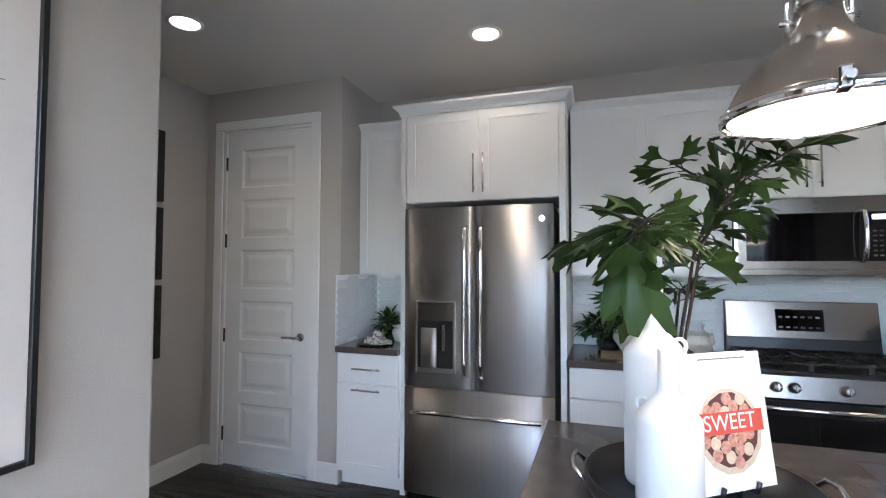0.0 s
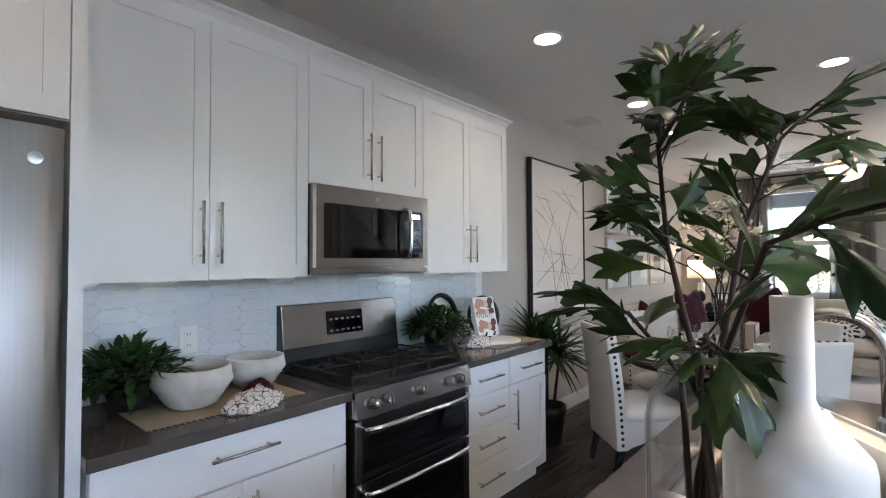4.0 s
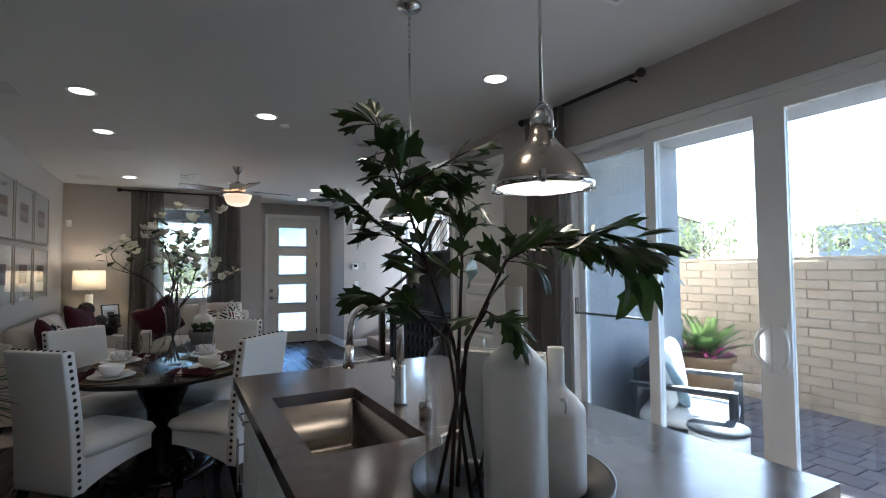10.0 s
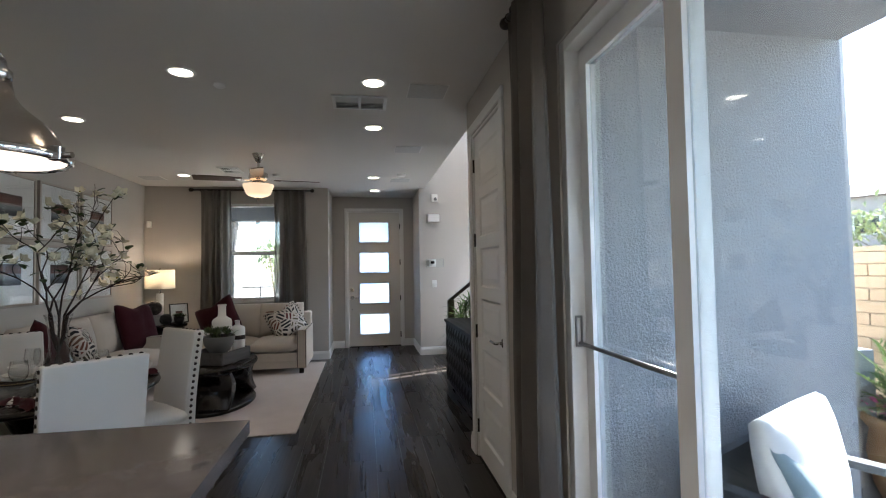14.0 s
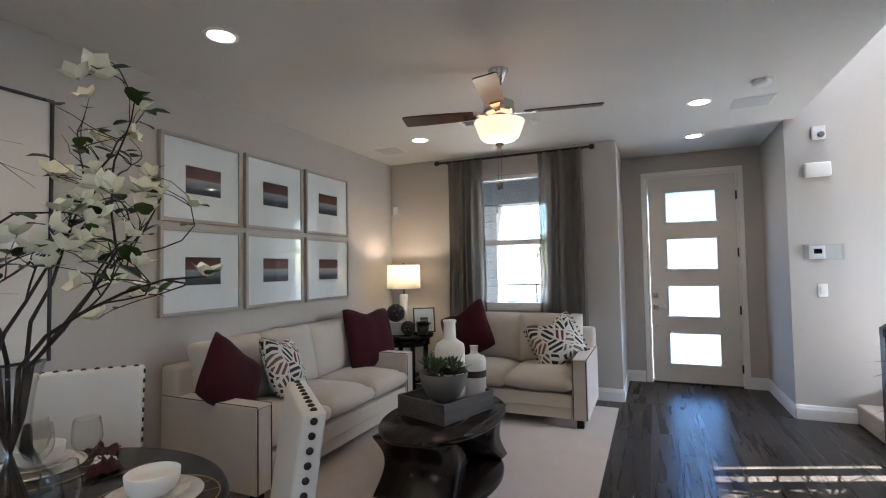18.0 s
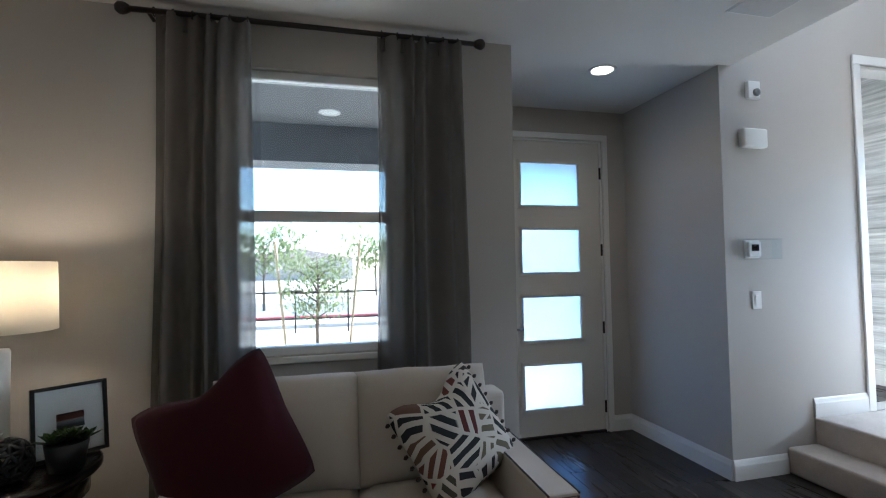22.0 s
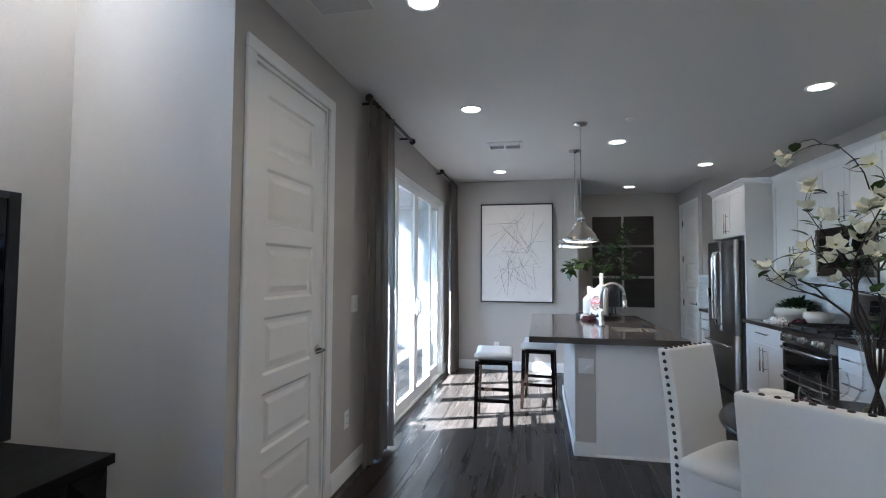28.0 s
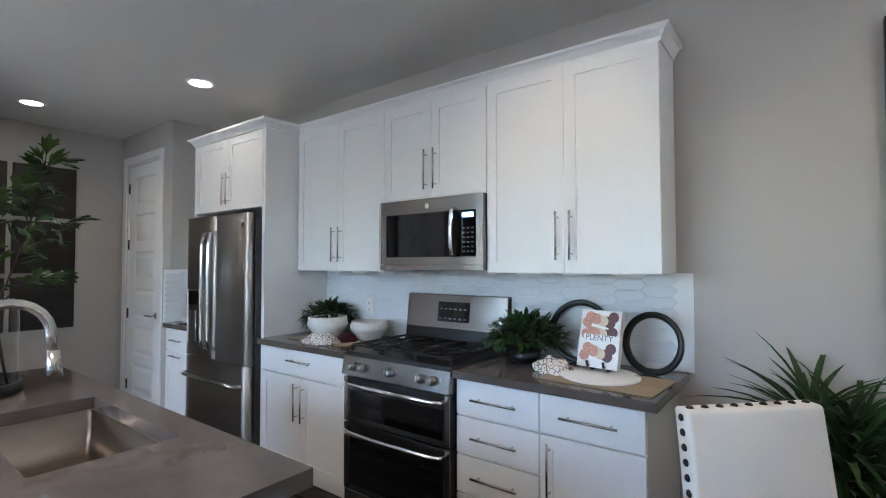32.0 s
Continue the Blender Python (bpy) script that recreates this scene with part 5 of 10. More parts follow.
def patterned_cloth():
    """Cream cotton with bold block-printed strokes."""
    m, nt, p = nodes_of("block_print_cotton")
    tc = nt.nodes.new("ShaderNodeTexCoord")
    vo = nt.nodes.new("ShaderNodeTexVoronoi")
    vo.inputs["Scale"].default_value = 9.0
    nt.links.new(tc.outputs["Object"], vo.inputs["Vector"])
    wv = nt.nodes.new("ShaderNodeTexWave")
    wv.wave_type = "BANDS"
    wv.bands_direction = "DIAGONAL"
    wv.inputs["Scale"].default_value = 9.0
    wv.inputs["Distortion"].default_value = 0.0
    sep = nt.nodes.new("ShaderNodeSeparateColor")
    nt.links.new(vo.outputs["Color"], sep.inputs[0])
    rot = nt.nodes.new("ShaderNodeVectorRotate")
    rot.rotation_type = "Y_AXIS"
    mu = nt.nodes.new("ShaderNodeMath")
    mu.operation = "MULTIPLY"
    mu.inputs[1].default_value = 6.28
    nt.links.new(sep.outputs[0], mu.inputs[0])
    nt.links.new(mu.outputs[0], rot.inputs["Angle"])
    nt.links.new(tc.outputs["Object"], rot.inputs["Vector"])
    nt.links.new(rot.outputs[0], wv.inputs["Vector"])
    edge = nt.nodes.new("ShaderNodeTexVoronoi")
    edge.feature = "DISTANCE_TO_EDGE"
    edge.inputs["Scale"].default_value = 9.0
    nt.links.new(tc.outputs["Object"], edge.inputs["Vector"])
    cr = ramp(nt, wv.outputs["Fac"], [(0.54, (0, 0, 0)), (0.58, (1, 1, 1))])
    er = ramp(nt, edge.outputs["Distance"], [(0.05, (1, 1, 1)), (0.07, (0, 0, 0))])
    ink = ramp(nt, sep.outputs[1], [(0.0, (0.012, 0.012, 0.016)), (0.55, (0.02, 0.025, 0.03)), (0.62, (0.17, 0.02, 0.02)), (0.75, (0.16, 0.14, 0.09)), (1.0, (0.012, 0.012, 0.016))])
    base = mixc(nt, cr, ink, (0.62, 0.58, 0.52))
    nt.links.new(mixc(nt, er, base, (0.62, 0.58, 0.52)), p.inputs["Base Color"])
    p.inputs["Roughness"].default_value = 0.9
    bump(nt, p, tex_noise(nt, 500, 2), 0.25, 0.001)
    return m


PRINT = patterned_cloth()


def throw_pillow(label, x, y, z, yaw, lean, spin, material, w=0.50, seed=0, chop=0.05, tassels=False):
    m = Matrix.Translation((x, y, z)) @ Matrix.Rotation(radians(yaw), 4, "Z") @ Matrix.Rotation(radians(lean), 4, "X") @ Matrix.Translation((0, 0, w / 2)) @ Matrix.Rotation(radians(spin), 4, "Y") @ Matrix.Translation((0, 0, -w / 2))
    t = thing("throw_pillow", label, "pillow", m, "throw pillows")
    part("cover", pillow_mesh(w, w, 0.19, seed, chop=chop), material, t, "", True)
    if tassels:
        for k in range(9):
            for sx in (-1, 1):
                part("tassel", lathe([(0, 0), (0.007, 0.002), (0.009, 0.012), (0.004, 0.02), (0, 0.021)], 6, m=Matrix.Translation((sx * (w / 2 - 0.004), 0, 0.05 + k * (w - 0.1) / 8)) @ Matrix.Rotation(radians(90 * sx), 4, "Y")), PIPING, t)
    return t


throw_pillow("burgundy velvet throw pillow standing on its point on the sofa", 6.36, 5.52, 0.47, 10, -20, 44, BURGUNDY, 0.50, 1, 0.03)
throw_pillow("cream throw pillow with bold black print", 6.90, 5.53, 0.47, 18, -24, 10, PRINT, 0.48, 2, 0.06, True)
throw_pillow("burgundy velvet throw pillow with a dented top", 8.04, 5.52, 0.46, -16, -18, 3, BURGUNDY, 0.60, 3, 0.05)
throw_pillow("burgundy velvet throw pillow on the loveseat", 8.58, 4.84, 0.48, -104, -20, -30, BURGUNDY, 0.57, 4, 0.06)
throw_pillow("cream printed throw pillow with black tassels", 8.58, 3.86, 0.48, -72, -24, -22, PRINT, 0.48, 5, 0.07, True)

# coffee table: oval top, waisted base, oval foot
ct = thing("coffee_table", "oval espresso coffee table with a waisted base", "coffee table", Matrix.Translation((6.93, 4.31, 0.012)) @ Matrix.Rotation(radians(-4), 4, "Z"))
oval = Matrix.Diagonal((1.0, 0.64, 1, 1))
part("tabletop", lathe([(0, 0.40), (0.55, 0.40), (0.565, 0.405), (0.575, 0.425), (0.565, 0.44), (0, 0.443)], 48, m=oval), ESPRESSO, ct, "", True)
prof = [(0.40 - 0.17 * math.sin(math.pi * k / 12) ** 1.2, 0.05 + 0.35 * k / 12) for k in range(13)]
for sx in (-1, 1):
    bm = bmesh.new()
    n = 14
    rows = []
    for k in range(n + 1):
        u = k / n
        x = sx * (0.43 - 0.15 * math.sin(math.pi * u) ** 1.1)
        wy = 0.25 - 0.02 * math.sin(math.pi * u)
        th = 0.055 + 0.05 * math.sin(math.pi * u)
        rows.append([bm.verts.new((x - th, -wy, 0.045 + 0.356 * u)), bm.verts.new((x + th, -wy, 0.045 + 0.356 * u)), bm.verts.new((x + th, wy, 0.045 + 0.356 * u)), bm.verts.new((x - th, wy, 0.045 + 0.356 * u))])
    for a, b in zip(rows, rows[1:]):
        for k in range(4):
            bm.faces.new((a[k], a[(k + 1) % 4], b[(k + 1) % 4], b[k]))
    bm.faces.new(rows[0])
    bm.faces.new(rows[-1])
    bmesh.ops.recalc_face_normals(bm, faces=bm.faces[:])
    part("pedestal", bm, ESPRESSO, ct, "curved pedestal side", True)
part("foot", lathe([(0, 0), (0.535, 0), (0.545, 0.008), (0.545, 0.035), (0.535, 0.044), (0, 0.045)], 48, m=oval), ESPRESSO, ct, "", True)

TX, TY, TZ = 6.955, 4.315, 0.456
GREYWOOD = plank_wood("grey_wood", (0.05, 0.045, 0.042), (0.11, 0.10, 0.095), 0.5, 0.1, 0)
tr = thing("serving_tray", "square dark grey wooden tray on the coffee table", "tray", Matrix.Translation((TX, TY, TZ)) @ Matrix.Rotation(radians(-19), 4, "Z"))
part("bottom", box(-0.24, 0.24, -0.20, 0.20, 0, 0.012), GREYWOOD, tr)
for a, b, c, d in ((-0.25, 0.25, -0.21, -0.195), (-0.25, 0.25, 0.195, 0.21), (-0.25, -0.235, -0.195, 0.195), (0.235, 0.25, -0.195, 0.195)):
    part("side", box(a, b, c, d, 0, 0.128, 0.003), GREYWOOD, tr)
PAPERW = surface("book_pages", (0.72, 0.69, 0.62), 0.8, var=0.08, grain=300, stretch=(0.05, 0.05, 8), relief=0.1)


def book(label, m, w, d, h, cover, group=""):
    """A closed book lying flat, spine at x=-w/2."""
    b = thing("book", label, "book", m, group)
    part("page_block", box(-w / 2 + 0.004, w / 2 - 0.005, -d / 2 + 0.005, d / 2 - 0.005, 0.003, h - 0.003), PAPERW, b)
    bm = box(-w / 2, w / 2, -d / 2, d / 2, 0, 0.003)
    box(-w / 2, w / 2, -d / 2, d / 2, h - 0.003, h, bm=bm)
    box(-w / 2 - 0.002, -w / 2 + 0.002, -d / 2, d / 2, 0, h, bm=bm)
    part("cover", bm, cover, b)
    return b


NAVY = surface("navy_cover", (0.012, 0.022, 0.03), 0.45, var=0.2, relief=0.05)
PALECOVER = surface("pale_cover", (0.55, 0.56, 0.56), 0.4, var=0.05, relief=0.05)
RM = Matrix.Rotation(radians(71), 4, "Z")
book("pale hardcover book in the tray", Matrix.Translation((TX - 0.07, TY - 0.035, TZ + 0.012)) @ RM, 0.20, 0.27, 0.045, PALECOVER, "books in the tray")
book("dark navy hardcover book on another book", Matrix.Translation((TX - 0.06, TY - 0.035, TZ + 0.0575)) @ RM @ Matrix.Rotation(0.06, 4, "Z"), 0.20, 0.26, 0.036, NAVY, "books in the tray")


def leaf_blade(length, width, n=4, fold=0.15, droop=0.3, lobes=0):
    """Rows of (x, y, z) for one leaf growing along +x."""
    out = []
    for k in range(n + 1):
        u = k / n
        w = width / 2 * math.sin(math.pi * min(1, 0.08 + 0.92 * u)) ** 0.75
        z = -droop * length * u * u
        out.append(((length * u, -w, z + fold * w), (length * u, 0, z), (length * u, w, z + fold * w)))
    return out


def add_leaf(bm, rows, m):
    prev = None
    for r in rows:
        cur = [bm.verts.new(m @ Vector(p)) for p in r]
        if prev:
            bm.faces.new((prev[0], cur[0], cur[1], prev[1]))
            bm.faces.new((prev[1], cur[1], cur[2], prev[2]))
        prev = cur


def foliage(name, dark, light, rough=0.4, trans=0.25):
    m, nt, p = nodes_of(name)
    g = nt.nodes.new("ShaderNodeNewGeometry")
    a = ramp(nt, g.outputs["Random Per Island"], [(0.0, dark), (1.0, light)])
    b = tex_noise(nt, 24, 4)
    c = mixc(nt, 0.35, a, ramp(nt, b, [(0.35, dark), (0.7, light)]))
    nt.links.new(c, p.inputs["Base Color"])
    p.inputs["Roughness"].default_value = rough
    p.inputs["Specular IOR Level"].default_value = 0.3
    bump(nt, p, tex_noise(nt, 60, 3), 0.3, 0.002)
    tl, mx = nt.nodes.new("ShaderNodeBsdfTranslucent"), nt.nodes.new("ShaderNodeMixShader")
    nt.links.new(c, tl.inputs["Color"])
    mx.inputs[0].default_value = trans
    nt.links.new(p.outputs[0], mx.inputs[1])
    nt.links.new(tl.outputs[0], mx.inputs[2])
    nt.links.new(mx.outputs[0], nt.nodes["Material Output"].inputs["Surface"])
    return m


LEAF = foliage("glossy_leaf", (0.010, 0.024, 0.007), (0.045, 0.080, 0.018), 0.33, 0.25)
SUCC = foliage("succulent_leaf", (0.05, 0.085, 0.04), (0.14, 0.18, 0.08), 0.5, 0.15)
GRASSY = foliage("strap_leaf", (0.020, 0.055, 0.014), (0.085, 0.150, 0.035), 0.35, 0.2)
FERN = foliage("fern_leaf", (0.012, 0.035, 0.010), (0.045, 0.095, 0.025), 0.45, 0.2)
SOIL = surface("soil", (0.035, 0.025, 0.018), 0.95, var=0.3, grain=120, relief=0.8, relief_scale=120)
GREYBOWL = surface("grey_bowl", (0.17, 0.165, 0.16), 0.6, var=0.08, grain=60, relief=0.15)


def rosettes(bm, places, rnd, size, leaves=18):
    for (x, y, z) in places:
        sc = size * rnd.uniform(0.7, 1.25)
        for k in range(leaves):
            a = k * 2.399
            el = 10 + 60 * k / leaves
            L = sc * (1.0 - 0.55 * k / leaves)
            m = Matrix.Translation((x, y, z)) @ Matrix.Rotation(a, 4, "Z") @ Matrix.Rotation(radians(-el), 4, "Y")
            add_leaf(bm, leaf_blade(L, L * 0.5, 3, 0.35, -0.15), m)


rnd = random.Random(11)
sb = thing("succulent_bowl", "grey bowl filled with succulents", "planter", Matrix.Translation((6.885, 4.30, TZ + 0.094)) @ Matrix.Diagonal((1.02, 0.98, 1.75, 1)))
part("bowl", lathe([(0, 0), (0.07, 0), (0.11, 0.02), (0.150, 0.06), (0.165, 0.105), (0.160, 0.107), (0.145, 0.065), (0.10, 0.03), (0, 0.025)], 40), GREYBOWL, sb, "matte grey bowl", True)
part("soil", lathe([(0, 0.085), (0.152, 0.08)], 30), SOIL, sb)
bm = bmesh.new()
rosettes(bm, [(0.11 * math.cos(k * 1.05) * (1 if k else 0), 0.11 * math.sin(k * 1.05) * (1 if k else 0), 0.10 + rnd.uniform(0, 0.03)) for k in range(7)] + [(0.06 * math.cos(k * 1.6), 0.06 * math.sin(k * 1.6), 0.125) for k in range(4)], rnd, 0.062)
for k in range(26):
    a, r = rnd.uniform(0, 6.28), rnd.uniform(0.05, 0.15)
    m = Matrix.Translation((r * math.cos(a), r * math.sin(a), 0.09)) @ Matrix.Rotation(a, 4, "Z") @ Matrix.Rotation(radians(-rnd.uniform(30, 75)), 4, "Y")
    add_leaf(bm, leaf_blade(rnd.uniform(0.06, 0.11), 0.014, 3, 0.2, 0.25), m)
part("rosette", bm, SUCC, sb, "grey-green succulents")


def bottle_vase(label, m, prof, band=None, group="vases"):
    v = thing("vase", label, "vase", m, group)
    part("body", lathe(prof, 40), CERAMIC, v, "", True)
    if band:
        part("band", lathe([(band[0] + 0.0006, band[1]), (band[0] + 0.0012, (band[1] + band[2]) / 2), (band[0] + 0.0006, band[2])], 40), PIPING, v, "dark painted band", True)
    return v


bottle_vase("tall white ceramic bottle vase", Matrix.Translation((7.012, 4.305, TZ + 0.0125)), [(0, 0), (0.096, 0), (0.102, 0.01), (0.102, 0.40), (0.094, 0.43), (0.060, 0.452), (0.042, 0.468), (0.040, 0.57), (0.047, 0.583), (0.045, 0.592), (0.034, 0.586), (0.032, 0.46), (0, 0.45)], (0.102, 0.24, 0.285))
bottle_vase("white ceramic bottle vase with a dark band", Matrix.Translation((7.135, 4.175, TZ + 0.0125)), [(0, 0), (0.076, 0), (0.081, 0.01), (0.081, 0.305), (0.073, 0.33), (0.036, 0.343), (0.026, 0.356), (0.026, 0.395), (0.031, 0.403), (0.022, 0.401), (0.019, 0.35), (0, 0.345)], (0.081, 0.195, 0.24))

# side table, lamp and decor in the corner
stb = thing("side_table", "round espresso side table in the corner", "side table", Matrix.Translation((8.77, 5.58, 0.0)) @ Matrix.Diagonal((1, 1, 1.1462, 1)))
part("tabletop", lathe([(0, 0.57), (0.30, 0.57), (0.31, 0.58), (0.31, 0.595), (0.30, 0.602), (0, 0.602)], 40), ESPRESSO, stb, "", True)
for k in range(4):
    a = radians(45 + 90 * k)
    part("leg", box(-0.022, 0.022, -0.022, 0.022, 0.0, 0.57, 0.003, m=Matrix.Translation((0.23 * math.cos(a), 0.23 * math.sin(a), 0)) @ Matrix.Rotation(a, 4, "Z")), ESPRESSO, stb)
part("apron", lathe([(0.26, 0.50), (0.27, 0.50), (0.27, 0.57), (0.26, 0.57)], 36), ESPRESSO, stb, "", True)
part("shelf", lathe([(0, 0.16), (0.25, 0.16), (0.25, 0.18), (0, 0.18)], 36), ESPRESSO, stb)
LX, LYY = 8.885, 5.665
tl = thing("table_lamp", "white column table lamp with a lit drum shade", "lamp", Matrix.Translation((LX, LYY, 0.6905)))
part("base", box(-0.065, 0.065, -0.065, 0.065, 0, 0.015, 0.003), CERAMIC, tl)
part("column", lathe([(0, 0.015), (0.046, 0.015), (0.048, 0.03), (0.048, 0.42), (0.044, 0.43), (0, 0.43)], 28), MATTECER, tl, "white ribbed column", True)
part("neck", cyl(0.012, 0.43, 0.54, 12), NICKEL, tl)
_m, _nt, _p = nodes_of("lamp_shade_linen")
_p.inputs["Base Color"].default_value = (0.82, 0.78, 0.70, 1)
_p.inputs["Roughness"].default_value = 0.9
_tl, _mx = _nt.nodes.new("ShaderNodeBsdfTranslucent"), _nt.nodes.new("ShaderNodeMixShader")
_tl.inputs["Color"].default_value = (0.9, 0.84, 0.74, 1)
_mx.inputs[0].default_value = 0.55
_nt.links.new(_p.outputs[0], _mx.inputs[1])
_nt.links.new(_tl.outputs[0], _mx.inputs[2])
_nt.links.new(_mx.outputs[0], _nt.nodes["Material Output"].inputs["Surface"])
SHADE = _m
part("shade", lathe([(0.195, 0.50), (0.188, 0.77), (0.186, 0.77), (0.193, 0.50), (0.195, 0.50)], 48), SHADE, tl, "white linen drum shade", True)
part("finial", lathe([(0, 0.772), (0.008, 0.775), (0.010, 0.785), (0, 0.798)], 12), BRONZE, tl, "", True)
part("bulb", lathe([(0, 0.53), (0.012, 0.54), (0.03, 0.58), (0.03, 0.61), (0.012, 0.65), (0, 0.65)], 16), glowing("lamp_bulb", (1.0, 0.78, 0.5), 0.3), tl, "glowing bulb", True)
la = bpy.data.lights.new("table_lamp_glow", "POINT")
la.energy, la.color, la.shadow_soft_size = 0.60, (1.0, 0.78, 0.55), 0.04
new("table_lamp_glow", la).location = (LX, LYY, 0.6905 + 0.69)


def lattice_ball(label, x, y, z, r):
    b = thing("decor_sphere", label, "ornament", Matrix.Translation((x, y, z)), "lattice balls")
    bm = bmesh.new()
    bmesh.ops.create_icosphere(bm, subdivisions=2, radius=r)
    faces = [[v.co.copy() for v in f.verts] for f in bm.faces]
    edges = [(e.verts[0].co.copy(), e.verts[1].co.copy()) for e in bm.edges]
    bm.free()
    bm = bmesh.new()
    for a, c in edges:
        tube([a, (a + c) / 2 * 1.02, c], r * 0.10, 5, bm)
    part("lattice", bm, BLACK, b, "black knotted lattice", True)


lattice_ball("black lattice ball on the side table", 8.66, 5.50, 0.691 + 0.076, 0.073)
lattice_ball("larger black lattice ball stacked on books", 8.70, 5.67, 0.691 + 0.232, 0.095)
book("white paperback lying on the side table", Matrix.Translation((8.70, 5.67, 0.6905)) @ Matrix.Rotation(0.3, 4, "Z"), 0.17, 0.22, 0.05, PALECOVER, "books on the side table")
book("white book on another book", Matrix.Translation((8.70, 5.67, 0.741)) @ Matrix.Rotation(0.2, 4, "Z"), 0.16, 0.21, 0.085, PALECOVER, "books on the side table")


def picture(name, label, m, w, h, bar, depth, frame_mat, mat_w=None, art=None, art_size=None, glazed=True, mat_mat=None):
    """A framed picture in the xz plane, back at y=0, looking to -y, lower left corner at the origin."""
    p = thing(name, label, "picture", m, "framed pictures")
    for a, b, c, d in ((0, bar, 0, h), (w - bar, w, 0, h), (bar, w - bar, 0, bar), (bar, w - bar, h - bar, h)):
        part("frame_bar", box(a, b, -depth, -0.001, c, d, 0.002, 1), frame_mat, p)
    part("mat", box(bar, w - bar, -depth + 0.012, -0.002, bar, h - bar), mat_mat or MATBOARD, p, "white mat")
    if art:
        aw, ah = art_size
        part("print", box(w / 2 - aw / 2, w / 2 + aw / 2, -depth + 0.0095, -depth + 0.0115, h / 2 - ah / 2, h / 2 + ah / 2), art, p, "abstract landscape print")
    if glazed:
        g = part("glass", box(bar, w - bar, -depth + 0.004, -depth + 0.0055, bar, h - bar), PANE, p, "picture glass")
        g.visible_shadow = False
    return p


def strata(name, stops, scale=1.0, warp=0.08, axis=2, span=0.2, seed=0.0):
    """Painted horizontal bands with ragged brush edges over a height of span."""
    m, nt, p = nodes_of(name)
    tc = nt.nodes.new("ShaderNodeTexCoord")
    sep = nt.nodes.new("ShaderNodeSeparateXYZ")
    nt.links.new(tc.outputs["Generated"], sep.inputs[0])
    n1 = tex_noise(nt, 6.0, 5, 0.6, (1.2, 1, 9), "Generated", 0.4)
    n2 = tex_noise(nt, 22.0, 4, 0.6, (0.7, 1, 8), "Generated", 0.3)
    ad = nt.nodes.new("ShaderNodeMath")
    ad.operation = "MULTIPLY_ADD"
    ad.inputs[1].default_value = warp * 2
    sb_ = nt.nodes.new("ShaderNodeMath")
    sb_.operation = "SUBTRACT"
    sb_.inputs[1].default_value = 0.5
    nt.links.new(n1, sb_.inputs[0])
    nt.links.new(sb_.outputs[0], ad.inputs[0])
    nt.links.new(sep.outputs[2], ad.inputs[2])
    c = ramp(nt, ad.outputs[0], stops)
    c = mixc(nt, 0.35, c, ramp(nt, n2, [(0.3, (0.25, 0.25, 0.25)), (0.7, (1, 1, 1))]), "MULTIPLY")
    nt.links.new(c, p.inputs["Base Color"])
    p.inputs["Roughness"].default_value = 0.6
    return m


STRATA = strata("abstract_strata", [(0.0, (0.03, 0.035, 0.045)), (0.2, (0.06, 0.07, 0.085)), (0.32, (0.20, 0.22, 0.25)), (0.46, (0.30, 0.31, 0.32)), (0.52, (0.40, 0.35, 0.32)), (0.58, (0.16, 0.05, 0.03)), (0.8, (0.12, 0.035, 0.022)), (1.0, (0.05, 0.02, 0.015))])
for cx in (6.133, 6.872, 7.611):
    for cz in (1.118, 1.772):
        picture("framed_print", "taupe framed striped landscape print with a wide white mat", Matrix.Translation((cx, NY - 0.001, cz)), 0.692, 0.615, 0.026, 0.035, FRAMETAUPE, None, STRATA, (0.30, 0.20))
_f = picture("framed_print", "small black framed sketch on the side table", Matrix.Translation((8.80, 5.50, 0.6915)) @ Matrix.Rotation(radians(-52), 4, "Z") @ Matrix.Rotation(radians(-9), 4, "X"), 0.25, 0.28, 0.014, 0.02, BLACK, None, STRATA, (0.09, 0.06))
sp = thing("potted_succulent", "small succulent in a black pot on the side table", "plant", Matrix.Translation((8.75, 5.36, 0.6904)))
part("pot", lathe([(0, 0), (0.055, 0), (0.07, 0.10), (0.066, 0.10), (0.06, 0.085), (0, 0.085)], 24), BLACK, sp, "black pot", True)
bm = bmesh.new()
rosettes(bm, [(0, 0, 0.10), (0.05, 0.03, 0.10), (-0.05, 0.02, 0.105), (0.01, -0.055, 0.10), (-0.03, -0.03, 0.12)], random.Random(4), 0.085, 16)
part("leaves", bm, LEAF, sp, "green rosettes")

# the line painting on the range wall and its twin on the west wall
CANVAS = surface("pink_white_canvas", (0.70, 0.655, 0.62), 0.8, var=0.03, grain=300, relief=0.35, relief_scale=500, depth=0.001)
INK = surface("brown_ink", (0.07, 0.045, 0.035), 0.7, var=0.2, relief=0.0)


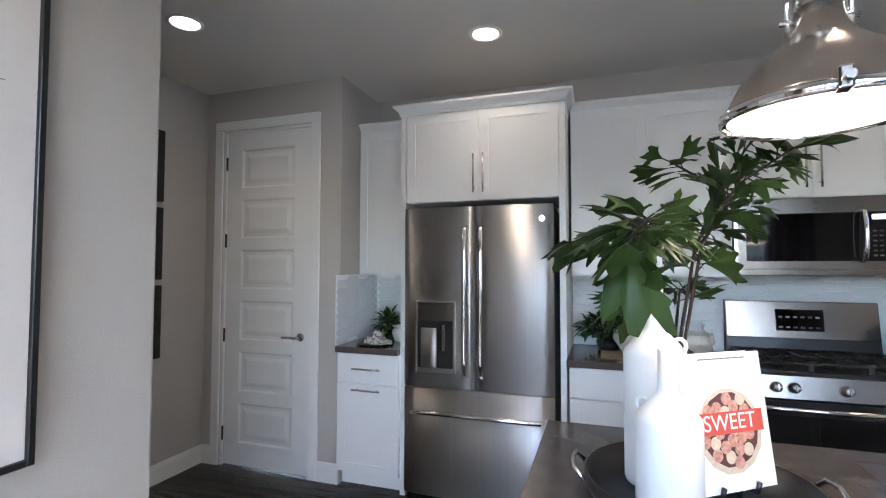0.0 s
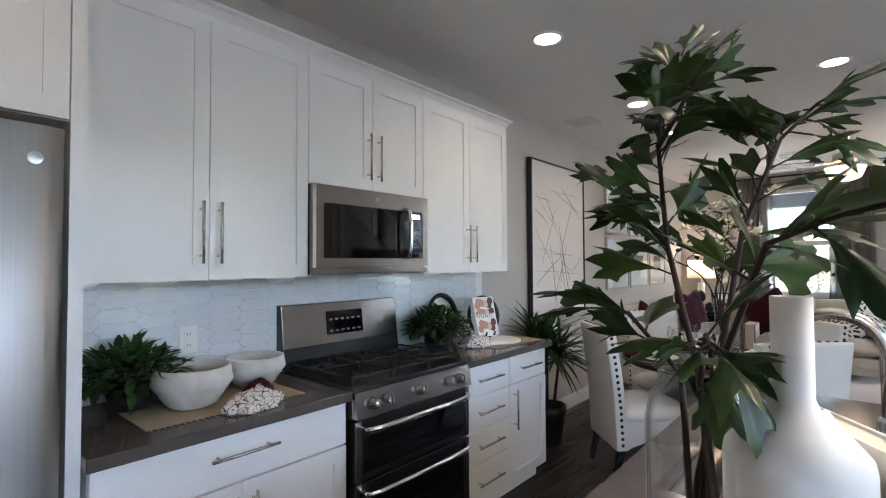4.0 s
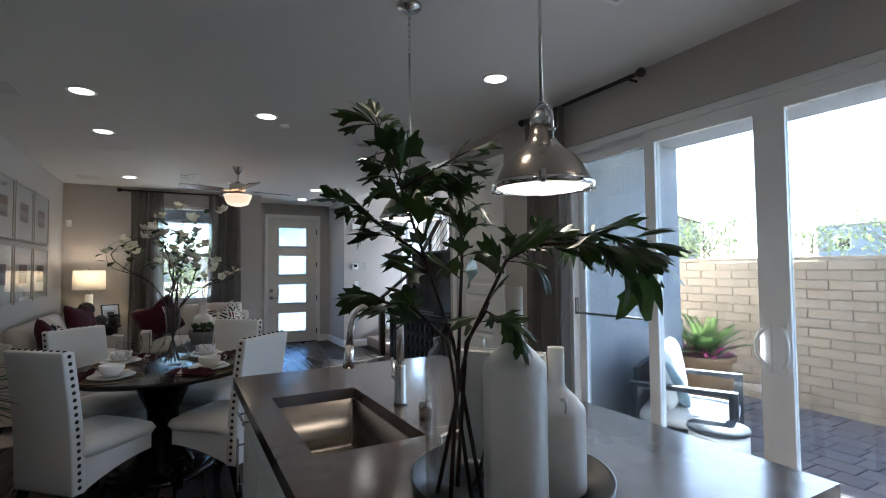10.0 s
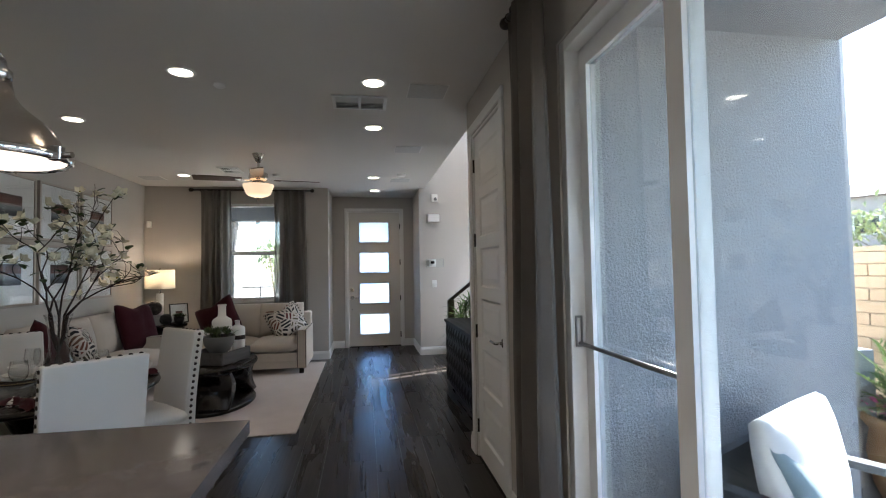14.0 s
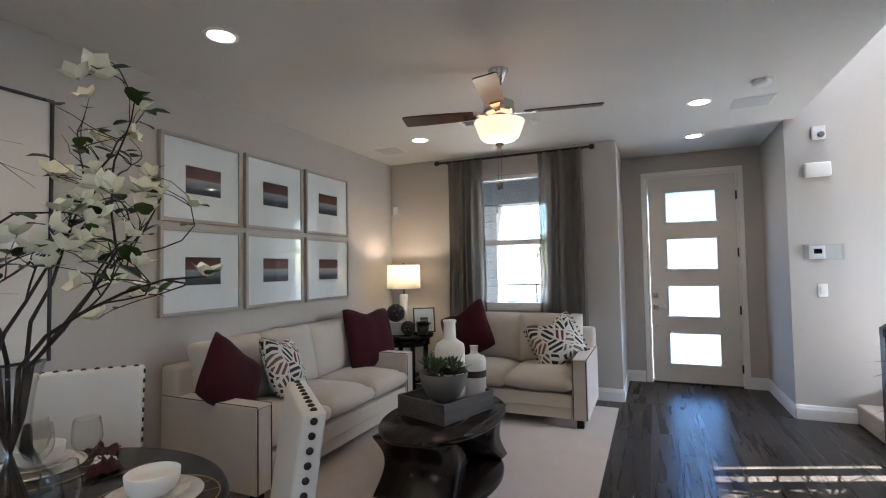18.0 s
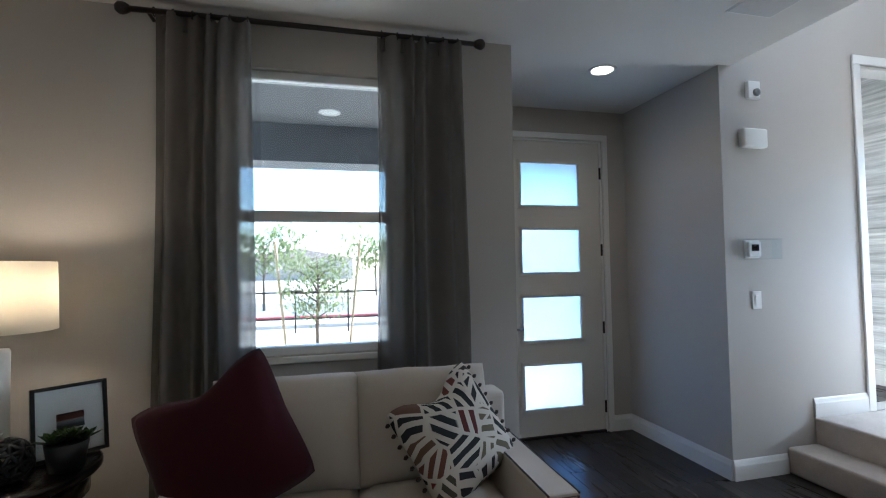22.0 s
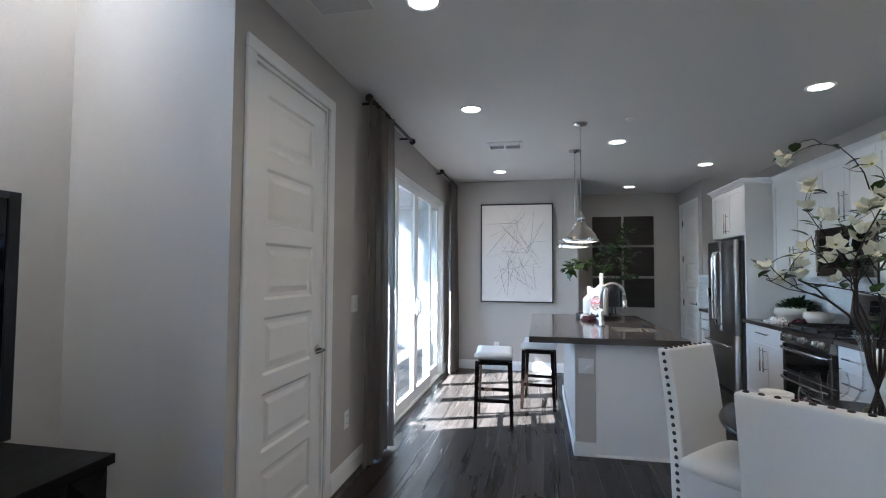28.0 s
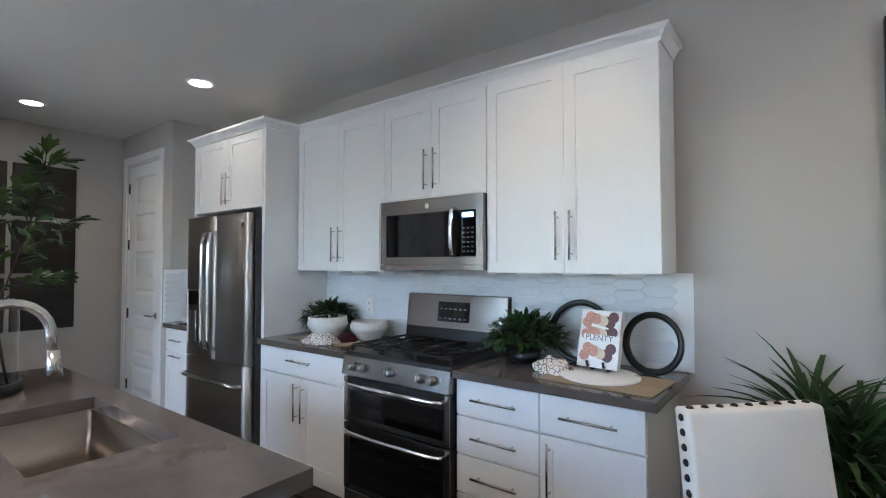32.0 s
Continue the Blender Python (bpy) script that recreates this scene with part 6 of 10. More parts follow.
def line_painting(label, m, w, h, seed, n=34):
    p = thing("line_painting", label, "picture", m, "line paintings")
    for a, b, c, d in ((0, 0.016, 0, h), (w - 0.016, w, 0, h), (0.016, w - 0.016, 0, 0.016), (0.016, w - 0.016, h - 0.016, h)):
        part("frame_bar", box(a, b, -0.05, -0.001, c, d, 0.002, 1), BLACK, p, "thin black frame")
    part("canvas", box(0.016, w - 0.016, -0.038, -0.002, 0.016, h - 0.016), CANVAS, p, "pale canvas")
    r = random.Random(seed)
    for k in range(n):
        cx = w * r.gauss(0.52, 0.15)
        cz = h * r.choice((r.gauss(0.66, 0.08), r.gauss(0.30, 0.06), r.uniform(0.2, 0.85)))
        a = r.choice((r.gauss(70, 12), r.gauss(110, 14), r.gauss(-30, 14), r.gauss(15, 16)))
        L = r.uniform(0.12, 0.36) * min(w, h) * 1.1
        p0 = [cx - L * math.cos(radians(a)), cz - L * math.sin(radians(a))]
        p1 = [cx + L * math.cos(radians(a)), cz + L * math.sin(radians(a))]
        for q in (p0, p1):
            q[0] = min(max(q[0], 0.08), w - 0.08)
            q[1] = min(max(q[1], 0.08), h - 0.08)
        mid = ((p0[0] + p1[0]) / 2 + r.gauss(0, 0.006), (p0[1] + p1[1]) / 2 + r.gauss(0, 0.006))
        rr = r.uniform(0.0014, 0.0028)
        bm = bmesh.new()
        tube([(p0[0], -0.0385, p0[1]), (mid[0], -0.0385, mid[1]), (p1[0], -0.0385, p1[1])], [rr * 0.6, rr, rr * 0.5], 4, bm)
        part("painted_line", bm, INK, p, "thin dark painted line")
    return p


line_painting("large black-framed painting of crossing thin lines", Matrix.Translation((4.425, NY - 0.001, 0.955)), 1.075, 1.42, 5, 22)
line_painting("black-framed painting of scattered thin dark lines", Matrix.Translation((0.001, 2.395, 0.972)) @ Matrix.Rotation(radians(90), 4, "Z"), 1.03, 1.42, 9, 44)
DARKPANEL = plank_wood("dark_carved_panel", (0.012, 0.010, 0.009), (0.035, 0.03, 0.027), 0.6, 0.4, 0, 0.6)
for zz in (1.05, 1.57, 2.09):
    for yy in (4.12, 4.63):
        dp_ = thing("wall_panel_art", "square dark carved wood wall panel", "wall art", Matrix.Translation((-1.519, yy, zz - 0.22)), "dark wall panels")
        part("panel", box(0, 0.035, 0, 0.47, 0, 0.48, 0.004), DARKPANEL, dp_)
        for q in range(6):
            part("rib", box(0.035, 0.041, 0.02, 0.45, 0.03 + 0.075 * q, 0.075 + 0.075 * q, 0.002, 1), DARKPANEL, dp_)

# ---- dining ----
DCX, DCY = 4.635, 4.655
dt = thing("dining_table", "round espresso pedestal dining table", "table", Matrix.Translation((DCX, DCY, 0)))
part("tabletop", lathe([(0, 0.715), (0.59, 0.715), (0.605, 0.722), (0.61, 0.735), (0.605, 0.747), (0.595, 0.75), (0, 0.75)], 64), ESPRESSO, dt, "", True)
part("pedestal", lathe([(0.21, 0.04), (0.20, 0.07), (0.12, 0.20), (0.095, 0.32), (0.105, 0.45), (0.17, 0.60), (0.28, 0.695), (0.30, 0.714)], 32), ESPRESSO, dt, "flared pedestal", True)
part("foot", lathe([(0, 0), (0.33, 0), (0.34, 0.01), (0.33, 0.03), (0.22, 0.045), (0, 0.045)], 40), ESPRESSO, dt, "", True)

def nail_mesh():
    bm = lathe([(0.0115, 0.0), (0.010, 0.004), (0.006, 0.0068), (0, 0.0078)], 10)
    me = bpy.data.meshes.new("nailhead")
    bm.to_mesh(me)
    bm.free()
    me.shade_smooth()
    me.materials.append(BRONZE)
    return me


NAIL = nail_mesh()


def dining_chair(m):
    """A fully upholstered side chair that faces -y."""
    c = thing("dining_chair", "ivory upholstered dining chair with dark nailheads", "chair", m, "chairs round the table")
    w, seat, top = 0.45, 0.475, 1.005
    # back: a raked slab whose rear bows
    bm = bmesh.new()
    n = 16
    rows = []
    for k in range(n + 1):
        u = k / n
        z = 0.20 + (top - 0.20) * u
        rake = 0.225 + 0.015 * u + 0.075 * max(0.0, u - 0.3) ** 1.5 - 0.02 * (1 - u)
        t = 0.085 - 0.015 * u
        rows.append((z, rake, t))
    prev = None
    for z, y, t in rows:
        cur = [bm.verts.new(p) for p in ((-w / 2, y - t / 2, z), (w / 2, y - t / 2, z), (w / 2, y + t / 2, z), (-w / 2, y + t / 2, z))]
        if prev:
            for k in range(4):
                bm.faces.new((prev[k], prev[(k + 1) % 4], cur[(k + 1) % 4], cur[k]))
        else:
            bm.faces.new(list(reversed(cur)))
        prev = cur
    bm.faces.new(prev)
    bmesh.ops.recalc_face_normals(bm, faces=bm.faces[:])
    sharp = [e for e in bm.edges if e.is_manifold and e.calc_face_angle(0) > 0.6]
    bmesh.ops.bevel(bm, geom=sharp, offset=0.012, segments=3, profile=0.5, affect="EDGES")
    back = part("backrest", bm, IVORY, c, "padded ivory back", True)
    for k in range(19):
        u = 0.05 + 0.92 * k / 18
        z = 0.20 + (top - 0.20) * u
        y = 0.225 + 0.015 * u + 0.075 * max(0.0, u - 0.3) ** 1.5 - 0.02 * (1 - u)
        for sx in (-1, 1):
            share("nailhead", NAIL, back, Matrix.Translation((sx * w / 2, y, z)) @ Matrix.Rotation(radians(90 * sx), 4, "Y"))
    yt = rows[-1][1]
    for k in range(9):
        share("nailhead", NAIL, back, Matrix.Translation((-w / 2 + 0.03 + (w - 0.06) * k / 8, yt, top)))
    # seat: crowned top and arched skirt
    part("seat", cushion(w, 0.46, 0.13, 0.018, seed=2, m=Matrix.Translation((0, -0.045, seat - 0.115))), IVORY, c, "padded ivory seat", True)
    bm = bmesh.new()
    pts = [(-0.265, 0.40), (0.19, 0.40)] + [(0.19 - 0.455 * k / 10, 0.20 + 0.095 * math.sin(math.pi * (0.5 * k / 10)) ** 0.8) for k in range(11)]
    mm = Matrix(((0, 0, 1, 0), (1, 0, 0, 0), (0, 1, 0, 0), (0, 0, 0, 1)))
    part("skirt", prism([(a, b) for a, b in pts], -w / 2 + 0.004, w / 2 - 0.004, m=mm), IVORY, c, "arched ivory skirt")
    for sx in (-1, 1):
        for y, dy in ((-0.225, 0.0), (0.20, 0.05)):
            leg = bmesh.new()
            r = []
            for z, s, o in ((0.0, 0.014, dy), (0.30 if y < 0 else 0.22, 0.021, 0)):
                r.append([leg.verts.new((sx * (w / 2 - 0.03) + a * s, y + o + b * s, z)) for a, b in ((-1, -1), (1, -1), (1, 1), (-1, 1))])
            for k in range(4):
                leg.faces.new((r[0][k], r[0][(k + 1) % 4], r[1][(k + 1) % 4], r[1][k]))
            leg.faces.new(r[0])
            leg.faces.new(r[1])
            bmesh.ops.recalc_face_normals(leg, faces=leg.faces[:])
            part("leg", leg, ESPRESSO, c, "dark tapered leg")
    return c


FIRST_CHAIR = None
for (bx, by) in ((4.035, 5.24), (4.035, 4.065), (5.235, 4.10), (5.235, 5.26)):
    d = Vector((DCX - bx, DCY - by, 0)).normalized()
    yaw = math.atan2(d.x, -d.y)
    pos = Vector((bx, by, 0)) + d * 0.265
    m = Matrix.Translation(pos) @ Matrix.Rotation(yaw, 4, "Z")
    if FIRST_CHAIR is None:
        FIRST_CHAIR = dining_chair(m)
    else:
        copy_thing(FIRST_CHAIR, m)

# place settings
WOVEN = surface("woven_placemat", (0.05, 0.038, 0.028), 0.8, var=0.3, grain=90, relief=0.6, relief_scale=160)
GOLD = surface("gold_thread", (0.42, 0.31, 0.13), 0.5, 0.5, var=0.15, relief=0.2)
FLORAL = surface("floral_plate", (0.66, 0.61, 0.55), 0.3, var=0.28, grain=34, big=20, relief=0.0)
_m, _nt, _p = nodes_of("printed_napkin")
_tc, _vo = _nt.nodes.new("ShaderNodeTexCoord"), _nt.nodes.new("ShaderNodeTexVoronoi")
_vo.feature = "DISTANCE_TO_EDGE"
_vo.inputs["Scale"].default_value = 34.0
_nt.links.new(_tc.outputs["Object"], _vo.inputs["Vector"])
_dots = _nt.nodes.new("ShaderNodeTexVoronoi")
_dots.inputs["Scale"].default_value = 34.0
_nt.links.new(_tc.outputs["Object"], _dots.inputs["Vector"])
_ln = ramp(_nt, _vo.outputs["Distance"], [(0.03, (0.09, 0.05, 0.05)), (0.06, (0.66, 0.62, 0.57))])
_dt = ramp(_nt, _dots.outputs["Distance"], [(0.14, (0.20, 0.10, 0.10)), (0.18, (1, 1, 1))])
_nt.links.new(mixc(_nt, 1.0, _ln, _dt, "MULTIPLY"), _p.inputs["Base Color"])
_p.inputs["Roughness"].default_value = 0.9
bump(_nt, _p, tex_noise(_nt, 400, 2), 0.3, 0.001)
PATNAP = _m
WINE = pane_material("wine_glass", (0.985, 0.99, 0.99), 0.075)


def napkin_mesh(seed, w, d, h):
    bm = bmesh.new()
    n = 14
    g = {}
    for i in range(n + 1):
        for j in range(n + 1):
            u, v = i / n * 2 - 1, j / n * 2 - 1
            pinch = 0.30 + 0.70 * abs(u) ** 0.8
            f = noise.noise(Vector((u * 2.2 + seed, v * 3.5, seed)))
            z = h * (0.35 + 0.5 * math.cos(v * 4 + seed) ** 2 + 0.5 * f) * (1 - 0.7 * abs(u) ** 3) * (1 - 0.8 * abs(v) ** 4) + 0.004
            g[i, j] = bm.verts.new((u * w / 2 + 0.012 * f, v * d / 2 * pinch + 0.012 * noise.noise(Vector((u * 3, seed, v * 3))), max(0.0015, z)))
    for i in range(n):
        for j in range(n):
            bm.faces.new((g[i, j], g[i + 1, j], g[i + 1, j + 1], g[i, j + 1]))
    bmesh.ops.recalc_face_normals(bm, faces=bm.faces[:])
    bm.normal_update()
    low = {v: bm.verts.new(v.co - v.normal * 0.003) for v in g.values()}
    for fc in bm.faces[:]:
        bm.faces.new([low[v] for v in reversed(fc.verts)])
    return bm


def crumple_mesh(seed, w, d, h):
    """A bunched cloth: a low rounded heap with folds and creases."""
    bm = bmesh.new()
    nu, nv = 26, 9
    rows = []
    for j in range(nv + 1):
        ph = math.pi * 0.5 * j / nv
        row = []
        for i in range(nu):
            a = 2 * math.pi * i / nu
            dv = Vector((math.cos(a) * math.cos(ph), math.sin(a) * math.cos(ph), math.sin(ph)))
            f = noise.noise(dv * 2.3 + Vector((seed, 0, seed))) * 0.28 + abs(noise.noise(dv * 4.5 + Vector((0, seed, 0)))) * 0.30
            k_ = 0.86 + f
            row.append(bm.verts.new((dv.x * w / 2 * k_, dv.y * d / 2 * k_, dv.z * h * k_ + 0.0015)))
        rows.append(row)
    for ra, rb in zip(rows, rows[1:]):
        for i in range(nu):
            bm.faces.new((ra[i], ra[(i + 1) % nu], rb[(i + 1) % nu], rb[i]))
    bm.faces.new(rows[0][::-1])
    bmesh.ops.remove_doubles(bm, verts=bm.verts[:], dist=1e-5)
    bmesh.ops.recalc_face_normals(bm, faces=bm.faces[:])
    return bm


def setting(ang):
    m = Matrix.Translation((DCX, DCY, 0.7505)) @ Matrix.Rotation(radians(ang), 4, "Z") @ Matrix.Translation((0.405, 0, 0))
    pm = thing("placemat", "round dark woven placemat with gold lines", "placemat", m, "placemats")
    part("mat", lathe([(0, 0.0), (0.178, 0), (0.182, 0.002), (0.178, 0.004), (0, 0.004)], 40), WOVEN, pm, "", True)
    for k in range(14):
        a = 2 * math.pi * k / 14
        part("gold_line", tube([(0.10 * math.cos(a), 0.10 * math.sin(a), 0.0045), (0.176 * math.cos(a + 0.12), 0.176 * math.sin(a + 0.12), 0.0045)], 0.0011, 4), GOLD, pm)
    part("gold_rim", tube([(0.178 * math.cos(k * math.pi / 20), 0.178 * math.sin(k * math.pi / 20), 0.004) for k in range(40)], 0.002, 5, closed=True), GOLD, pm)
    plate = [(0, 0.0), (0.08, 0.0), (0.085, 0.003), (0.125, 0.012), (0.135, 0.016), (0.133, 0.019), (0.12, 0.016), (0.083, 0.007), (0, 0.006)]
    p1 = thing("dinner_plate", "white ceramic dinner plate", "plate", m @ Matrix.Translation((0, 0, 0.0045)), "plates")
    part("plate", lathe(plate, 40), CERAMIC, p1, "", True)
    p2 = thing("salad_plate", "patterned cream salad plate", "plate", m @ Matrix.Translation((0, 0, 0.0195)) @ Matrix.Diagonal((0.76, 0.76, 1.1, 1)), "plates")
    part("plate", lathe(plate, 40), FLORAL, p2, "", True)
    b = thing("bowl", "white ceramic bowl on stacked plates", "bowl", m @ Matrix.Translation((0, 0, 0.029)), "bowls")
    part("bowl", lathe([(0, 0), (0.045, 0), (0.062, 0.012), (0.071, 0.035), (0.073, 0.060), (0.069, 0.062), (0.066, 0.036), (0.057, 0.016), (0, 0.010)], 36), CERAMIC, b, "", True)
    nk = thing("napkin", "burgundy cloth napkin with a printed wrap", "napkin", m @ Matrix.Translation((0.01, -0.185, 0.0005)) @ Matrix.Rotation(0.25, 4, "Z"), "napkins")
    part("cloth", napkin_mesh(ang * 0.1 + 1, 0.30, 0.12, 0.05), BURGUNDY, nk, "", True)
    part("wrap", crumple_mesh(ang * 0.1 + 7, 0.07, 0.085, 0.04), PATNAP, nk, "printed napkin wrap", True, Matrix.Translation((-0.06, 0, 0.0)))


GLASSPROF = [(0.0, 0.0), (0.036, 0.0), (0.036, 0.002), (0.008, 0.006), (0.0042, 0.014), (0.0042, 0.078), (0.012, 0.086), (0.036, 0.112), (0.044, 0.142), (0.041, 0.175), (0.036, 0.205), (0.0348, 0.205), (0.0398, 0.175), (0.0428, 0.142), (0.0345, 0.113), (0.010, 0.089), (0, 0.086)]
for ang in (45, 135, 225, 315):
    setting(ang + 0)
WG = thing("wine_glass", "clear stemmed wine glass", "glass", Matrix.Translation((DCX + 0.20, DCY + 0.12, 0.751)), "wine glasses")
part("glass", lathe(GLASSPROF, 28), WINE, WG, "", True)
for ang in (8, 40, 98, 130, 188, 220, 278):
    r = 0.27 + 0.03 * math.sin(ang)
    copy_thing(WG, Matrix.Translation((DCX + r * math.cos(radians(ang)), DCY + r * math.sin(radians(ang)), 0.751)))

# flowering branches in a glass vase
VX, VY, VZ = 4.685, 4.60, 0.7505
fv = thing("flower_vase", "clear glass carafe vase", "vase", Matrix.Translation((VX, VY, VZ)))
part("glass", lathe([(0, 0.0), (0.09, 0.0), (0.108, 0.018), (0.118, 0.05), (0.108, 0.095), (0.07, 0.145), (0.048, 0.20), (0.045, 0.28), (0.055, 0.37), (0.073, 0.43), (0.0705, 0.43), (0.052, 0.37), (0.042, 0.28), (0.045, 0.20), (0.067, 0.143), (0.104, 0.094), (0.114, 0.05), (0.104, 0.021), (0.087, 0.006), (0, 0.006)], 40), WINE, fv, "", True)
BARK = surface("branch_bark", (0.030, 0.018, 0.014), 0.8, var=0.3, grain=80, relief=0.4)
PETAL = surface("cream_petal", (0.78, 0.74, 0.58), 0.6, var=0.08, grain=40, relief=0.1)
PISTIL = surface("yellow_pistil", (0.35, 0.30, 0.06), 0.7, relief=0.2)
rnd = random.Random(21)
fb = thing("flower_branches", "tall dogwood branches with cream blossoms", "flowers", Matrix.Translation((VX, VY, VZ)))
leaves_bm, petals, pist = bmesh.new(), bmesh.new(), bmesh.new()


def blossom(m, s):
    for k in range(5):
        a = k * 1.2566
        add_leaf(petals, leaf_blade(s, s * 0.75, 3, 0.25, -0.22), m @ Matrix.Rotation(a, 4, "Z") @ Matrix.Rotation(radians(-28), 4, "Y"))
    lathe([(0, 0.0), (0.006, 0.002), (0.006, 0.008), (0, 0.012)], 6, pist, m)


def grow(p, d, L, r, depth, rnd):
    pts, n = [p.copy()], 5
    q, dd = p.copy(), d.copy()
    for k in range(n):
        dd = (dd + Vector((rnd.gauss(0, 0.22), rnd.gauss(0, 0.22), rnd.gauss(0.0, 0.14)))).normalized()
        out_ = math.hypot(q.x, q.y)
        if out_ > 0.27:
            dd = (dd - Vector((q.x, q.y, 0)) / out_ * 4.0 * (out_ - 0.27)).normalized()
        if q.z > 1.12:
            dd = (dd - Vector((0, 0, 3.5 * (q.z - 1.12)))).normalized()
        q = q + dd * (L / n)
        pts.append(q.copy())
    tube(pts, [r * (1 - 0.55 * k / n) for k in range(n + 1)], 5, stems)
    if depth:
        for k in range(3 if depth > 1 else 3):
            i = rnd.choice((2, 3, 4, 5))
            side = Vector((rnd.gauss(0, 1), rnd.gauss(0, 1), rnd.gauss(0.25, 0.5))).normalized()
            grow(pts[i], (dd * 0.75 + side * 0.65).normalized(), L * rnd.uniform(0.42, 0.62), r * 0.55, depth - 1, rnd)
    for k in range(1 + depth):
        i = rnd.choice((3, 4, 5))
        yaw, el = rnd.uniform(0, 6.28), rnd.uniform(-50, 25)
        s = rnd.uniform(0.04, 0.068)
        add_leaf(leaves_bm, leaf_blade(s, s * 0.75, 3, 0.2, 0.2), Matrix.Translation(pts[i]) @ Matrix.Rotation(yaw, 4, "Z") @ Matrix.Rotation(radians(el), 4, "Y") @ Matrix.Translation((0.012, 0, 0)))
    if rnd.random() < (0.8 if depth == 0 else 0.6):
        m = Matrix.Translation(pts[-1]) @ Matrix.Rotation(rnd.uniform(0, 6.28), 4, "Z") @ Matrix.Rotation(rnd.uniform(0, 1.2), 4, "X")
        blossom(m, rnd.uniform(0.042, 0.06))


for k in range(8):
    a = k * 2.399 + 0.4
    tilt_ = rnd.uniform(0.10, 0.75)
    stems = bmesh.new()
    foot_ = Vector((-0.05 * math.cos(a), -0.05 * math.sin(a), 0.02))
    neck_ = Vector((0.026 * math.cos(a), 0.026 * math.sin(a), 0.28))
    rim_ = Vector((0.045 * math.cos(a), 0.045 * math.sin(a), 0.42))
    tube([foot_, neck_, rim_], [0.005, 0.006, 0.006], 6, stems)
    grow(rim_, Vector((tilt_ * math.cos(a), tilt_ * math.sin(a), 1)).normalized(), rnd.uniform(0.42, 0.66), 0.0062, 2, rnd)
    part("branch", stems, BARK, fb, "dark brown branch", True)
part("leaves", leaves_bm, LEAF, fb, "small round green leaves")
part("blossoms", petals, PETAL, fb, "cream blossoms", True)
part("pistils", pist, PISTIL, fb)


def strap_plant(name, label, m, pot, stems_n, leaf_n, L, width, seed, stemh, mat_leaf, pot_mat, spread=1.0, tipr=0.11):
    r = random.Random(seed)
    p = thing(name, label, "plant", m)
    if pot:
        pr, ph = pot
        part("pot", lathe([(0, 0), (pr * 0.72, 0), (pr * 0.95, ph * 0.75), (pr, ph * 0.8), (pr, ph), (pr * 0.92, ph), (pr * 0.88, ph * 0.86), (0, ph * 0.86)], 32), pot_mat, p, "dark planter pot", True)
        part("soil", lathe([(0, ph * 0.88), (pr * 0.88, ph * 0.87)], 24), SOIL, p)
        base = ph * 0.86
    else:
        base = 0.0
    bm, tk = bmesh.new(), bmesh.new()
    for s in range(stems_n):
        a = s * 2.4
        h = stemh * (1.0 - 0.62 * s / stems_n if tipr > 0.12 else r.uniform(0.6, 1.0))
        off = 0.05 * (s > 0)
        tip = Vector((tipr * (s > 0) * math.cos(a), tipr * (s > 0) * math.sin(a) * (0.75 if tipr > 0.12 else 1.0), base + h))
        tube([(off * math.cos(a), off * math.sin(a), base), tip], [0.014, 0.010], 6, tk)
        for k in range(leaf_n):
            yaw = k * 2.399 + s
            el = 80 - 85 * (k / leaf_n) + r.gauss(0, 8)
            ll = L * r.uniform(0.7, 1.1)
            add_leaf(bm, leaf_blade(ll, width, 6, 0.5, r.uniform(0.35, 0.75) * spread), Matrix.Translation(tip - Vector((0, 0, 0.10 * h * (k / leaf_n)))) @ Matrix.Rotation(yaw, 4, "Z") @ Matrix.Rotation(radians(-el), 4, "Y"))
    part("stem", tk, BARK, p, "thin brown stems", True)
    part("leaves", bm, mat_leaf, p, "arching strap leaves")
    return p


strap_plant("floor_plant", "floor plant with dark arching leaves in a black pot", Matrix.Translation((4.25, 5.77, 0)), (0.15, 0.30), 4, 52, 0.37, 0.027, 5, 0.58, FERN, BLACK)
strap_plant("floor_plant", "floor plant with bright strap leaves in a dark pot", Matrix.Translation((7.745, 1.36, 0)), (0.14, 0.28), 7, 36, 0.27, 0.019, 8, 0.68, GRASSY, BLACK, 1.25, 0.19)

# ---- stairs ----
SX0 = 8.20
RUN, RISE = 0.247, 0.19
RAILY = 1.03


st = thing("staircase", "beige carpeted staircase with a landing", "stairs", Matrix(), "", "structure")
part("step", box(SX0 - 0.02, STX - 0.001, 1.15, 1.42, 0.0, 0.173, 0.02, 3), CARPET, st, "carpeted step", True)
part("landing", box(SX0 - 0.02, STX - 0.001, LY + 0.001, 1.175, 0.0, LAND, 0.02, 3), CARPET, st, "carpeted landing", True)
n = int((3.04 - LAND) / RISE)
for k in range(1, n + 1):
    x1 = SX0 - RUN * (k - 1)
    part("step", box(x1 - RUN - 0.03, x1, LY + 0.001, 0.979, max(0.0, LAND + RISE * (k - 1) - 0.2), LAND + RISE * k, 0.018, 3), CARPET, st, "carpeted step", True)
structure("floor_upper", box(4.14, SX0 - RUN * n, LY, 1.02, 2.75, LAND + RISE * n), CARPET, "carpeted upper floor", "floor")
baseboard("baseboard_stair", [(STX, LY), (SX0, LY)][::1]).location.z = LAND
baseboard("baseboard_landing_up", [(STX, 0.69), (STX, 1.175)]).location.z = LAND

# knee wall under the railing and its dark cap
SLOPE = 0.769


def cap_z(x):
    return 0.95 + (7.67 - x) * SLOPE


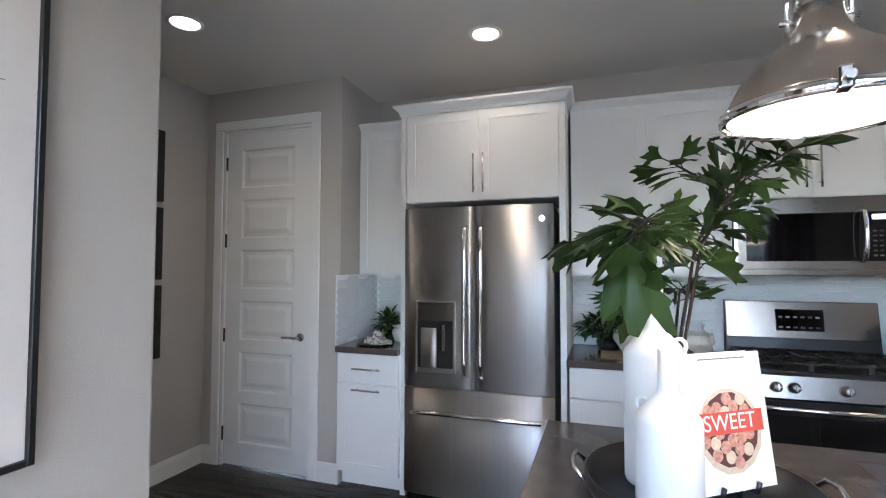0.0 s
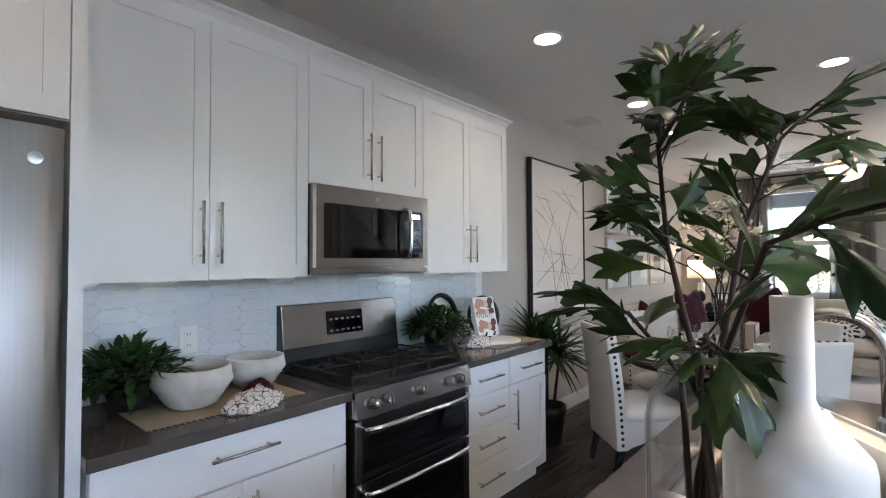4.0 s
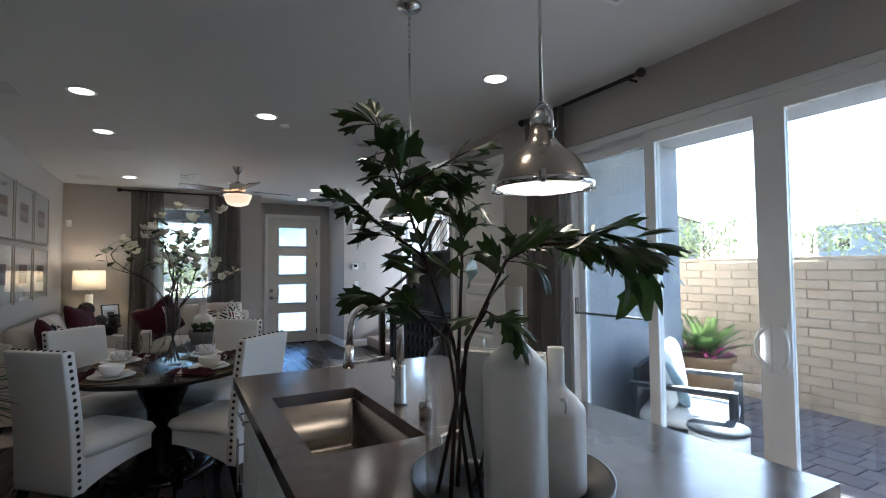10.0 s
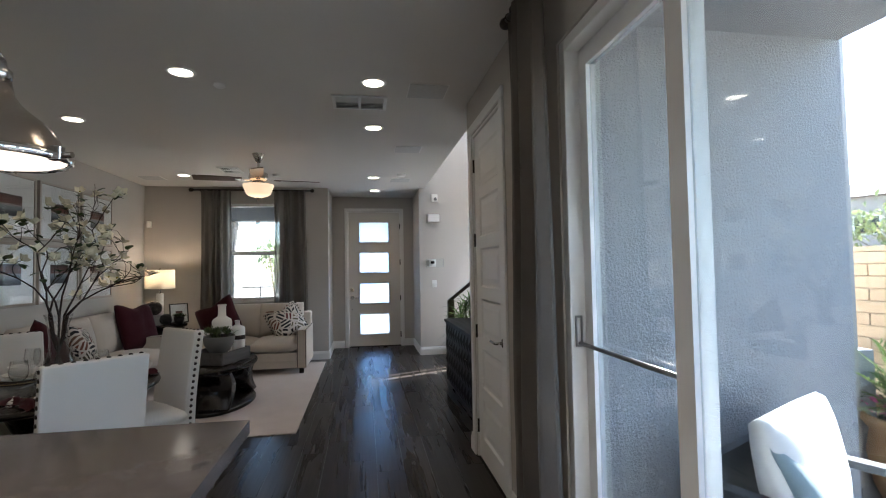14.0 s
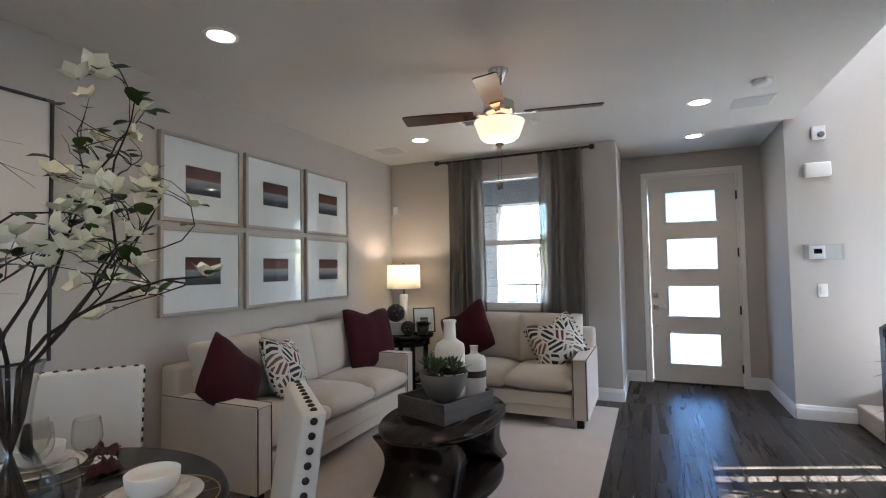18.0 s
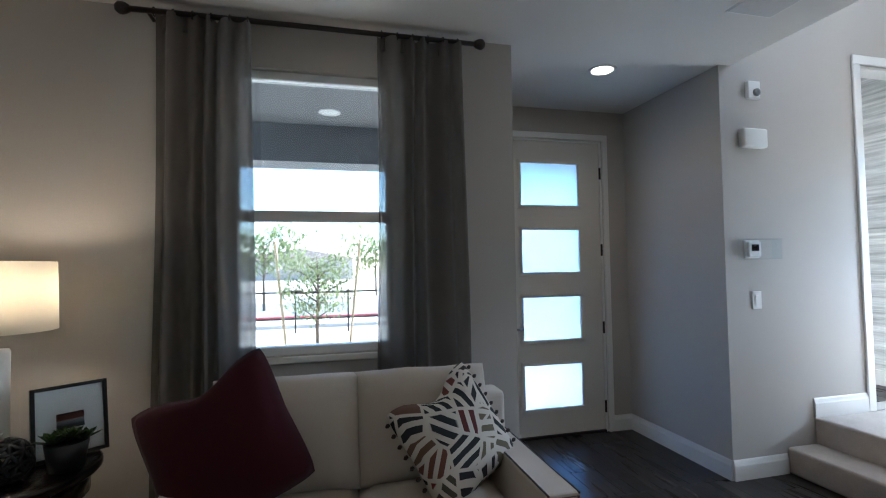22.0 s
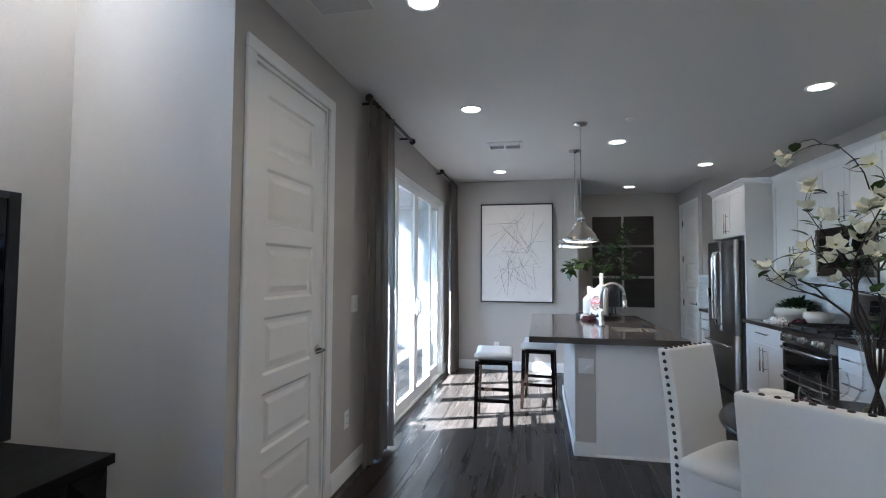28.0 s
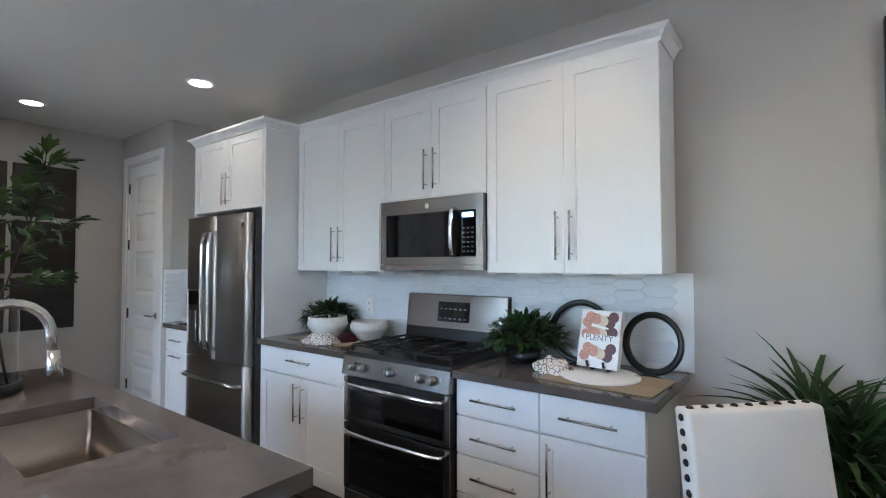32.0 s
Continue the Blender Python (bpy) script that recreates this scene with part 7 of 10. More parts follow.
def rail_z(x):
    return 1.379 + (8.16 - x) * 0.767


DARKROD = surface("dark_steel_rod", (0.13, 0.12, 0.11), 0.3, 1.0, var=0.1, relief=0.03)
kw = bmesh.new()
pts = [(8.16, 0.0), (8.16, cap_z(8.16)), (5.0, cap_z(5.0)), (5.0, 0.0)]
prism(pts, 0, 0.10, bm=kw, m=Matrix(((1, 0, 0, 0), (0, 0, -1, 1.08), (0, 1, 0, 0), (0, 0, 0, 1))))
structure("wall_knee", kw, WALL, "greige sloping wall under the stairs", "wall")
baseboard("baseboard_knee", [(8.16, 1.08), (5.17, 1.08)][::-1])
sr = thing("stair_railing", "dark wood stair railing with thin metal rods", "railing", Matrix())


def slant(x0, x1, zf, w, h, y, name, mat_, lab=""):
    """A sloping rectangular rail between two x, its top on zf."""
    bm = bmesh.new()
    r = []
    for x in (x0, x1):
        z = zf(x)
        r.append([bm.verts.new((x, y - w / 2, z - h)), bm.verts.new((x, y + w / 2, z - h)), bm.verts.new((x, y + w / 2, z)), bm.verts.new((x, y - w / 2, z))])
    for k in range(4):
        bm.faces.new((r[0][k], r[0][(k + 1) % 4], r[1][(k + 1) % 4], r[1][k]))
    bm.faces.new(r[0])
    bm.faces.new(r[1])
    bmesh.ops.recalc_face_normals(bm, faces=bm.faces[:])
    bmesh.ops.bevel(bm, geom=bm.edges[:], offset=0.008, segments=2, profile=0.5, affect="EDGES")
    return part(name, bm, mat_, sr, lab)


slant(8.13, 4.9, lambda x: cap_z(x) + 0.045, 0.135, 0.066, RAILY, "wall_cap", RAILWOOD, "dark wood wall cap")
slant(8.20, 4.9, rail_z, 0.062, 0.055, RAILY, "handrail", RAILWOOD, "dark wood handrail")


def post(x, y, z0, z1, s, lab="", name="baluster"):
    return part(name, box(x - s, x + s, y - s, y + s, z0, z1, 0.004), RAILWOOD, sr, lab)


post(8.165, RAILY, 0.0, rail_z(8.165) - 0.03, 0.045, "square newel post", "newel_post")
post(6.63, RAILY, cap_z(6.63), rail_z(6.63) - 0.01, 0.047, "square newel post", "newel_post")
post(8.165, 1.55, 0.0, 0.96, 0.045, "square newel post", "newel_post")
for x in (7.389, 5.92, 5.23):
    post(x, RAILY, cap_z(x), rail_z(x) - 0.03, 0.022)
for k in range(5):
    f = 0.123 + 0.135 * k
    part("rod", tube([(8.13, RAILY, cap_z(8.13) + f), (4.95, RAILY, cap_z(4.95) + f)], 0.0065, 8), DARKROD, sr, "thin metal rod", True)
# short return rail down the two lower steps
bm = bmesh.new()
r = []
for y, z in ((RAILY + 0.01, 1.385), (1.60, 0.955)):
    r.append([bm.verts.new((8.165 + a * 0.031, y, z + b)) for a, b in ((-1, -0.055), (1, -0.055), (1, 0), (-1, 0))])
for k in range(4):
    bm.faces.new((r[0][k], r[0][(k + 1) % 4], r[1][(k + 1) % 4], r[1][k]))
bm.faces.new(r[0])
bm.faces.new(r[1])
bmesh.ops.recalc_face_normals(bm, faces=bm.faces[:])
part("handrail", bm, RAILWOOD, sr, "short dark handrail")
for k in range(4):
    dz = 0.15 + 0.15 * k
    part("rod", tube([(8.165, RAILY + 0.04, 1.33 - dz), (8.165, 1.51, 0.93 - dz)], 0.0065, 8), DARKROD, sr, "thin metal rod", True)

SEASCAPE = strata("misty_seascape", [(0.0, (0.34, 0.325, 0.30)), (0.12, (0.27, 0.265, 0.25)), (0.21, (0.14, 0.145, 0.15)), (0.295, (0.12, 0.135, 0.15)), (0.325, (0.50, 0.485, 0.44)), (0.37, (0.38, 0.37, 0.345)), (0.6, (0.43, 0.43, 0.425)), (0.8, (0.52, 0.535, 0.54)), (1.0, (0.36, 0.365, 0.36))], warp=0.035)
for k in range(4):
    picture("framed_seascape", "tall black-framed misty seascape painting", Matrix.Translation((7.43 - 0.81 * k, LY + 0.001, 2.045 + 0.405 * k)) @ Matrix.Translation((0.69, 0, 0)) @ Matrix.Rotation(math.pi, 4, "Z"), 0.69, 1.66, 0.02, 0.045, BLACK, None, None, None, False, SEASCAPE)

# media console with faceted fronts and the television
CONSOLE = plank_wood("black_console_wood", (0.003, 0.0026, 0.0024), (0.007, 0.006, 0.0055), 0.5, 0.1, 0, 0.15)
CONSOLE.node_tree.nodes["Principled BSDF"].inputs["Specular IOR Level"].default_value = 0.2
mc = thing("media_console", "long black console with faceted doors", "console", Matrix.Translation((5.57, 1.30, 0)))
CWD, CDP, CHT = 1.74, 0.48, 0.79
part("top", box(0, CWD, 0.0, CDP + 0.01, CHT - 0.035, CHT, 0.004), CONSOLE, mc)
part("body", box(0.01, CWD - 0.01, 0.0, CDP - 0.025, 0.06, CHT - 0.036), CONSOLE, mc)
part("plinth", box(0.03, CWD - 0.03, 0.02, CDP - 0.05, 0.0, 0.06), CONSOLE, mc)
for k in range(4):
    x0 = 0.012 + k * (CWD - 0.024) / 4
    x1 = x0 + (CWD - 0.024) / 4 - 0.004
    bm = box(x0, x1, CDP - 0.024, CDP - 0.012, 0.065, CHT - 0.04)
    nx, nz = 3, 4
    d = part("door", bm, CONSOLE, mc, "faceted black door")
    for i in range(nx):
        for j in range(nz):
            a, b = x0 + (x1 - x0) * i / nx, x0 + (x1 - x0) * (i + 1) / nx
            c, e_ = 0.065 + (CHT - 0.105) * j / nz, 0.065 + (CHT - 0.105) * (j + 1) / nz
            bm = bmesh.new()
            q = [bm.verts.new(p) for p in ((a, CDP - 0.0118, c), (b, CDP - 0.0118, c), (b, CDP - 0.0118, e_), (a, CDP - 0.0118, e_))]
            t = bm.verts.new(((a + b) / 2, CDP + 0.008, (c + e_) / 2))
            for e in range(4):
                bm.faces.new((q[e], q[(e + 1) % 4], t))
            bm.faces.new(q[::-1])
            bmesh.ops.recalc_face_normals(bm, faces=bm.faces[:])
            part("facet", bm, CONSOLE, d)
    kx = x1 - 0.04 if k % 2 == 0 else x0 + 0.04
    part("knob", lathe([(0, 0), (0.004, 0), (0.004, 0.012), (0.009, 0.018), (0.006, 0.026), (0, 0.028)], 12, m=Matrix.Translation((kx, CDP - 0.008, 0.52)) @ Matrix.Rotation(radians(-90), 4, "X")), NICKEL, d, "small metal knob", True)
tv = thing("television", "large black flat television on the console", "television", Matrix.Translation((6.415, 1.43, CHT + 0.0005)))
part("screen", box(-0.715, 0.715, 0.012, 0.020, 0.085, 0.875), DARKGLASS, tv, "dark glossy screen")
for a, b, c, d in ((-0.755, -0.715, 0.05, 0.90), (0.715, 0.755, 0.05, 0.90), (-0.715, 0.715, 0.05, 0.085), (-0.715, 0.715, 0.875, 0.90)):
    part("bezel", box(a, b, -0.02, 0.026, c, d, 0.003), BLACK, tv)
part("back_shell", box(-0.72, 0.72, -0.06, 0.0115, 0.07, 0.88, 0.01), BLACK, tv)
part("stand", box(-0.30, 0.30, -0.10, 0.13, 0.0, 0.012, 0.004), BLACK, tv)
part("stand_neck", box(-0.10, 0.10, -0.03, 0.0, 0.012, 0.07), BLACK, tv)


# ---- wall devices ----
def plate_switch(name, label, m, w=0.075, h=0.118, rockers=1, outlet=False):
    s = thing(name, label, "switch" if not outlet else "outlet", m)
    part("plate", box(-w / 2, w / 2, -0.006, -0.0005, -h / 2, h / 2, 0.002, 1), TRIM, s)
    if outlet:
        for dz in (-0.024, 0.024):
            part("socket", box(-0.017, 0.017, -0.0085, -0.006, dz - 0.015, dz + 0.015, 0.002, 1), TRIM, s)
            for dx in (-0.006, 0.006):
                part("slot", box(dx - 0.0012, dx + 0.0012, -0.0092, -0.0086, dz - 0.006, dz + 0.006), BLACK, s)
    else:
        for k in range(rockers):
            x = (k - (rockers - 1) / 2) * 0.046
            part("rocker", box(x - 0.016, x + 0.016, -0.0095, -0.006, -0.033, 0.033, 0.002, 1), TRIM, s)
    return s




def shell_box(x0, x1, y0, y1, z0, z1, t):
    """Four thin sides and a front, open at the back."""
    bm = box(x0, x1, y0, y0 + t, z0, z1)
    for a, b, c, d in ((x0, x0 + t, z0, z1), (x1 - t, x1, z0, z1), (x0 + t, x1 - t, z0, z0 + t), (x0 + t, x1 - t, z1 - t, z1)):
        box(a, b, y0 + t, y1, c, d, bm=bm)
    return bm


EASTFACE = Matrix.Rotation(radians(-90), 4, "Z")
SOUTHWALL = Matrix.Rotation(radians(180), 4, "Z")
plate_switch("light_switch", "white rocker light switch", Matrix.Translation((STX, 1.62, 1.16)) @ EASTFACE)
th = thing("thermostat", "white wall thermostat with a dark display", "thermostat", Matrix.Translation((STX, 1.655, 1.50)) @ EASTFACE)
part("plate", box(-0.055, 0.065, -0.012, -0.0005, -0.06, 0.06, 0.004), TRIM, th)
part("guard", shell_box(-0.105, 0.185, -0.075, -0.0006, -0.068, 0.068, 0.004), PANE, th, "clear plastic guard").visible_shadow = False
part("case", box(-0.045, 0.055, -0.035, -0.012, -0.05, 0.05, 0.006), TRIM, th)
part("display", box(-0.025, 0.035, -0.0365, -0.0348, -0.012, 0.032), DARKGLASS, th, "dark display")
dc = thing("door_chime", "white plastic door chime box", "door chime", Matrix.Translation((STX, 1.625, 2.245)) @ EASTFACE)
part("case", box(-0.10, 0.10, -0.055, -0.0005, -0.065, 0.065, 0.015, 3), TRIM, dc, "", True)
sa = thing("alarm_strobe", "white wall alarm strobe", "alarm", Matrix.Translation((STX, 1.60, 2.58)) @ EASTFACE)
part("case", box(-0.05, 0.05, -0.03, -0.0005, -0.06, 0.06, 0.006), TRIM, sa)
part("sounder", lathe([(0, 0.0), (0.026, 0), (0.026, 0.014), (0.012, 0.016), (0, 0.010)], 18, m=Matrix.Translation((0.012, -0.03, -0.02)) @ Matrix.Rotation(radians(90), 4, "X")), GREYBOWL, sa, "", True)
ms = thing("motion_sensor", "small white corner motion sensor", "sensor", Matrix.Translation((EX, 5.975, 2.15)) @ EASTFACE)
part("case", box(-0.03, 0.03, -0.045, -0.0005, -0.05, 0.05, 0.008), TRIM, ms, "", True)
plate_switch("light_switch", "white two-gang rocker switch beside the closet door", Matrix.Translation((3.74, SY, 1.185)) @ SOUTHWALL, 0.118, 0.118, 2)
plate_switch("outlet", "white wall outlet near the floor", Matrix.Translation((3.86, SY, 0.40)) @ SOUTHWALL, outlet=True)
plate_switch("outlet", "white wall outlet under the painting", Matrix.Translation((0.0, 2.62, 0.34)) @ Matrix.Rotation(radians(90), 4, "Z"), outlet=True)
plate_switch("outlet", "white outlet on the tile backsplash", Matrix.Translation((1.60, NY - 0.008, 1.12)), outlet=True)
plate_switch("outlet", "white outlet on the tile backsplash", Matrix.Translation((3.33, NY - 0.008, 1.12)), outlet=True)
plate_switch("outlet", "white outlet on the nook tile", Matrix.Translation((-0.03, NY - 0.008, 1.14)), outlet=True)
GRILLE = surface("grille_grey", (0.56, 0.55, 0.535), 0.7, var=0.1, relief=0.1)


def ceiling_vent(x, y, w, d, turn=0.0, dark=True):
    v = thing("ceiling_vent", "white ceiling air register with slats", "vent", Matrix.Translation((x, y, CEILZ)) @ Matrix.Rotation(radians(turn), 4, "Z"), "ceiling vents")
    for a, b, c, e in ((-w / 2, w / 2, -d / 2, -d / 2 + 0.025), (-w / 2, w / 2, d / 2 - 0.025, d / 2), (-w / 2, -w / 2 + 0.025, -d / 2 + 0.025, d / 2 - 0.025), (w / 2 - 0.025, w / 2, -d / 2 + 0.025, d / 2 - 0.025), (-0.012, 0.012, -d / 2 + 0.025, d / 2 - 0.025)):
        part("frame", box(a, b, c, e, -0.012, -0.0005, 0.002, 1), TRIM, v)
    part("backing", box(-w / 2 + 0.025, w / 2 - 0.025, -d / 2 + 0.025, d / 2 - 0.025, -0.002, -0.0006), BLACK, v, "dark duct")
    ns = 8
    for k in range(ns):
        yy = -d / 2 + 0.03 + (d - 0.06) * (k + 0.5) / ns
        part("slat", box(-w / 2 + 0.026, w / 2 - 0.026, -0.006, 0.006, -0.0012, 0.0012, m=Matrix.Translation((0, yy, -0.007)) @ Matrix.Rotation(radians(35 if yy > 0 else -35), 4, "X")), TRIM, v)
    return v


ceiling_vent(2.01, 2.882, 0.36, 0.28, 90)
ceiling_vent(5.20, 2.78, 0.42, 0.30, 90)
ceiling_vent(7.95, 4.46, 0.36, 0.25)


def ceiling_speaker(x, y, s=0.28):
    v = thing("ceiling_speaker", "square white in-ceiling speaker grille", "speaker", Matrix.Translation((x, y, CEILZ)), "ceiling speakers")
    part("grille", box(-s / 2, s / 2, -s / 2, s / 2, -0.006, -0.0005, 0.003, 1), GRILLE, v, "perforated grille")
    part("rim", wall_run("x", -s / 2 - 0.006, s / 2 + 0.006, -s / 2 - 0.006, s / 2 + 0.006, -0.004, -0.0006, []), TRIM, v)


for x, y in ((6.67, 2.27), (4.91, 2.28), (8.55, 2.22), (8.60, 5.66), (4.92, 5.73), (3.3, 3.3)):
    if (x, y) != (3.3, 3.3):
        ceiling_speaker(x, y)


def detector(x, y, r=0.065, h=0.035):
    d = thing("smoke_detector", "round white ceiling smoke detector", "detector", Matrix.Translation((x, y, CEILZ)), "smoke detectors")
    part("case", lathe([(r, -0.0005), (r, -h * 0.5), (r * 0.8, -h), (0, -h)], 28), TRIM, d, "", True)


detector(8.045, 2.24)
detector(2.705, 4.0, 0.04, 0.02)
detector(4.95, 3.75, 0.04, 0.02)
detector(8.226, 3.946, 0.04, 0.03)

# ---- hanging lamps, fan, curtains ----
DOME = surface("warm_nickel", (0.50, 0.44, 0.385), 0.22, 1.0, var=0.06, grain=200, relief=0.03, relief_scale=400, rvar=0.04)
def pendant(x, y):
    p = thing("pendant_light", "brushed nickel dome pendant light over the island", "pendant light", Matrix.Translation((x, y, 0)), "island pendants")
    z = 1.69
    part("shade", lathe([(0.140, z), (0.144, z + 0.012), (0.140, z + 0.022), (0.133, z + 0.035), (0.120, z + 0.062), (0.098, z + 0.090), (0.070, z + 0.112), (0.052, z + 0.130), (0.040, z + 0.150), (0.034, z + 0.185), (0.0, z + 0.187)], 48), DOME, p, "nickel dome shade", True)
    part("rim", lathe([(0.146, z - 0.006), (0.152, z - 0.002), (0.152, z + 0.010), (0.146, z + 0.014), (0.138, z + 0.004), (0.146, z - 0.006)], 48), CHROME, p, "polished rim", True)
    part("lens", lathe([(0, z - 0.016), (0.07, z - 0.013), (0.12, z - 0.006), (0.138, z + 0.001)], 48), SHADEGLOW, p, "glowing ribbed glass lens", True)
    for k in range(3):
        a = radians(20 + 120 * k)
        part("clip", box(-0.012, 0.018, -0.010, 0.010, -0.012, 0.022, 0.004, m=Matrix.Translation((0.148 * math.cos(a), 0.148 * math.sin(a), z + 0.004)) @ Matrix.Rotation(a, 4, "Z")), CHROME, p)
        part("thumb_screw", cyl(0.007, 0.0, 0.03, 10, m=Matrix.Translation((0.158 * math.cos(a), 0.158 * math.sin(a), z + 0.004)) @ Matrix.Rotation(a, 4, "Z") @ Matrix.Rotation(radians(90), 4, "Y")), CHROME, p)
    part("socket", lathe([(0.034, z + 0.185), (0.036, z + 0.188), (0.036, z + 0.205), (0.026, z + 0.215), (0.022, z + 0.235), (0, z + 0.237)], 24), NICKEL, p, "", True)
    part("yoke", tube([(-0.045, 0, z + 0.14), (-0.047, 0, z + 0.21), (-0.035, 0, z + 0.245), (0, 0, z + 0.262), (0.035, 0, z + 0.245), (0.047, 0, z + 0.21), (0.045, 0, z + 0.14)], 0.005, 8), CHROME, p, "bent yoke", True)
    part("pivot", tube([(-0.058, 0, z + 0.165), (0.058, 0, z + 0.165)], 0.006, 8), CHROME, p, "", True)
    part("rod", tube([(0, 0, z + 0.255), (0, 0, 2.50)], 0.0055, 10), NICKEL, p, "thin hanging rod", True)
    for k in range(7):
        zc = 2.51 + 0.03 * k
        pts = [(0.007 * math.cos(t_) * (k % 2), 0.007 * math.cos(t_) * (1 - k % 2), zc + 0.019 * math.sin(t_)) for t_ in [2 * math.pi * q / 10 for q in range(10)]]
        part("chain_link", tube(pts, 0.002, 5, closed=True), NICKEL, p)
    part("canopy", lathe([(0, CEILZ - 0.032), (0.012, CEILZ - 0.032), (0.02, CEILZ - 0.022), (0.058, CEILZ - 0.016), (0.062, CEILZ - 0.0005), (0, CEILZ - 0.0005)], 32), NICKEL, p, "ceiling canopy", True)
    return p


for x, y in ((1.660, 3.612), (2.643, 3.592)):
    if x < 2:
        FP = pendant(x, y)
    else:
        copy_thing(FP, Matrix.Translation((x, y, 0)))
    la = bpy.data.lights.new("pendant_glow", "AREA")
    la.shape, la.size, la.energy, la.color = "DISK", 0.22, 0.14, (1.0, 0.80, 0.58)
    ob = new("pendant_glow", la)
    ob.matrix_world = look((x, y, 1.668), (x, y, 0))

FNX, FNY = 7.03, 3.925
fan = thing("ceiling_fan", "ceiling fan with walnut blades and a lit glass bowl", "ceiling fan", Matrix.Translation((FNX, FNY, 0)))
part("canopy", lathe([(0, 2.64), (0.02, 2.64), (0.035, 2.66), (0.07, 2.735), (0.07, 2.7395), (0, 2.7395)], 32), NICKEL, fan, "", True)
part("down_rod", cyl(0.013, 2.54, 2.645, 14), NICKEL, fan)
part("motor", lathe([(0, 2.55), (0.035, 2.55), (0.045, 2.535), (0.075, 2.53), (0.10, 2.515), (0.105, 2.46), (0.10, 2.44), (0.06, 2.43), (0.06, 2.415), (0, 2.415)], 40), NICKEL, fan, "brushed nickel motor", True)
part("switch_housing", lathe([(0, 2.415), (0.075, 2.415), (0.085, 2.405), (0.085, 2.385), (0, 2.385)], 36), NICKEL, fan, "", True)
part("glass_bowl", lathe([(0.150, 2.390), (0.167, 2.388), (0.168, 2.382), (0.157, 2.352), (0.142, 2.312), (0.128, 2.282), (0.108, 2.266), (0.06, 2.252), (0.02, 2.242), (0.0, 2.240)], 44), glowing("fan_bowl_glass", (1.0, 0.74, 0.48), 0.065), fan, "glowing frosted glass bowl", True)
part("finial", lathe([(0, 2.205), (0.008, 2.21), (0.012, 2.222), (0.028, 2.232), (0.028, 2.240), (0, 2.2405)], 20), BRONZE, fan, "", True)
for _cx, _cy, _cz in ((0.045, 0.004, 1.995), (0.028, 0.022, 1.985)):
    part("pull_chain", tube([(_cx, _cy, 2.26), (_cx, _cy, _cz)], 0.0012, 5), BRONZE, fan)
    part("pull_knob", lathe([(0, _cz - 0.05), (0.006, _cz - 0.047), (0.0095, _cz - 0.02), (0.004, _cz), (0, _cz)], 12, m=Matrix.Translation((_cx, _cy, 0))), WALNUT, fan, "wooden pull knob", True)
for k in range(4):
    a = radians(-80 + 90 * k)
    m = Matrix.Translation((0, 0, 2.445)) @ Matrix.Rotation(a, 4, "Z") @ Matrix.Rotation(radians(11), 4, "X")
    out = [(0.17, -0.05), (0.30, -0.062), (0.55, -0.070), (0.655, -0.068), (0.665, -0.058), (0.665, 0.058), (0.655, 0.068), (0.55, 0.070), (0.30, 0.062), (0.17, 0.05)]
    b = part("blade", prism(out, -0.004, 0.004, m=m, bevel=0.0015), WALNUT, fan, "walnut fan blade")
    part("blade_iron", prism([(0.09, -0.018), (0.17, -0.022), (0.24, -0.035), (0.24, 0.035), (0.17, 0.022), (0.09, 0.018)], -0.010, -0.0045, m=m), NICKEL, b, "nickel blade bracket")
la = bpy.data.lights.new("fan_glow", "POINT")
la.energy, la.color, la.shadow_soft_size = 0.19, (1.0, 0.74, 0.48), 0.15
new("fan_glow", la).location = (FNX, FNY, 2.17)


def drape_mesh(a0, a1, z0, z1, folds, amp, seed, flare=0.06):
    """A hanging curtain along x, pleated in y, with gathered heading."""
    bm = bmesh.new()
    nx, nz = folds * 12, 18
    r = random.Random(seed)
    ph = [r.uniform(-0.4, 0.4) for _ in range(folds + 1)]
    g = {}
    for j in range(nz + 1):
        v = j / nz
        z = z1 - (z1 - z0) * v
        for i in range(nx + 1):
            u = i / nx
            k = (u + 0.055 * math.sin(2 * math.pi * u * 1.7 + seed) * math.sin(math.pi * u)) * folds
            am = amp * (0.60 + 0.40 * v) * (1 + 0.55 * math.sin(2.3 * k + seed))
            y = am * math.sin(2 * math.pi * k + ph[int(k) if k < folds else folds] * 0.5 + 0.35 * v * math.sin(seed + 2.2 * k))
            y += 0.02 * noise.noise(Vector((u * 3, v * 2.5, seed)))
            mid = (a0 + a1) / 2
            x = mid + (a0 + (a1 - a0) * u - mid) * (0.94 + flare * v) + 0.008 * math.sin(5 * v + k)
            if j == 0:
                z_ = z + 0.006 * math.cos(2 * math.pi * k)
            else:
                z_ = z
            g[i, j] = bm.verts.new((x, y, z_))
    for i in range(nx):
        for j in range(nz):
            bm.faces.new((g[i, j], g[i, j + 1], g[i + 1, j + 1], g[i + 1, j]))
    return bm


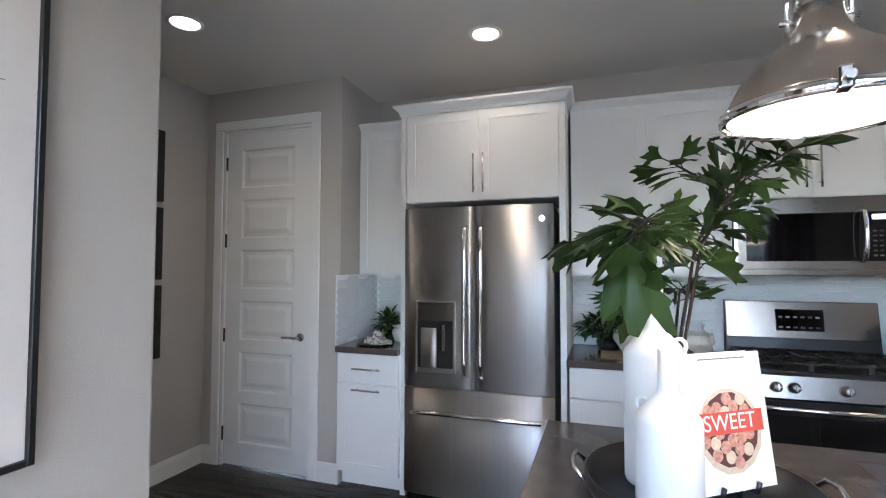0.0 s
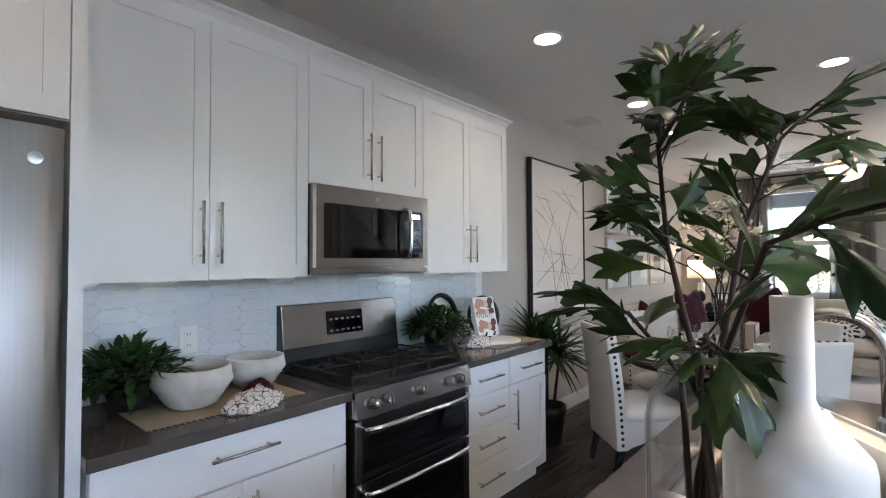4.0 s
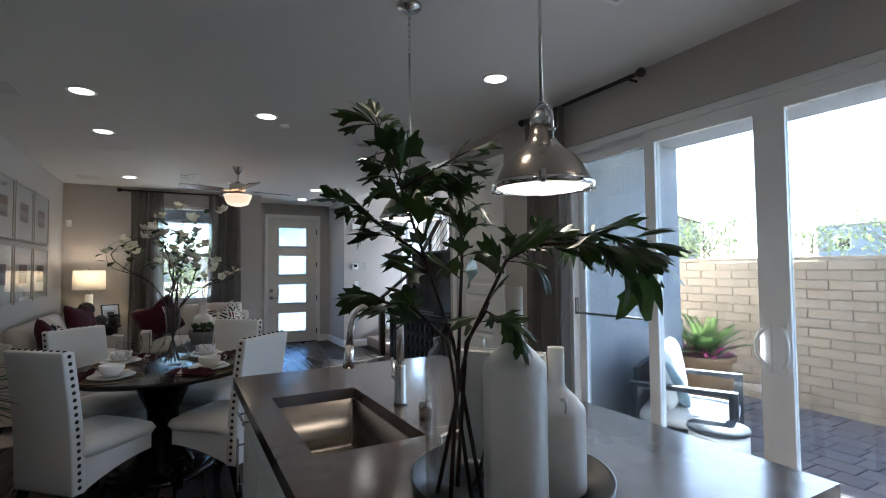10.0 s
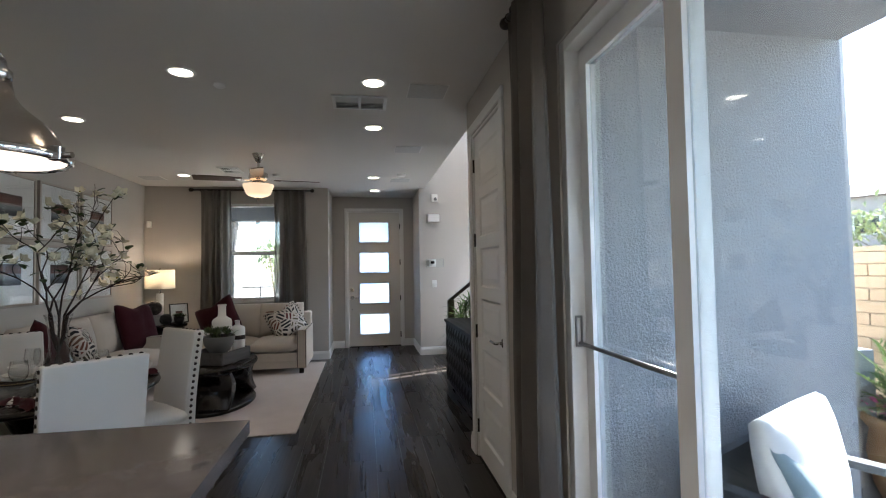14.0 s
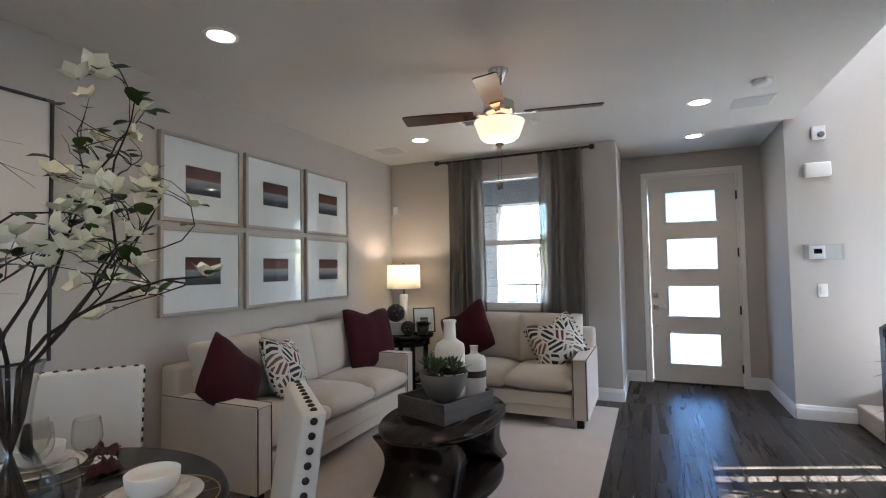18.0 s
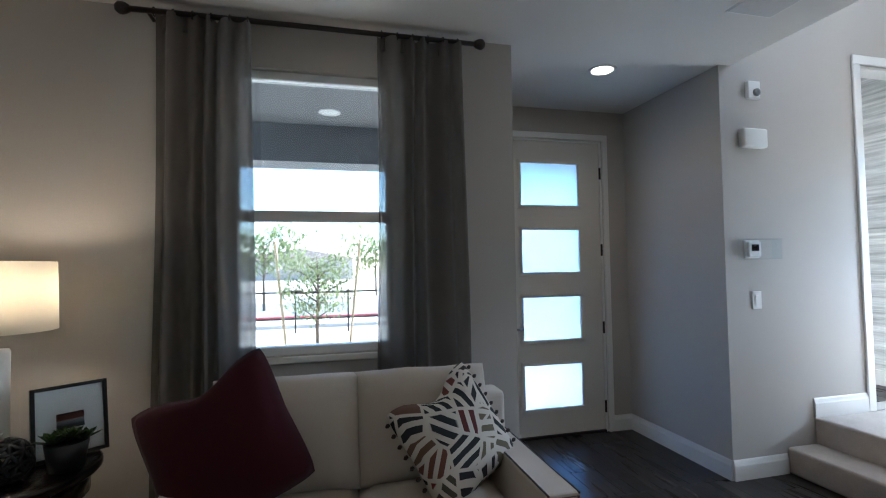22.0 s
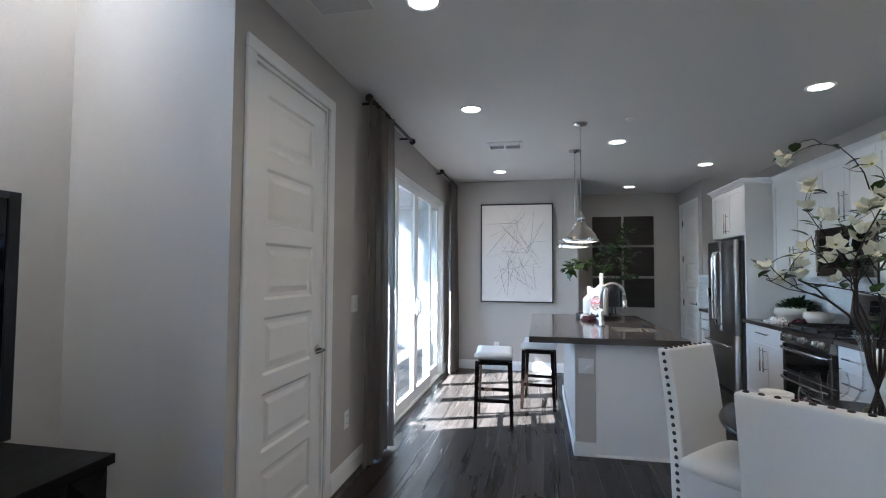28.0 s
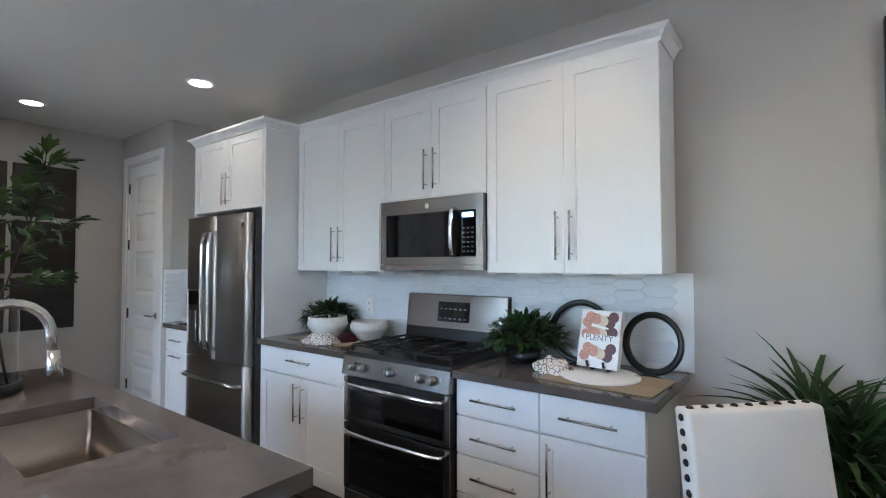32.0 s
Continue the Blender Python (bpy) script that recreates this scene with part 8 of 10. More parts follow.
def curtain_rod(name, label, m, x0, x1, rings, ends=(True, True)):
    """A rod along x at local z=0 with finials, brackets and rings."""
    c = thing(name, label, "curtain rod", m)
    part("rod", tube([(x0, 0, 0), (x1, 0, 0)], 0.014, 12), BRONZE, c, "", True)
    for e, x, s in ((ends[0], x0, -1), (ends[1], x1, 1)):
        if e:
            part("finial", lathe([(0, -0.005), (0.016, -0.005), (0.024, 0.008), (0.030, 0.025), (0.030, 0.04), (0.018, 0.055), (0, 0.06)], 18, m=Matrix.Translation((x, 0, 0)) @ Matrix.Rotation(radians(90 * s), 4, "Y")), BRONZE, c, "turned finial", True)
    for x in (x0 + 0.08, x1 - 0.08):
        part("bracket", tube([(x, 0.0, -0.002), (x, 0.095, -0.002)], 0.009, 8), BRONZE, c)
    for x in rings:
        part("ring", tube([(x, 0.021 * math.cos(q * 0.628), 0.021 * math.sin(q * 0.628) - 0.004) for q in range(10)], 0.0035, 5, closed=True), BRONZE, c)
    return c


def drape(label, m, a0, a1, z0, z1, folds, amp, seed):
    d = thing("curtain", label, "curtain", m, "curtains")
    part("panel", drape_mesh(a0, a1, z0, z1, folds, amp, seed), DRAPE, d, "", True)
    for k in range(folds):
        part("header_pleat", tube([(a0 + (a1 - a0) * (k + 0.5) / folds, 0.012, z1 + 0.0), (a0 + (a1 - a0) * (k + 0.5) / folds, 0.008, z1 - 0.08)], [0.010, 0.013], 6), DRAPE, d)
    return d


# front window: local x runs to -y of the world, local y towards the wall
WM = Matrix.Translation((EX - 0.10, 0, 0)) @ Matrix.Rotation(radians(-90), 4, "Z")
rr_ = [-(5.22 - 0.085 * k) for k in range(6)] + [-(4.12 - 0.085 * k) for k in range(6)]
curtain_rod("curtain_rod", "dark bronze curtain rod over the front window", WM @ Matrix.Translation((0, 0, 2.675)), -5.33, -3.59, rr_)
drape("grey sheer curtain panel drawn aside at the front window", WM, -5.225, -4.76, 0.02, 2.668, 5, 0.048, 1)
drape("grey sheer curtain panel drawn aside at the front window", WM, -4.16, -3.645, 0.02, 2.668, 5, 0.048, 2)
# sliding door
SM = Matrix.Translation((0, SY + 0.10, 0)) @ Matrix.Rotation(radians(180), 4, "Z")
curtain_rod("curtain_rod", "dark bronze curtain rod over the patio door", SM @ Matrix.Translation((0, 0, 2.675)), -3.72, -2.58, [-(3.68 - 0.07 * k) for k in range(6)])
drape("grey sheer curtain panel beside the patio door", SM, -3.72, -3.22, 0.02, 2.668, 5, 0.045, 3)
curtain_rod("curtain_rod", "short dark bronze curtain rod over the patio door", SM @ Matrix.Translation((0, 0, 2.675)), -1.07, -0.04, [-(0.52 - 0.075 * k) for k in range(6)], (True, False))
drape("grey sheer curtain panel in the corner by the patio door", SM, -0.50, -0.08, 0.02, 2.668, 5, 0.045, 4)


# ---- stools ----
STOOLSEAT = cloth("grey_white_vinyl", (0.60, 0.595, 0.585), 500, 0.5, var=0.04, relief=0.1, sheen=0.0)


def stool(m):
    s = thing("bar_stool", "backless bar stool with a pale saddle seat", "stool", m, "island stools")
    bm = bmesh.new()
    n = 12
    g = {}
    for t_, zz in ((0, 0.0), (1, 0.075)):
        for i in range(n + 1):
            for j in range(n + 1):
                u, v = 2 * i / n - 1, 2 * j / n - 1
                edge = max(abs(u), abs(v)) ** 8
                z = 0.595 + zz + 0.028 * u * u - 0.016 * edge * t_ * 1.6
                g[t_, i, j] = bm.verts.new((u * 0.23, v * 0.175, z))
    for t_ in (0, 1):
        for i in range(n):
            for j in range(n):
                q = [g[t_, i, j], g[t_, i + 1, j], g[t_, i + 1, j + 1], g[t_, i, j + 1]]
                bm.faces.new(q if t_ else list(reversed(q)))
    rim = [(i, 0) for i in range(n)] + [(n, j) for j in range(n)] + [(i, n) for i in range(n, 0, -1)] + [(0, j) for j in range(n, 0, -1)]
    for k in range(len(rim)):
        a, b = rim[k], rim[(k + 1) % len(rim)]
        bm.faces.new((g[0, *a], g[0, *b], g[1, *b], g[1, *a]))
    bmesh.ops.recalc_face_normals(bm, faces=bm.faces[:])
    part("seat", bm, STOOLSEAT, s, "pale padded saddle seat", True)
    feet = {}
    for sx in (-1, 1):
        for sy in (-1, 1):
            top, bot = Vector((sx * 0.20, sy * 0.145, 0.60)), Vector((sx * 0.22, sy * 0.165, 0.0))
            lb = bmesh.new()
            r = [[lb.verts.new(p + Vector((a * h, b * h, 0))) for a, b in ((-1, -1), (1, -1), (1, 1), (-1, 1))] for p, h in ((bot, 0.015), (top, 0.021))]
            for k in range(4):
                lb.faces.new((r[0][k], r[0][(k + 1) % 4], r[1][(k + 1) % 4], r[1][k]))
            lb.faces.new(r[0])
            lb.faces.new(r[1])
            bmesh.ops.recalc_face_normals(lb, faces=lb.faces[:])
            part("leg", lb, ESPRESSO, s, "dark splayed leg")
    for z, a, b in ((0.17, "x", 0.159), (0.25, "y", 0.213)):
        for sgn in (-1, 1):
            bm = box(-0.20, 0.20, sgn * b - 0.010, sgn * b + 0.010, z - 0.016, z + 0.016, 0.002, 1) if a == "x" else box(sgn * b - 0.010, sgn * b + 0.010, -0.145, 0.145, z - 0.016, z + 0.016, 0.002, 1)
            part("stretcher", bm, ESPRESSO, s)
    part("apron", box(-0.19, 0.19, -0.14, 0.14, 0.565, 0.600, 0.003), ESPRESSO, s)
    return s


S0_ = stool(Matrix.Translation((2.40, 2.81, 0)) @ Matrix.Rotation(radians(3), 4, "Z"))
copy_thing(S0_, Matrix.Translation((1.70, 3.23, 0)) @ Matrix.Rotation(radians(-4), 4, "Z"))

# ---- on the island ----
tray = thing("round_tray", "round black tray on the island", "tray", Matrix.Translation((1.50, 3.865, 0.9155)))
part("dish", lathe([(0, 0.0), (0.225, 0.0), (0.235, 0.006), (0.242, 0.045), (0.236, 0.046), (0.228, 0.012), (0, 0.010)], 56), BLACK, tray, "", True)
for sg in (-1, 1):
    part("handle", tube([(sg * 0.238, -0.06, 0.03), (sg * 0.262, -0.05, 0.055), (sg * 0.268, 0.0, 0.06), (sg * 0.262, 0.05, 0.055), (sg * 0.238, 0.06, 0.03)], 0.006, 8), NICKEL, tray, "metal tray handle", True)


def jug(label, x, y, r, sh, neck_r, top, loop_side):
    v = thing("ceramic_bottle", label, "vase", Matrix.Translation((x, y, 0.926)), "white bottles on the tray")
    part("body", lathe([(0, 0), (r * 0.96, 0), (r, 0.008), (r, sh - 0.012), (r * 0.97, sh - 0.001), (r * 0.66, sh + 0.025), (neck_r + 0.005, sh + 0.044), (neck_r, sh + 0.056), (neck_r, top), (neck_r - 0.004, top), (neck_r - 0.005, sh + 0.06), (0, sh + 0.055)], 44), MATTECER, v, "", True)
    lp = [(loop_side * r * 0.80 + 0.014 * math.cos(q * 0.628), 0, sh + 0.014 + 0.016 * math.sin(q * 0.628)) for q in range(10)]
    part("loop_handle", tube(lp, 0.005, 8, closed=True), MATTECER, v, "small looped handle", True, Matrix.Rotation(radians(-25), 4, "Z"))


jug("tall white ceramic bottle with a long neck", 1.422, 3.908, 0.071, 0.310, 0.0205, 0.480, 1)
jug("short white ceramic bottle with a looped handle", 1.434, 3.775, 0.067, 0.192, 0.0195, 0.331, -1)
gv = thing("glass_jar_vase", "clear cylinder glass vase of cut stems", "vase", Matrix.Translation((1.488, 4.012, 0.926)))
part("glass", lathe([(0, 0.0), (0.068, 0.0), (0.076, 0.01), (0.078, 0.03), (0.078, 0.30), (0.070, 0.335), (0.058, 0.350), (0.060, 0.365), (0.057, 0.365), (0.055, 0.350), (0.067, 0.333), (0.075, 0.30), (0.075, 0.03), (0.072, 0.012), (0, 0.008)], 44), WINE, gv, "", True)

def ragged_leaf(bm, m, L, W, rnd):
    """A fishtail palm leaflet: a wedge from its stalk to a wide end torn into a few pointed lobes, growing along +x."""
    n, lv_ = 17, 5
    spread = 0.5 * W / L * rnd.uniform(0.85, 1.15)
    curl, roll, fold = rnd.uniform(-0.05, 0.5), rnd.uniform(-0.45, 0.45), rnd.uniform(0.05, 0.4)
    wave, skew = rnd.uniform(0, 6.28), rnd.uniform(-0.22, 0.22)
    lobes, deep = rnd.choice((3, 3, 4, 4, 5)), rnd.uniform(0.25, 0.55)
    shift = rnd.uniform(0, 1)
    ends = []
    for k in range(n):
        c = k / (n - 1) * 2 - 1
        saw = abs(((c * 0.5 + 0.5) * lobes + shift) % 1.0 - 0.5) * 2
        ends.append((c, max(0.45, 1.12 - 0.30 * c * c + skew * c - deep * (1 - saw) ** 0.8 + rnd.uniform(-0.05, 0.05))))
    base = bm.verts.new(m @ Vector((0, 0, 0)))
    rows = []
    for j in range(1, lv_ + 1):
        f = j / lv_
        row = []
        for k, (c, e) in enumerate(ends):
            ang = c * spread * (0.85 + 0.45 * f * f)
            rr = L * f * (1.0 + (e - 1.0) * f ** 1.6)
            x, y = rr * math.cos(ang), rr * math.sin(ang)
            z = -curl * rr * rr / L * 0.8 - fold * abs(y) + roll * y * f + 0.030 * L * f * math.sin(5.5 * c + wave) + (0.012 * L * f if k % 2 else 0.0)
            row.append(bm.verts.new(m @ Vector((x, y, z))))
        rows.append(row)
    for k in range(n - 1):
        bm.faces.new((base, rows[0][k], rows[0][k + 1]))
        for ra, rb in zip(rows, rows[1:]):
            bm.faces.new((ra[k], rb[k], rb[k + 1], ra[k + 1]))


rnd = random.Random(35)
lb = thing("leaf_branches", "cut palm branches with large ragged green leaves", "foliage", Matrix.Translation((1.488, 4.012, 0.926)))
lv = bmesh.new()
# every branch: its line, how far along the leaves begin, their number and length
B = [([(-0.045, -0.03, 0.012), (0.012, 0.01, 0.36), (0.05, 0.06, 0.546), (0.115, 0.09, 0.716), (0.19, 0.10, 0.83), (0.27, 0.09, 0.92)], 0.35, 40, 0.105),
     ([(0.05, 0.06, 0.546), (0.12, 0.15, 0.63), (0.21, 0.20, 0.69)], 0.3, 11, 0.105),
     ([(0.115, 0.09, 0.716), (0.05, 0.04, 0.75), (-0.01, 0.0, 0.78)], 0.4, 8, 0.10),
     ([(0.045, 0.035, 0.012), (-0.015, -0.015, 0.36), (-0.07, -0.083, 0.54), (-0.075, -0.22, 0.60), (-0.10, -0.36, 0.60), (-0.13, -0.44, 0.56)], 0.35, 42, 0.105),
     ([(-0.072, -0.16, 0.575), (-0.14, -0.24, 0.58), (-0.22, -0.29, 0.56)], 0.35, 10, 0.11),
     ([(-0.03, 0.045, 0.012), (0.02, -0.012, 0.36), (0.05, -0.04, 0.56), (0.12, -0.08, 0.70), (0.22, -0.12, 0.77)], 0.42, 27, 0.105),
     ([(-0.05, 0.0, 0.012), (0.0, 0.03, 0.36), (0.02, 0.11, 0.44), (0.04, 0.17, 0.45)], 0.5, 10, 0.105),
     ([(0.05, -0.02, 0.012), (-0.03, 0.0, 0.36), (-0.08, -0.02, 0.43), (-0.13, -0.035, 0.41)], 0.55, 10, 0.108)]
for pts, start, count, size in B:
    pts = [Vector(p) for p in pts]
    stems = bmesh.new()
    tube(pts, [0.0052 - 0.003 * k / (len(pts) - 1) for k in range(len(pts))], 6, stems)
    seg = len(pts) - 1
    for k in range(count):
        q = (start + (1 - start) * k / (count - 1)) * seg
        i = min(int(q), seg - 1)
        p = pts[i].lerp(pts[i + 1], q - i)
        d = (pts[i + 1] - pts[i]).normalized()
        side = d.cross(Vector((rnd.gauss(0, 0.55), rnd.gauss(0, 0.55), 1))).normalized() * (1 if k % 2 else -1)
        open_ = radians(rnd.uniform(18, 80)) if k < count - 1 else 0.0
        way = (d * math.cos(open_) + side * math.sin(open_) + Vector((0, 0, rnd.uniform(-0.35, 0.2)))).normalized()
        m = Matrix.Translation(p) @ way.to_track_quat("X", "Z").to_matrix().to_4x4() @ Matrix.Rotation(rnd.gauss(0, 0.6), 4, "X")
        st_ = rnd.uniform(0.012, 0.035)
        tube([p, m @ Vector((st_, 0, 0))], 0.0018, 4, stems)
        s = size * rnd.uniform(0.62, 1.05)
        ragged_leaf(lv, m @ Matrix.Translation((st_ * 0.9, 0, 0)), s, s * rnd.uniform(0.75, 1.25), rnd)
    part("stem", stems, BARK, lb, "brown stem", True)
# one broad undivided leaf hangs from the end of the long branch
for k_, (yaw_, L_) in enumerate(((-95, 0.15), (-150, 0.13))):
    ragged_leaf(lv, Matrix.Translation((-0.14 + 0.02 * k_, -0.45 + 0.04 * k_, 0.54)) @ Matrix.Rotation(radians(yaw_), 4, "Z") @ Matrix.Rotation(radians(62), 4, "Y"), L_, L_ * 1.5, rnd)
part("leaves", lv, LEAF, lb, "large ragged leaves", True)

# cookbooks on stands
def text_mesh(body, size, m, parent, material, name="lettering"):
    cu = bpy.data.curves.new(name, "FONT")
    cu.body, cu.size, cu.align_x, cu.align_y = body, size, "CENTER", "CENTER"
    cu.extrude = 0.0004
    tmp = bpy.data.objects.new("tmp", cu)
    me = bpy.data.meshes.new_from_object(tmp)
    bpy.data.objects.remove(tmp)
    bpy.data.curves.remove(cu)
    me.materials.append(material)
    ob = new(name, me)
    ob.parent, ob.matrix_basis = parent, m
    return ob


COVERW = surface("white_cover", (0.78, 0.77, 0.75), 0.35, var=0.02, relief=0.0)
REDBAND = surface("red_band", (0.60, 0.075, 0.045), 0.4, var=0.08, relief=0.0)
FIG = surface("fig_print", (0.34, 0.05, 0.04), 0.4, var=0.5, grain=120, relief=0.0, hue=(0.6, 0.35, 0.25))
FIGDARK = surface("fig_dark_print", (0.10, 0.03, 0.03), 0.4, var=0.5, grain=160, relief=0.0)
PASTRY = surface("pastry_print", (0.62, 0.50, 0.36), 0.4, var=0.25, grain=90, relief=0.0)
GREYINK = surface("grey_ink", (0.15, 0.15, 0.16), 0.5, relief=0.0)


def cookbook(label, m, w, h, t, kind):
    b = thing("cookbook", label, "book", m)
    part("page_block", box(-w / 2 + 0.004, w / 2 - 0.004, 0.003, t - 0.003, 0.004, h - 0.004), PAPERW, b)
    bm = box(-w / 2, w / 2, 0.0, 0.003, 0, h)
    box(-w / 2, w / 2, t - 0.003, t, 0, h, bm=bm)
    box(-w / 2 - 0.002, -w / 2 + 0.001, 0, t, 0, h, bm=bm)
    cv = part("cover", bm, COVERW, b, "white printed cover")
    fm = Matrix.Translation((0, -0.0006, 0)) @ Matrix.Rotation(radians(90), 4, "X")
    r = random.Random(kind)

    def disc(x, z, rad, mt, lift):
        part("cover_print", lathe([(0, 0), (rad, 0), (rad, 0.0003), (0, 0.0003)], 14, m=Matrix.Translation((x, -0.0004 - lift, z)) @ Matrix.Rotation(radians(90), 4, "X")), mt, cv)

    if kind == 1:
        disc(0.0, h * 0.43, w * 0.40, PASTRY, 0.0)
        disc(0.0, h * 0.44, w * 0.35, FIGDARK, 0.0004)
        for k in range(26):
            a, q = k * 2.399, w * 0.33 * math.sqrt((k + 0.5) / 26)
            disc(q * math.cos(a), h * 0.44 + q * math.sin(a), w * 0.062, FIG if k % 3 else PASTRY, 0.0008 + 0.0001 * (k % 4))
        part("cover_print", box(-w * 0.42, w * 0.42, -0.0022, -0.0018, h * 0.41, h * 0.57), REDBAND, cv, "red title band")
        text_mesh("SWEET", w * 0.21, Matrix.Translation((0, -0.0026, h * 0.49)) @ Matrix.Rotation(radians(90), 4, "X"), cv, COVERW)
        part("cover_print", box(-w * 0.30, w * 0.30, -0.001, -0.0006, h * 0.955, h * 0.965), GREYINK, cv)
    else:
        for zc, zz in ((0.84, 0.12), (0.60, 0.06), (0.28, 0.16)):
            for k in range(10):
                disc(w * (-0.34 + 0.68 * ((k * 0.37) % 1)), h * (zc + zz * (((k * 0.61) % 1) - 0.5)), w * 0.13, FIG if k % 3 == 0 else PASTRY if k % 3 == 1 else FIGDARK, 0.0002 + 0.0001 * k)
        part("cover_print", box(-w * 0.40, w * 0.40, -0.0022, -0.0018, h * 0.45, h * 0.57), COVERW, cv)
        text_mesh("PLENTY", w * 0.20, Matrix.Translation((0, -0.0026, h * 0.51)) @ Matrix.Rotation(radians(90), 4, "X"), cv, GREYINK)
    return b


def easel(m, w, t):
    e = thing("book_easel", "small black book stand", "book stand", m)
    for sx in (-1, 1):
        part("foot", tube([(sx * w * 0.22, 0.10, 0.006), (sx * w * 0.22, -0.005, 0.006), (sx * w * 0.22, -0.01, 0.026), (sx * w * 0.22, -0.045, 0.028), (sx * w * 0.22, -0.05, 0.05)], 0.006, 6), BLACK, e, "", True)
    part("upright", tube([(-w * 0.22, 0.05, 0.008), (0, 0.075, 0.16), (w * 0.22, 0.05, 0.008)], 0.006, 6), BLACK, e, "", True)


BM = Matrix.Translation((1.560, 3.836, 0.9265)) @ Matrix.Rotation(radians(36), 4, "Z")
easel(BM @ Matrix.Translation((0, 0.02, 0)), 0.22, 0.03)
cookbook("white cookbook with a round fig tart on its cover", BM @ Matrix.Translation((0, -0.02, 0.034)) @ Matrix.Rotation(radians(-8), 4, "X"), 0.222, 0.285, 0.035, 1)
nk = thing("napkin", "burgundy napkin with a printed cloth beside the tray", "napkin", Matrix.Translation((1.82, 3.74, 0.916)) @ Matrix.Rotation(0.35, 4, "Z"), "napkins")
part("cloth", crumple_mesh(3.3, 0.26, 0.17, 0.05), BURGUNDY, nk, "burgundy cloth", True)
part("wrap", crumple_mesh(5.1, 0.12, 0.11, 0.07), PATNAP, nk, "printed cloth", True, Matrix.Translation((-0.11, 0.0, 0)))

# ---- on the counters ----
def stone_bowl(x, y, r, h, lab):
    b = thing("stoneware_bowl", lab, "bowl", Matrix.Translation((x, y, 0.921)), "stoneware bowls")
    part("bowl", lathe([(0, 0), (r * 0.5, 0), (r * 0.62, 0.01), (r * 0.93, h * 0.52), (r, h * 0.62), (r * 0.97, h * 0.75), (r * 0.93, h), (r * 0.87, h), (r * 0.9, h * 0.72), (r * 0.86, h * 0.5), (r * 0.5, 0.02), (0, 0.016)], 48), STONEWARE, b, "", True)


STRAWMAT = surface("straw_mat", (0.30, 0.23, 0.15), 0.9, var=0.3, grain=120, relief=0.7, relief_scale=200, stretch=(1, 5, 1))


def straw_mat(x, y, w, d, yaw=0.0):
    t = thing("woven_mat", "woven straw table mat on the counter", "placemat", Matrix.Translation((x, y, 0.9155)) @ Matrix.Rotation(radians(yaw), 4, "Z"))
    part("mat", box(-w / 2, w / 2, -d / 2, d / 2, 0, 0.005, 0.002, 1), STRAWMAT, t)
    for k in range(int(w / 0.02)):
        part("fringe", tube([(-w / 2 + 0.01 + k * 0.02, -d / 2, 0.003), (-w / 2 + 0.012 + k * 0.02, -d / 2 - 0.02, 0.002)], 0.0015, 4), STRAWMAT, t)


straw_mat(1.58, 5.74, 0.58, 0.36)
stone_bowl(1.50, 5.735, 0.140, 0.145, "rough pale stoneware bowl")
stone_bowl(1.80, 5.845, 0.130, 0.125, "smaller rough stoneware bowl behind another")
nk = thing("napkin", "printed and burgundy cloth napkin on the counter", "napkin", Matrix.Translation((1.65, 5.56, 0.916)) @ Matrix.Rotation(0.35, 4, "Z"), "napkins")
part("cloth", crumple_mesh(2.2, 0.27, 0.17, 0.065), PATNAP, nk, "printed cloth", True)
part("wrap", crumple_mesh(9.1, 0.15, 0.12, 0.06), BURGUNDY, nk, "burgundy cloth", True, Matrix.Translation((0.13, 0.10, 0.0)))


def bushy(name, label, m, r, h, count, size, seed, leafmat):
    q = random.Random(seed)
    b = thing(name, label, "plant", m)
    bm, tk = bmesh.new(), bmesh.new()
    part("pot", lathe([(0, 0), (r * 0.35, 0), (r * 0.42, h * 0.25), (r * 0.38, h * 0.25), (0, h * 0.22)], 20), BLACK, b, "small dark pot", True)
    for k in range(count):
        a = k * 2.399
        u = (k + 0.5) / count
        el = math.asin(1 - 1.05 * u)
        d = Vector((math.cos(a) * math.cos(el), math.sin(a) * math.cos(el), math.sin(el)))
        rr = q.uniform(0.55, 1.0)
        p = Vector((d.x * r * rr, d.y * r * rr, h * 0.42 + d.z * h * 0.5 * rr))
        if k % 4 == 0:
            tube([(0, 0, h * 0.2), p], 0.002, 4, tk)
        L = size * q.uniform(0.7, 1.25)
        add_leaf(bm, leaf_blade(L, L * 0.42, 3, 0.25, q.uniform(0.1, 0.5)), Matrix.Translation(p) @ Matrix.Rotation(a + q.gauss(0, 0.6), 4, "Z") @ Matrix.Rotation(-el * 0.8 + q.gauss(0.0, 0.35), 4, "Y"))
    part("stem", tk, BARK, b)
    part("leaves", bm, leafmat, b, "dense small green leaves")
    return b


bushy("counter_plant", "dark green leafy plant in the counter corner", Matrix.Translation((1.34, 5.88, 0.9155)), 0.185, 0.24, 380, 0.065, 2, FERN)
bushy("counter_plant", "dense dark green fern beside the range", Matrix.Translation((2.98, 5.83, 0.9155)), 0.20, 0.26, 620, 0.055, 3, FERN)
bushy("counter_plant", "small green plant in the nook", Matrix.Translation((-0.13, 5.78, 0.9155)), 0.09, 0.22, 150, 0.06, 4, LEAF)


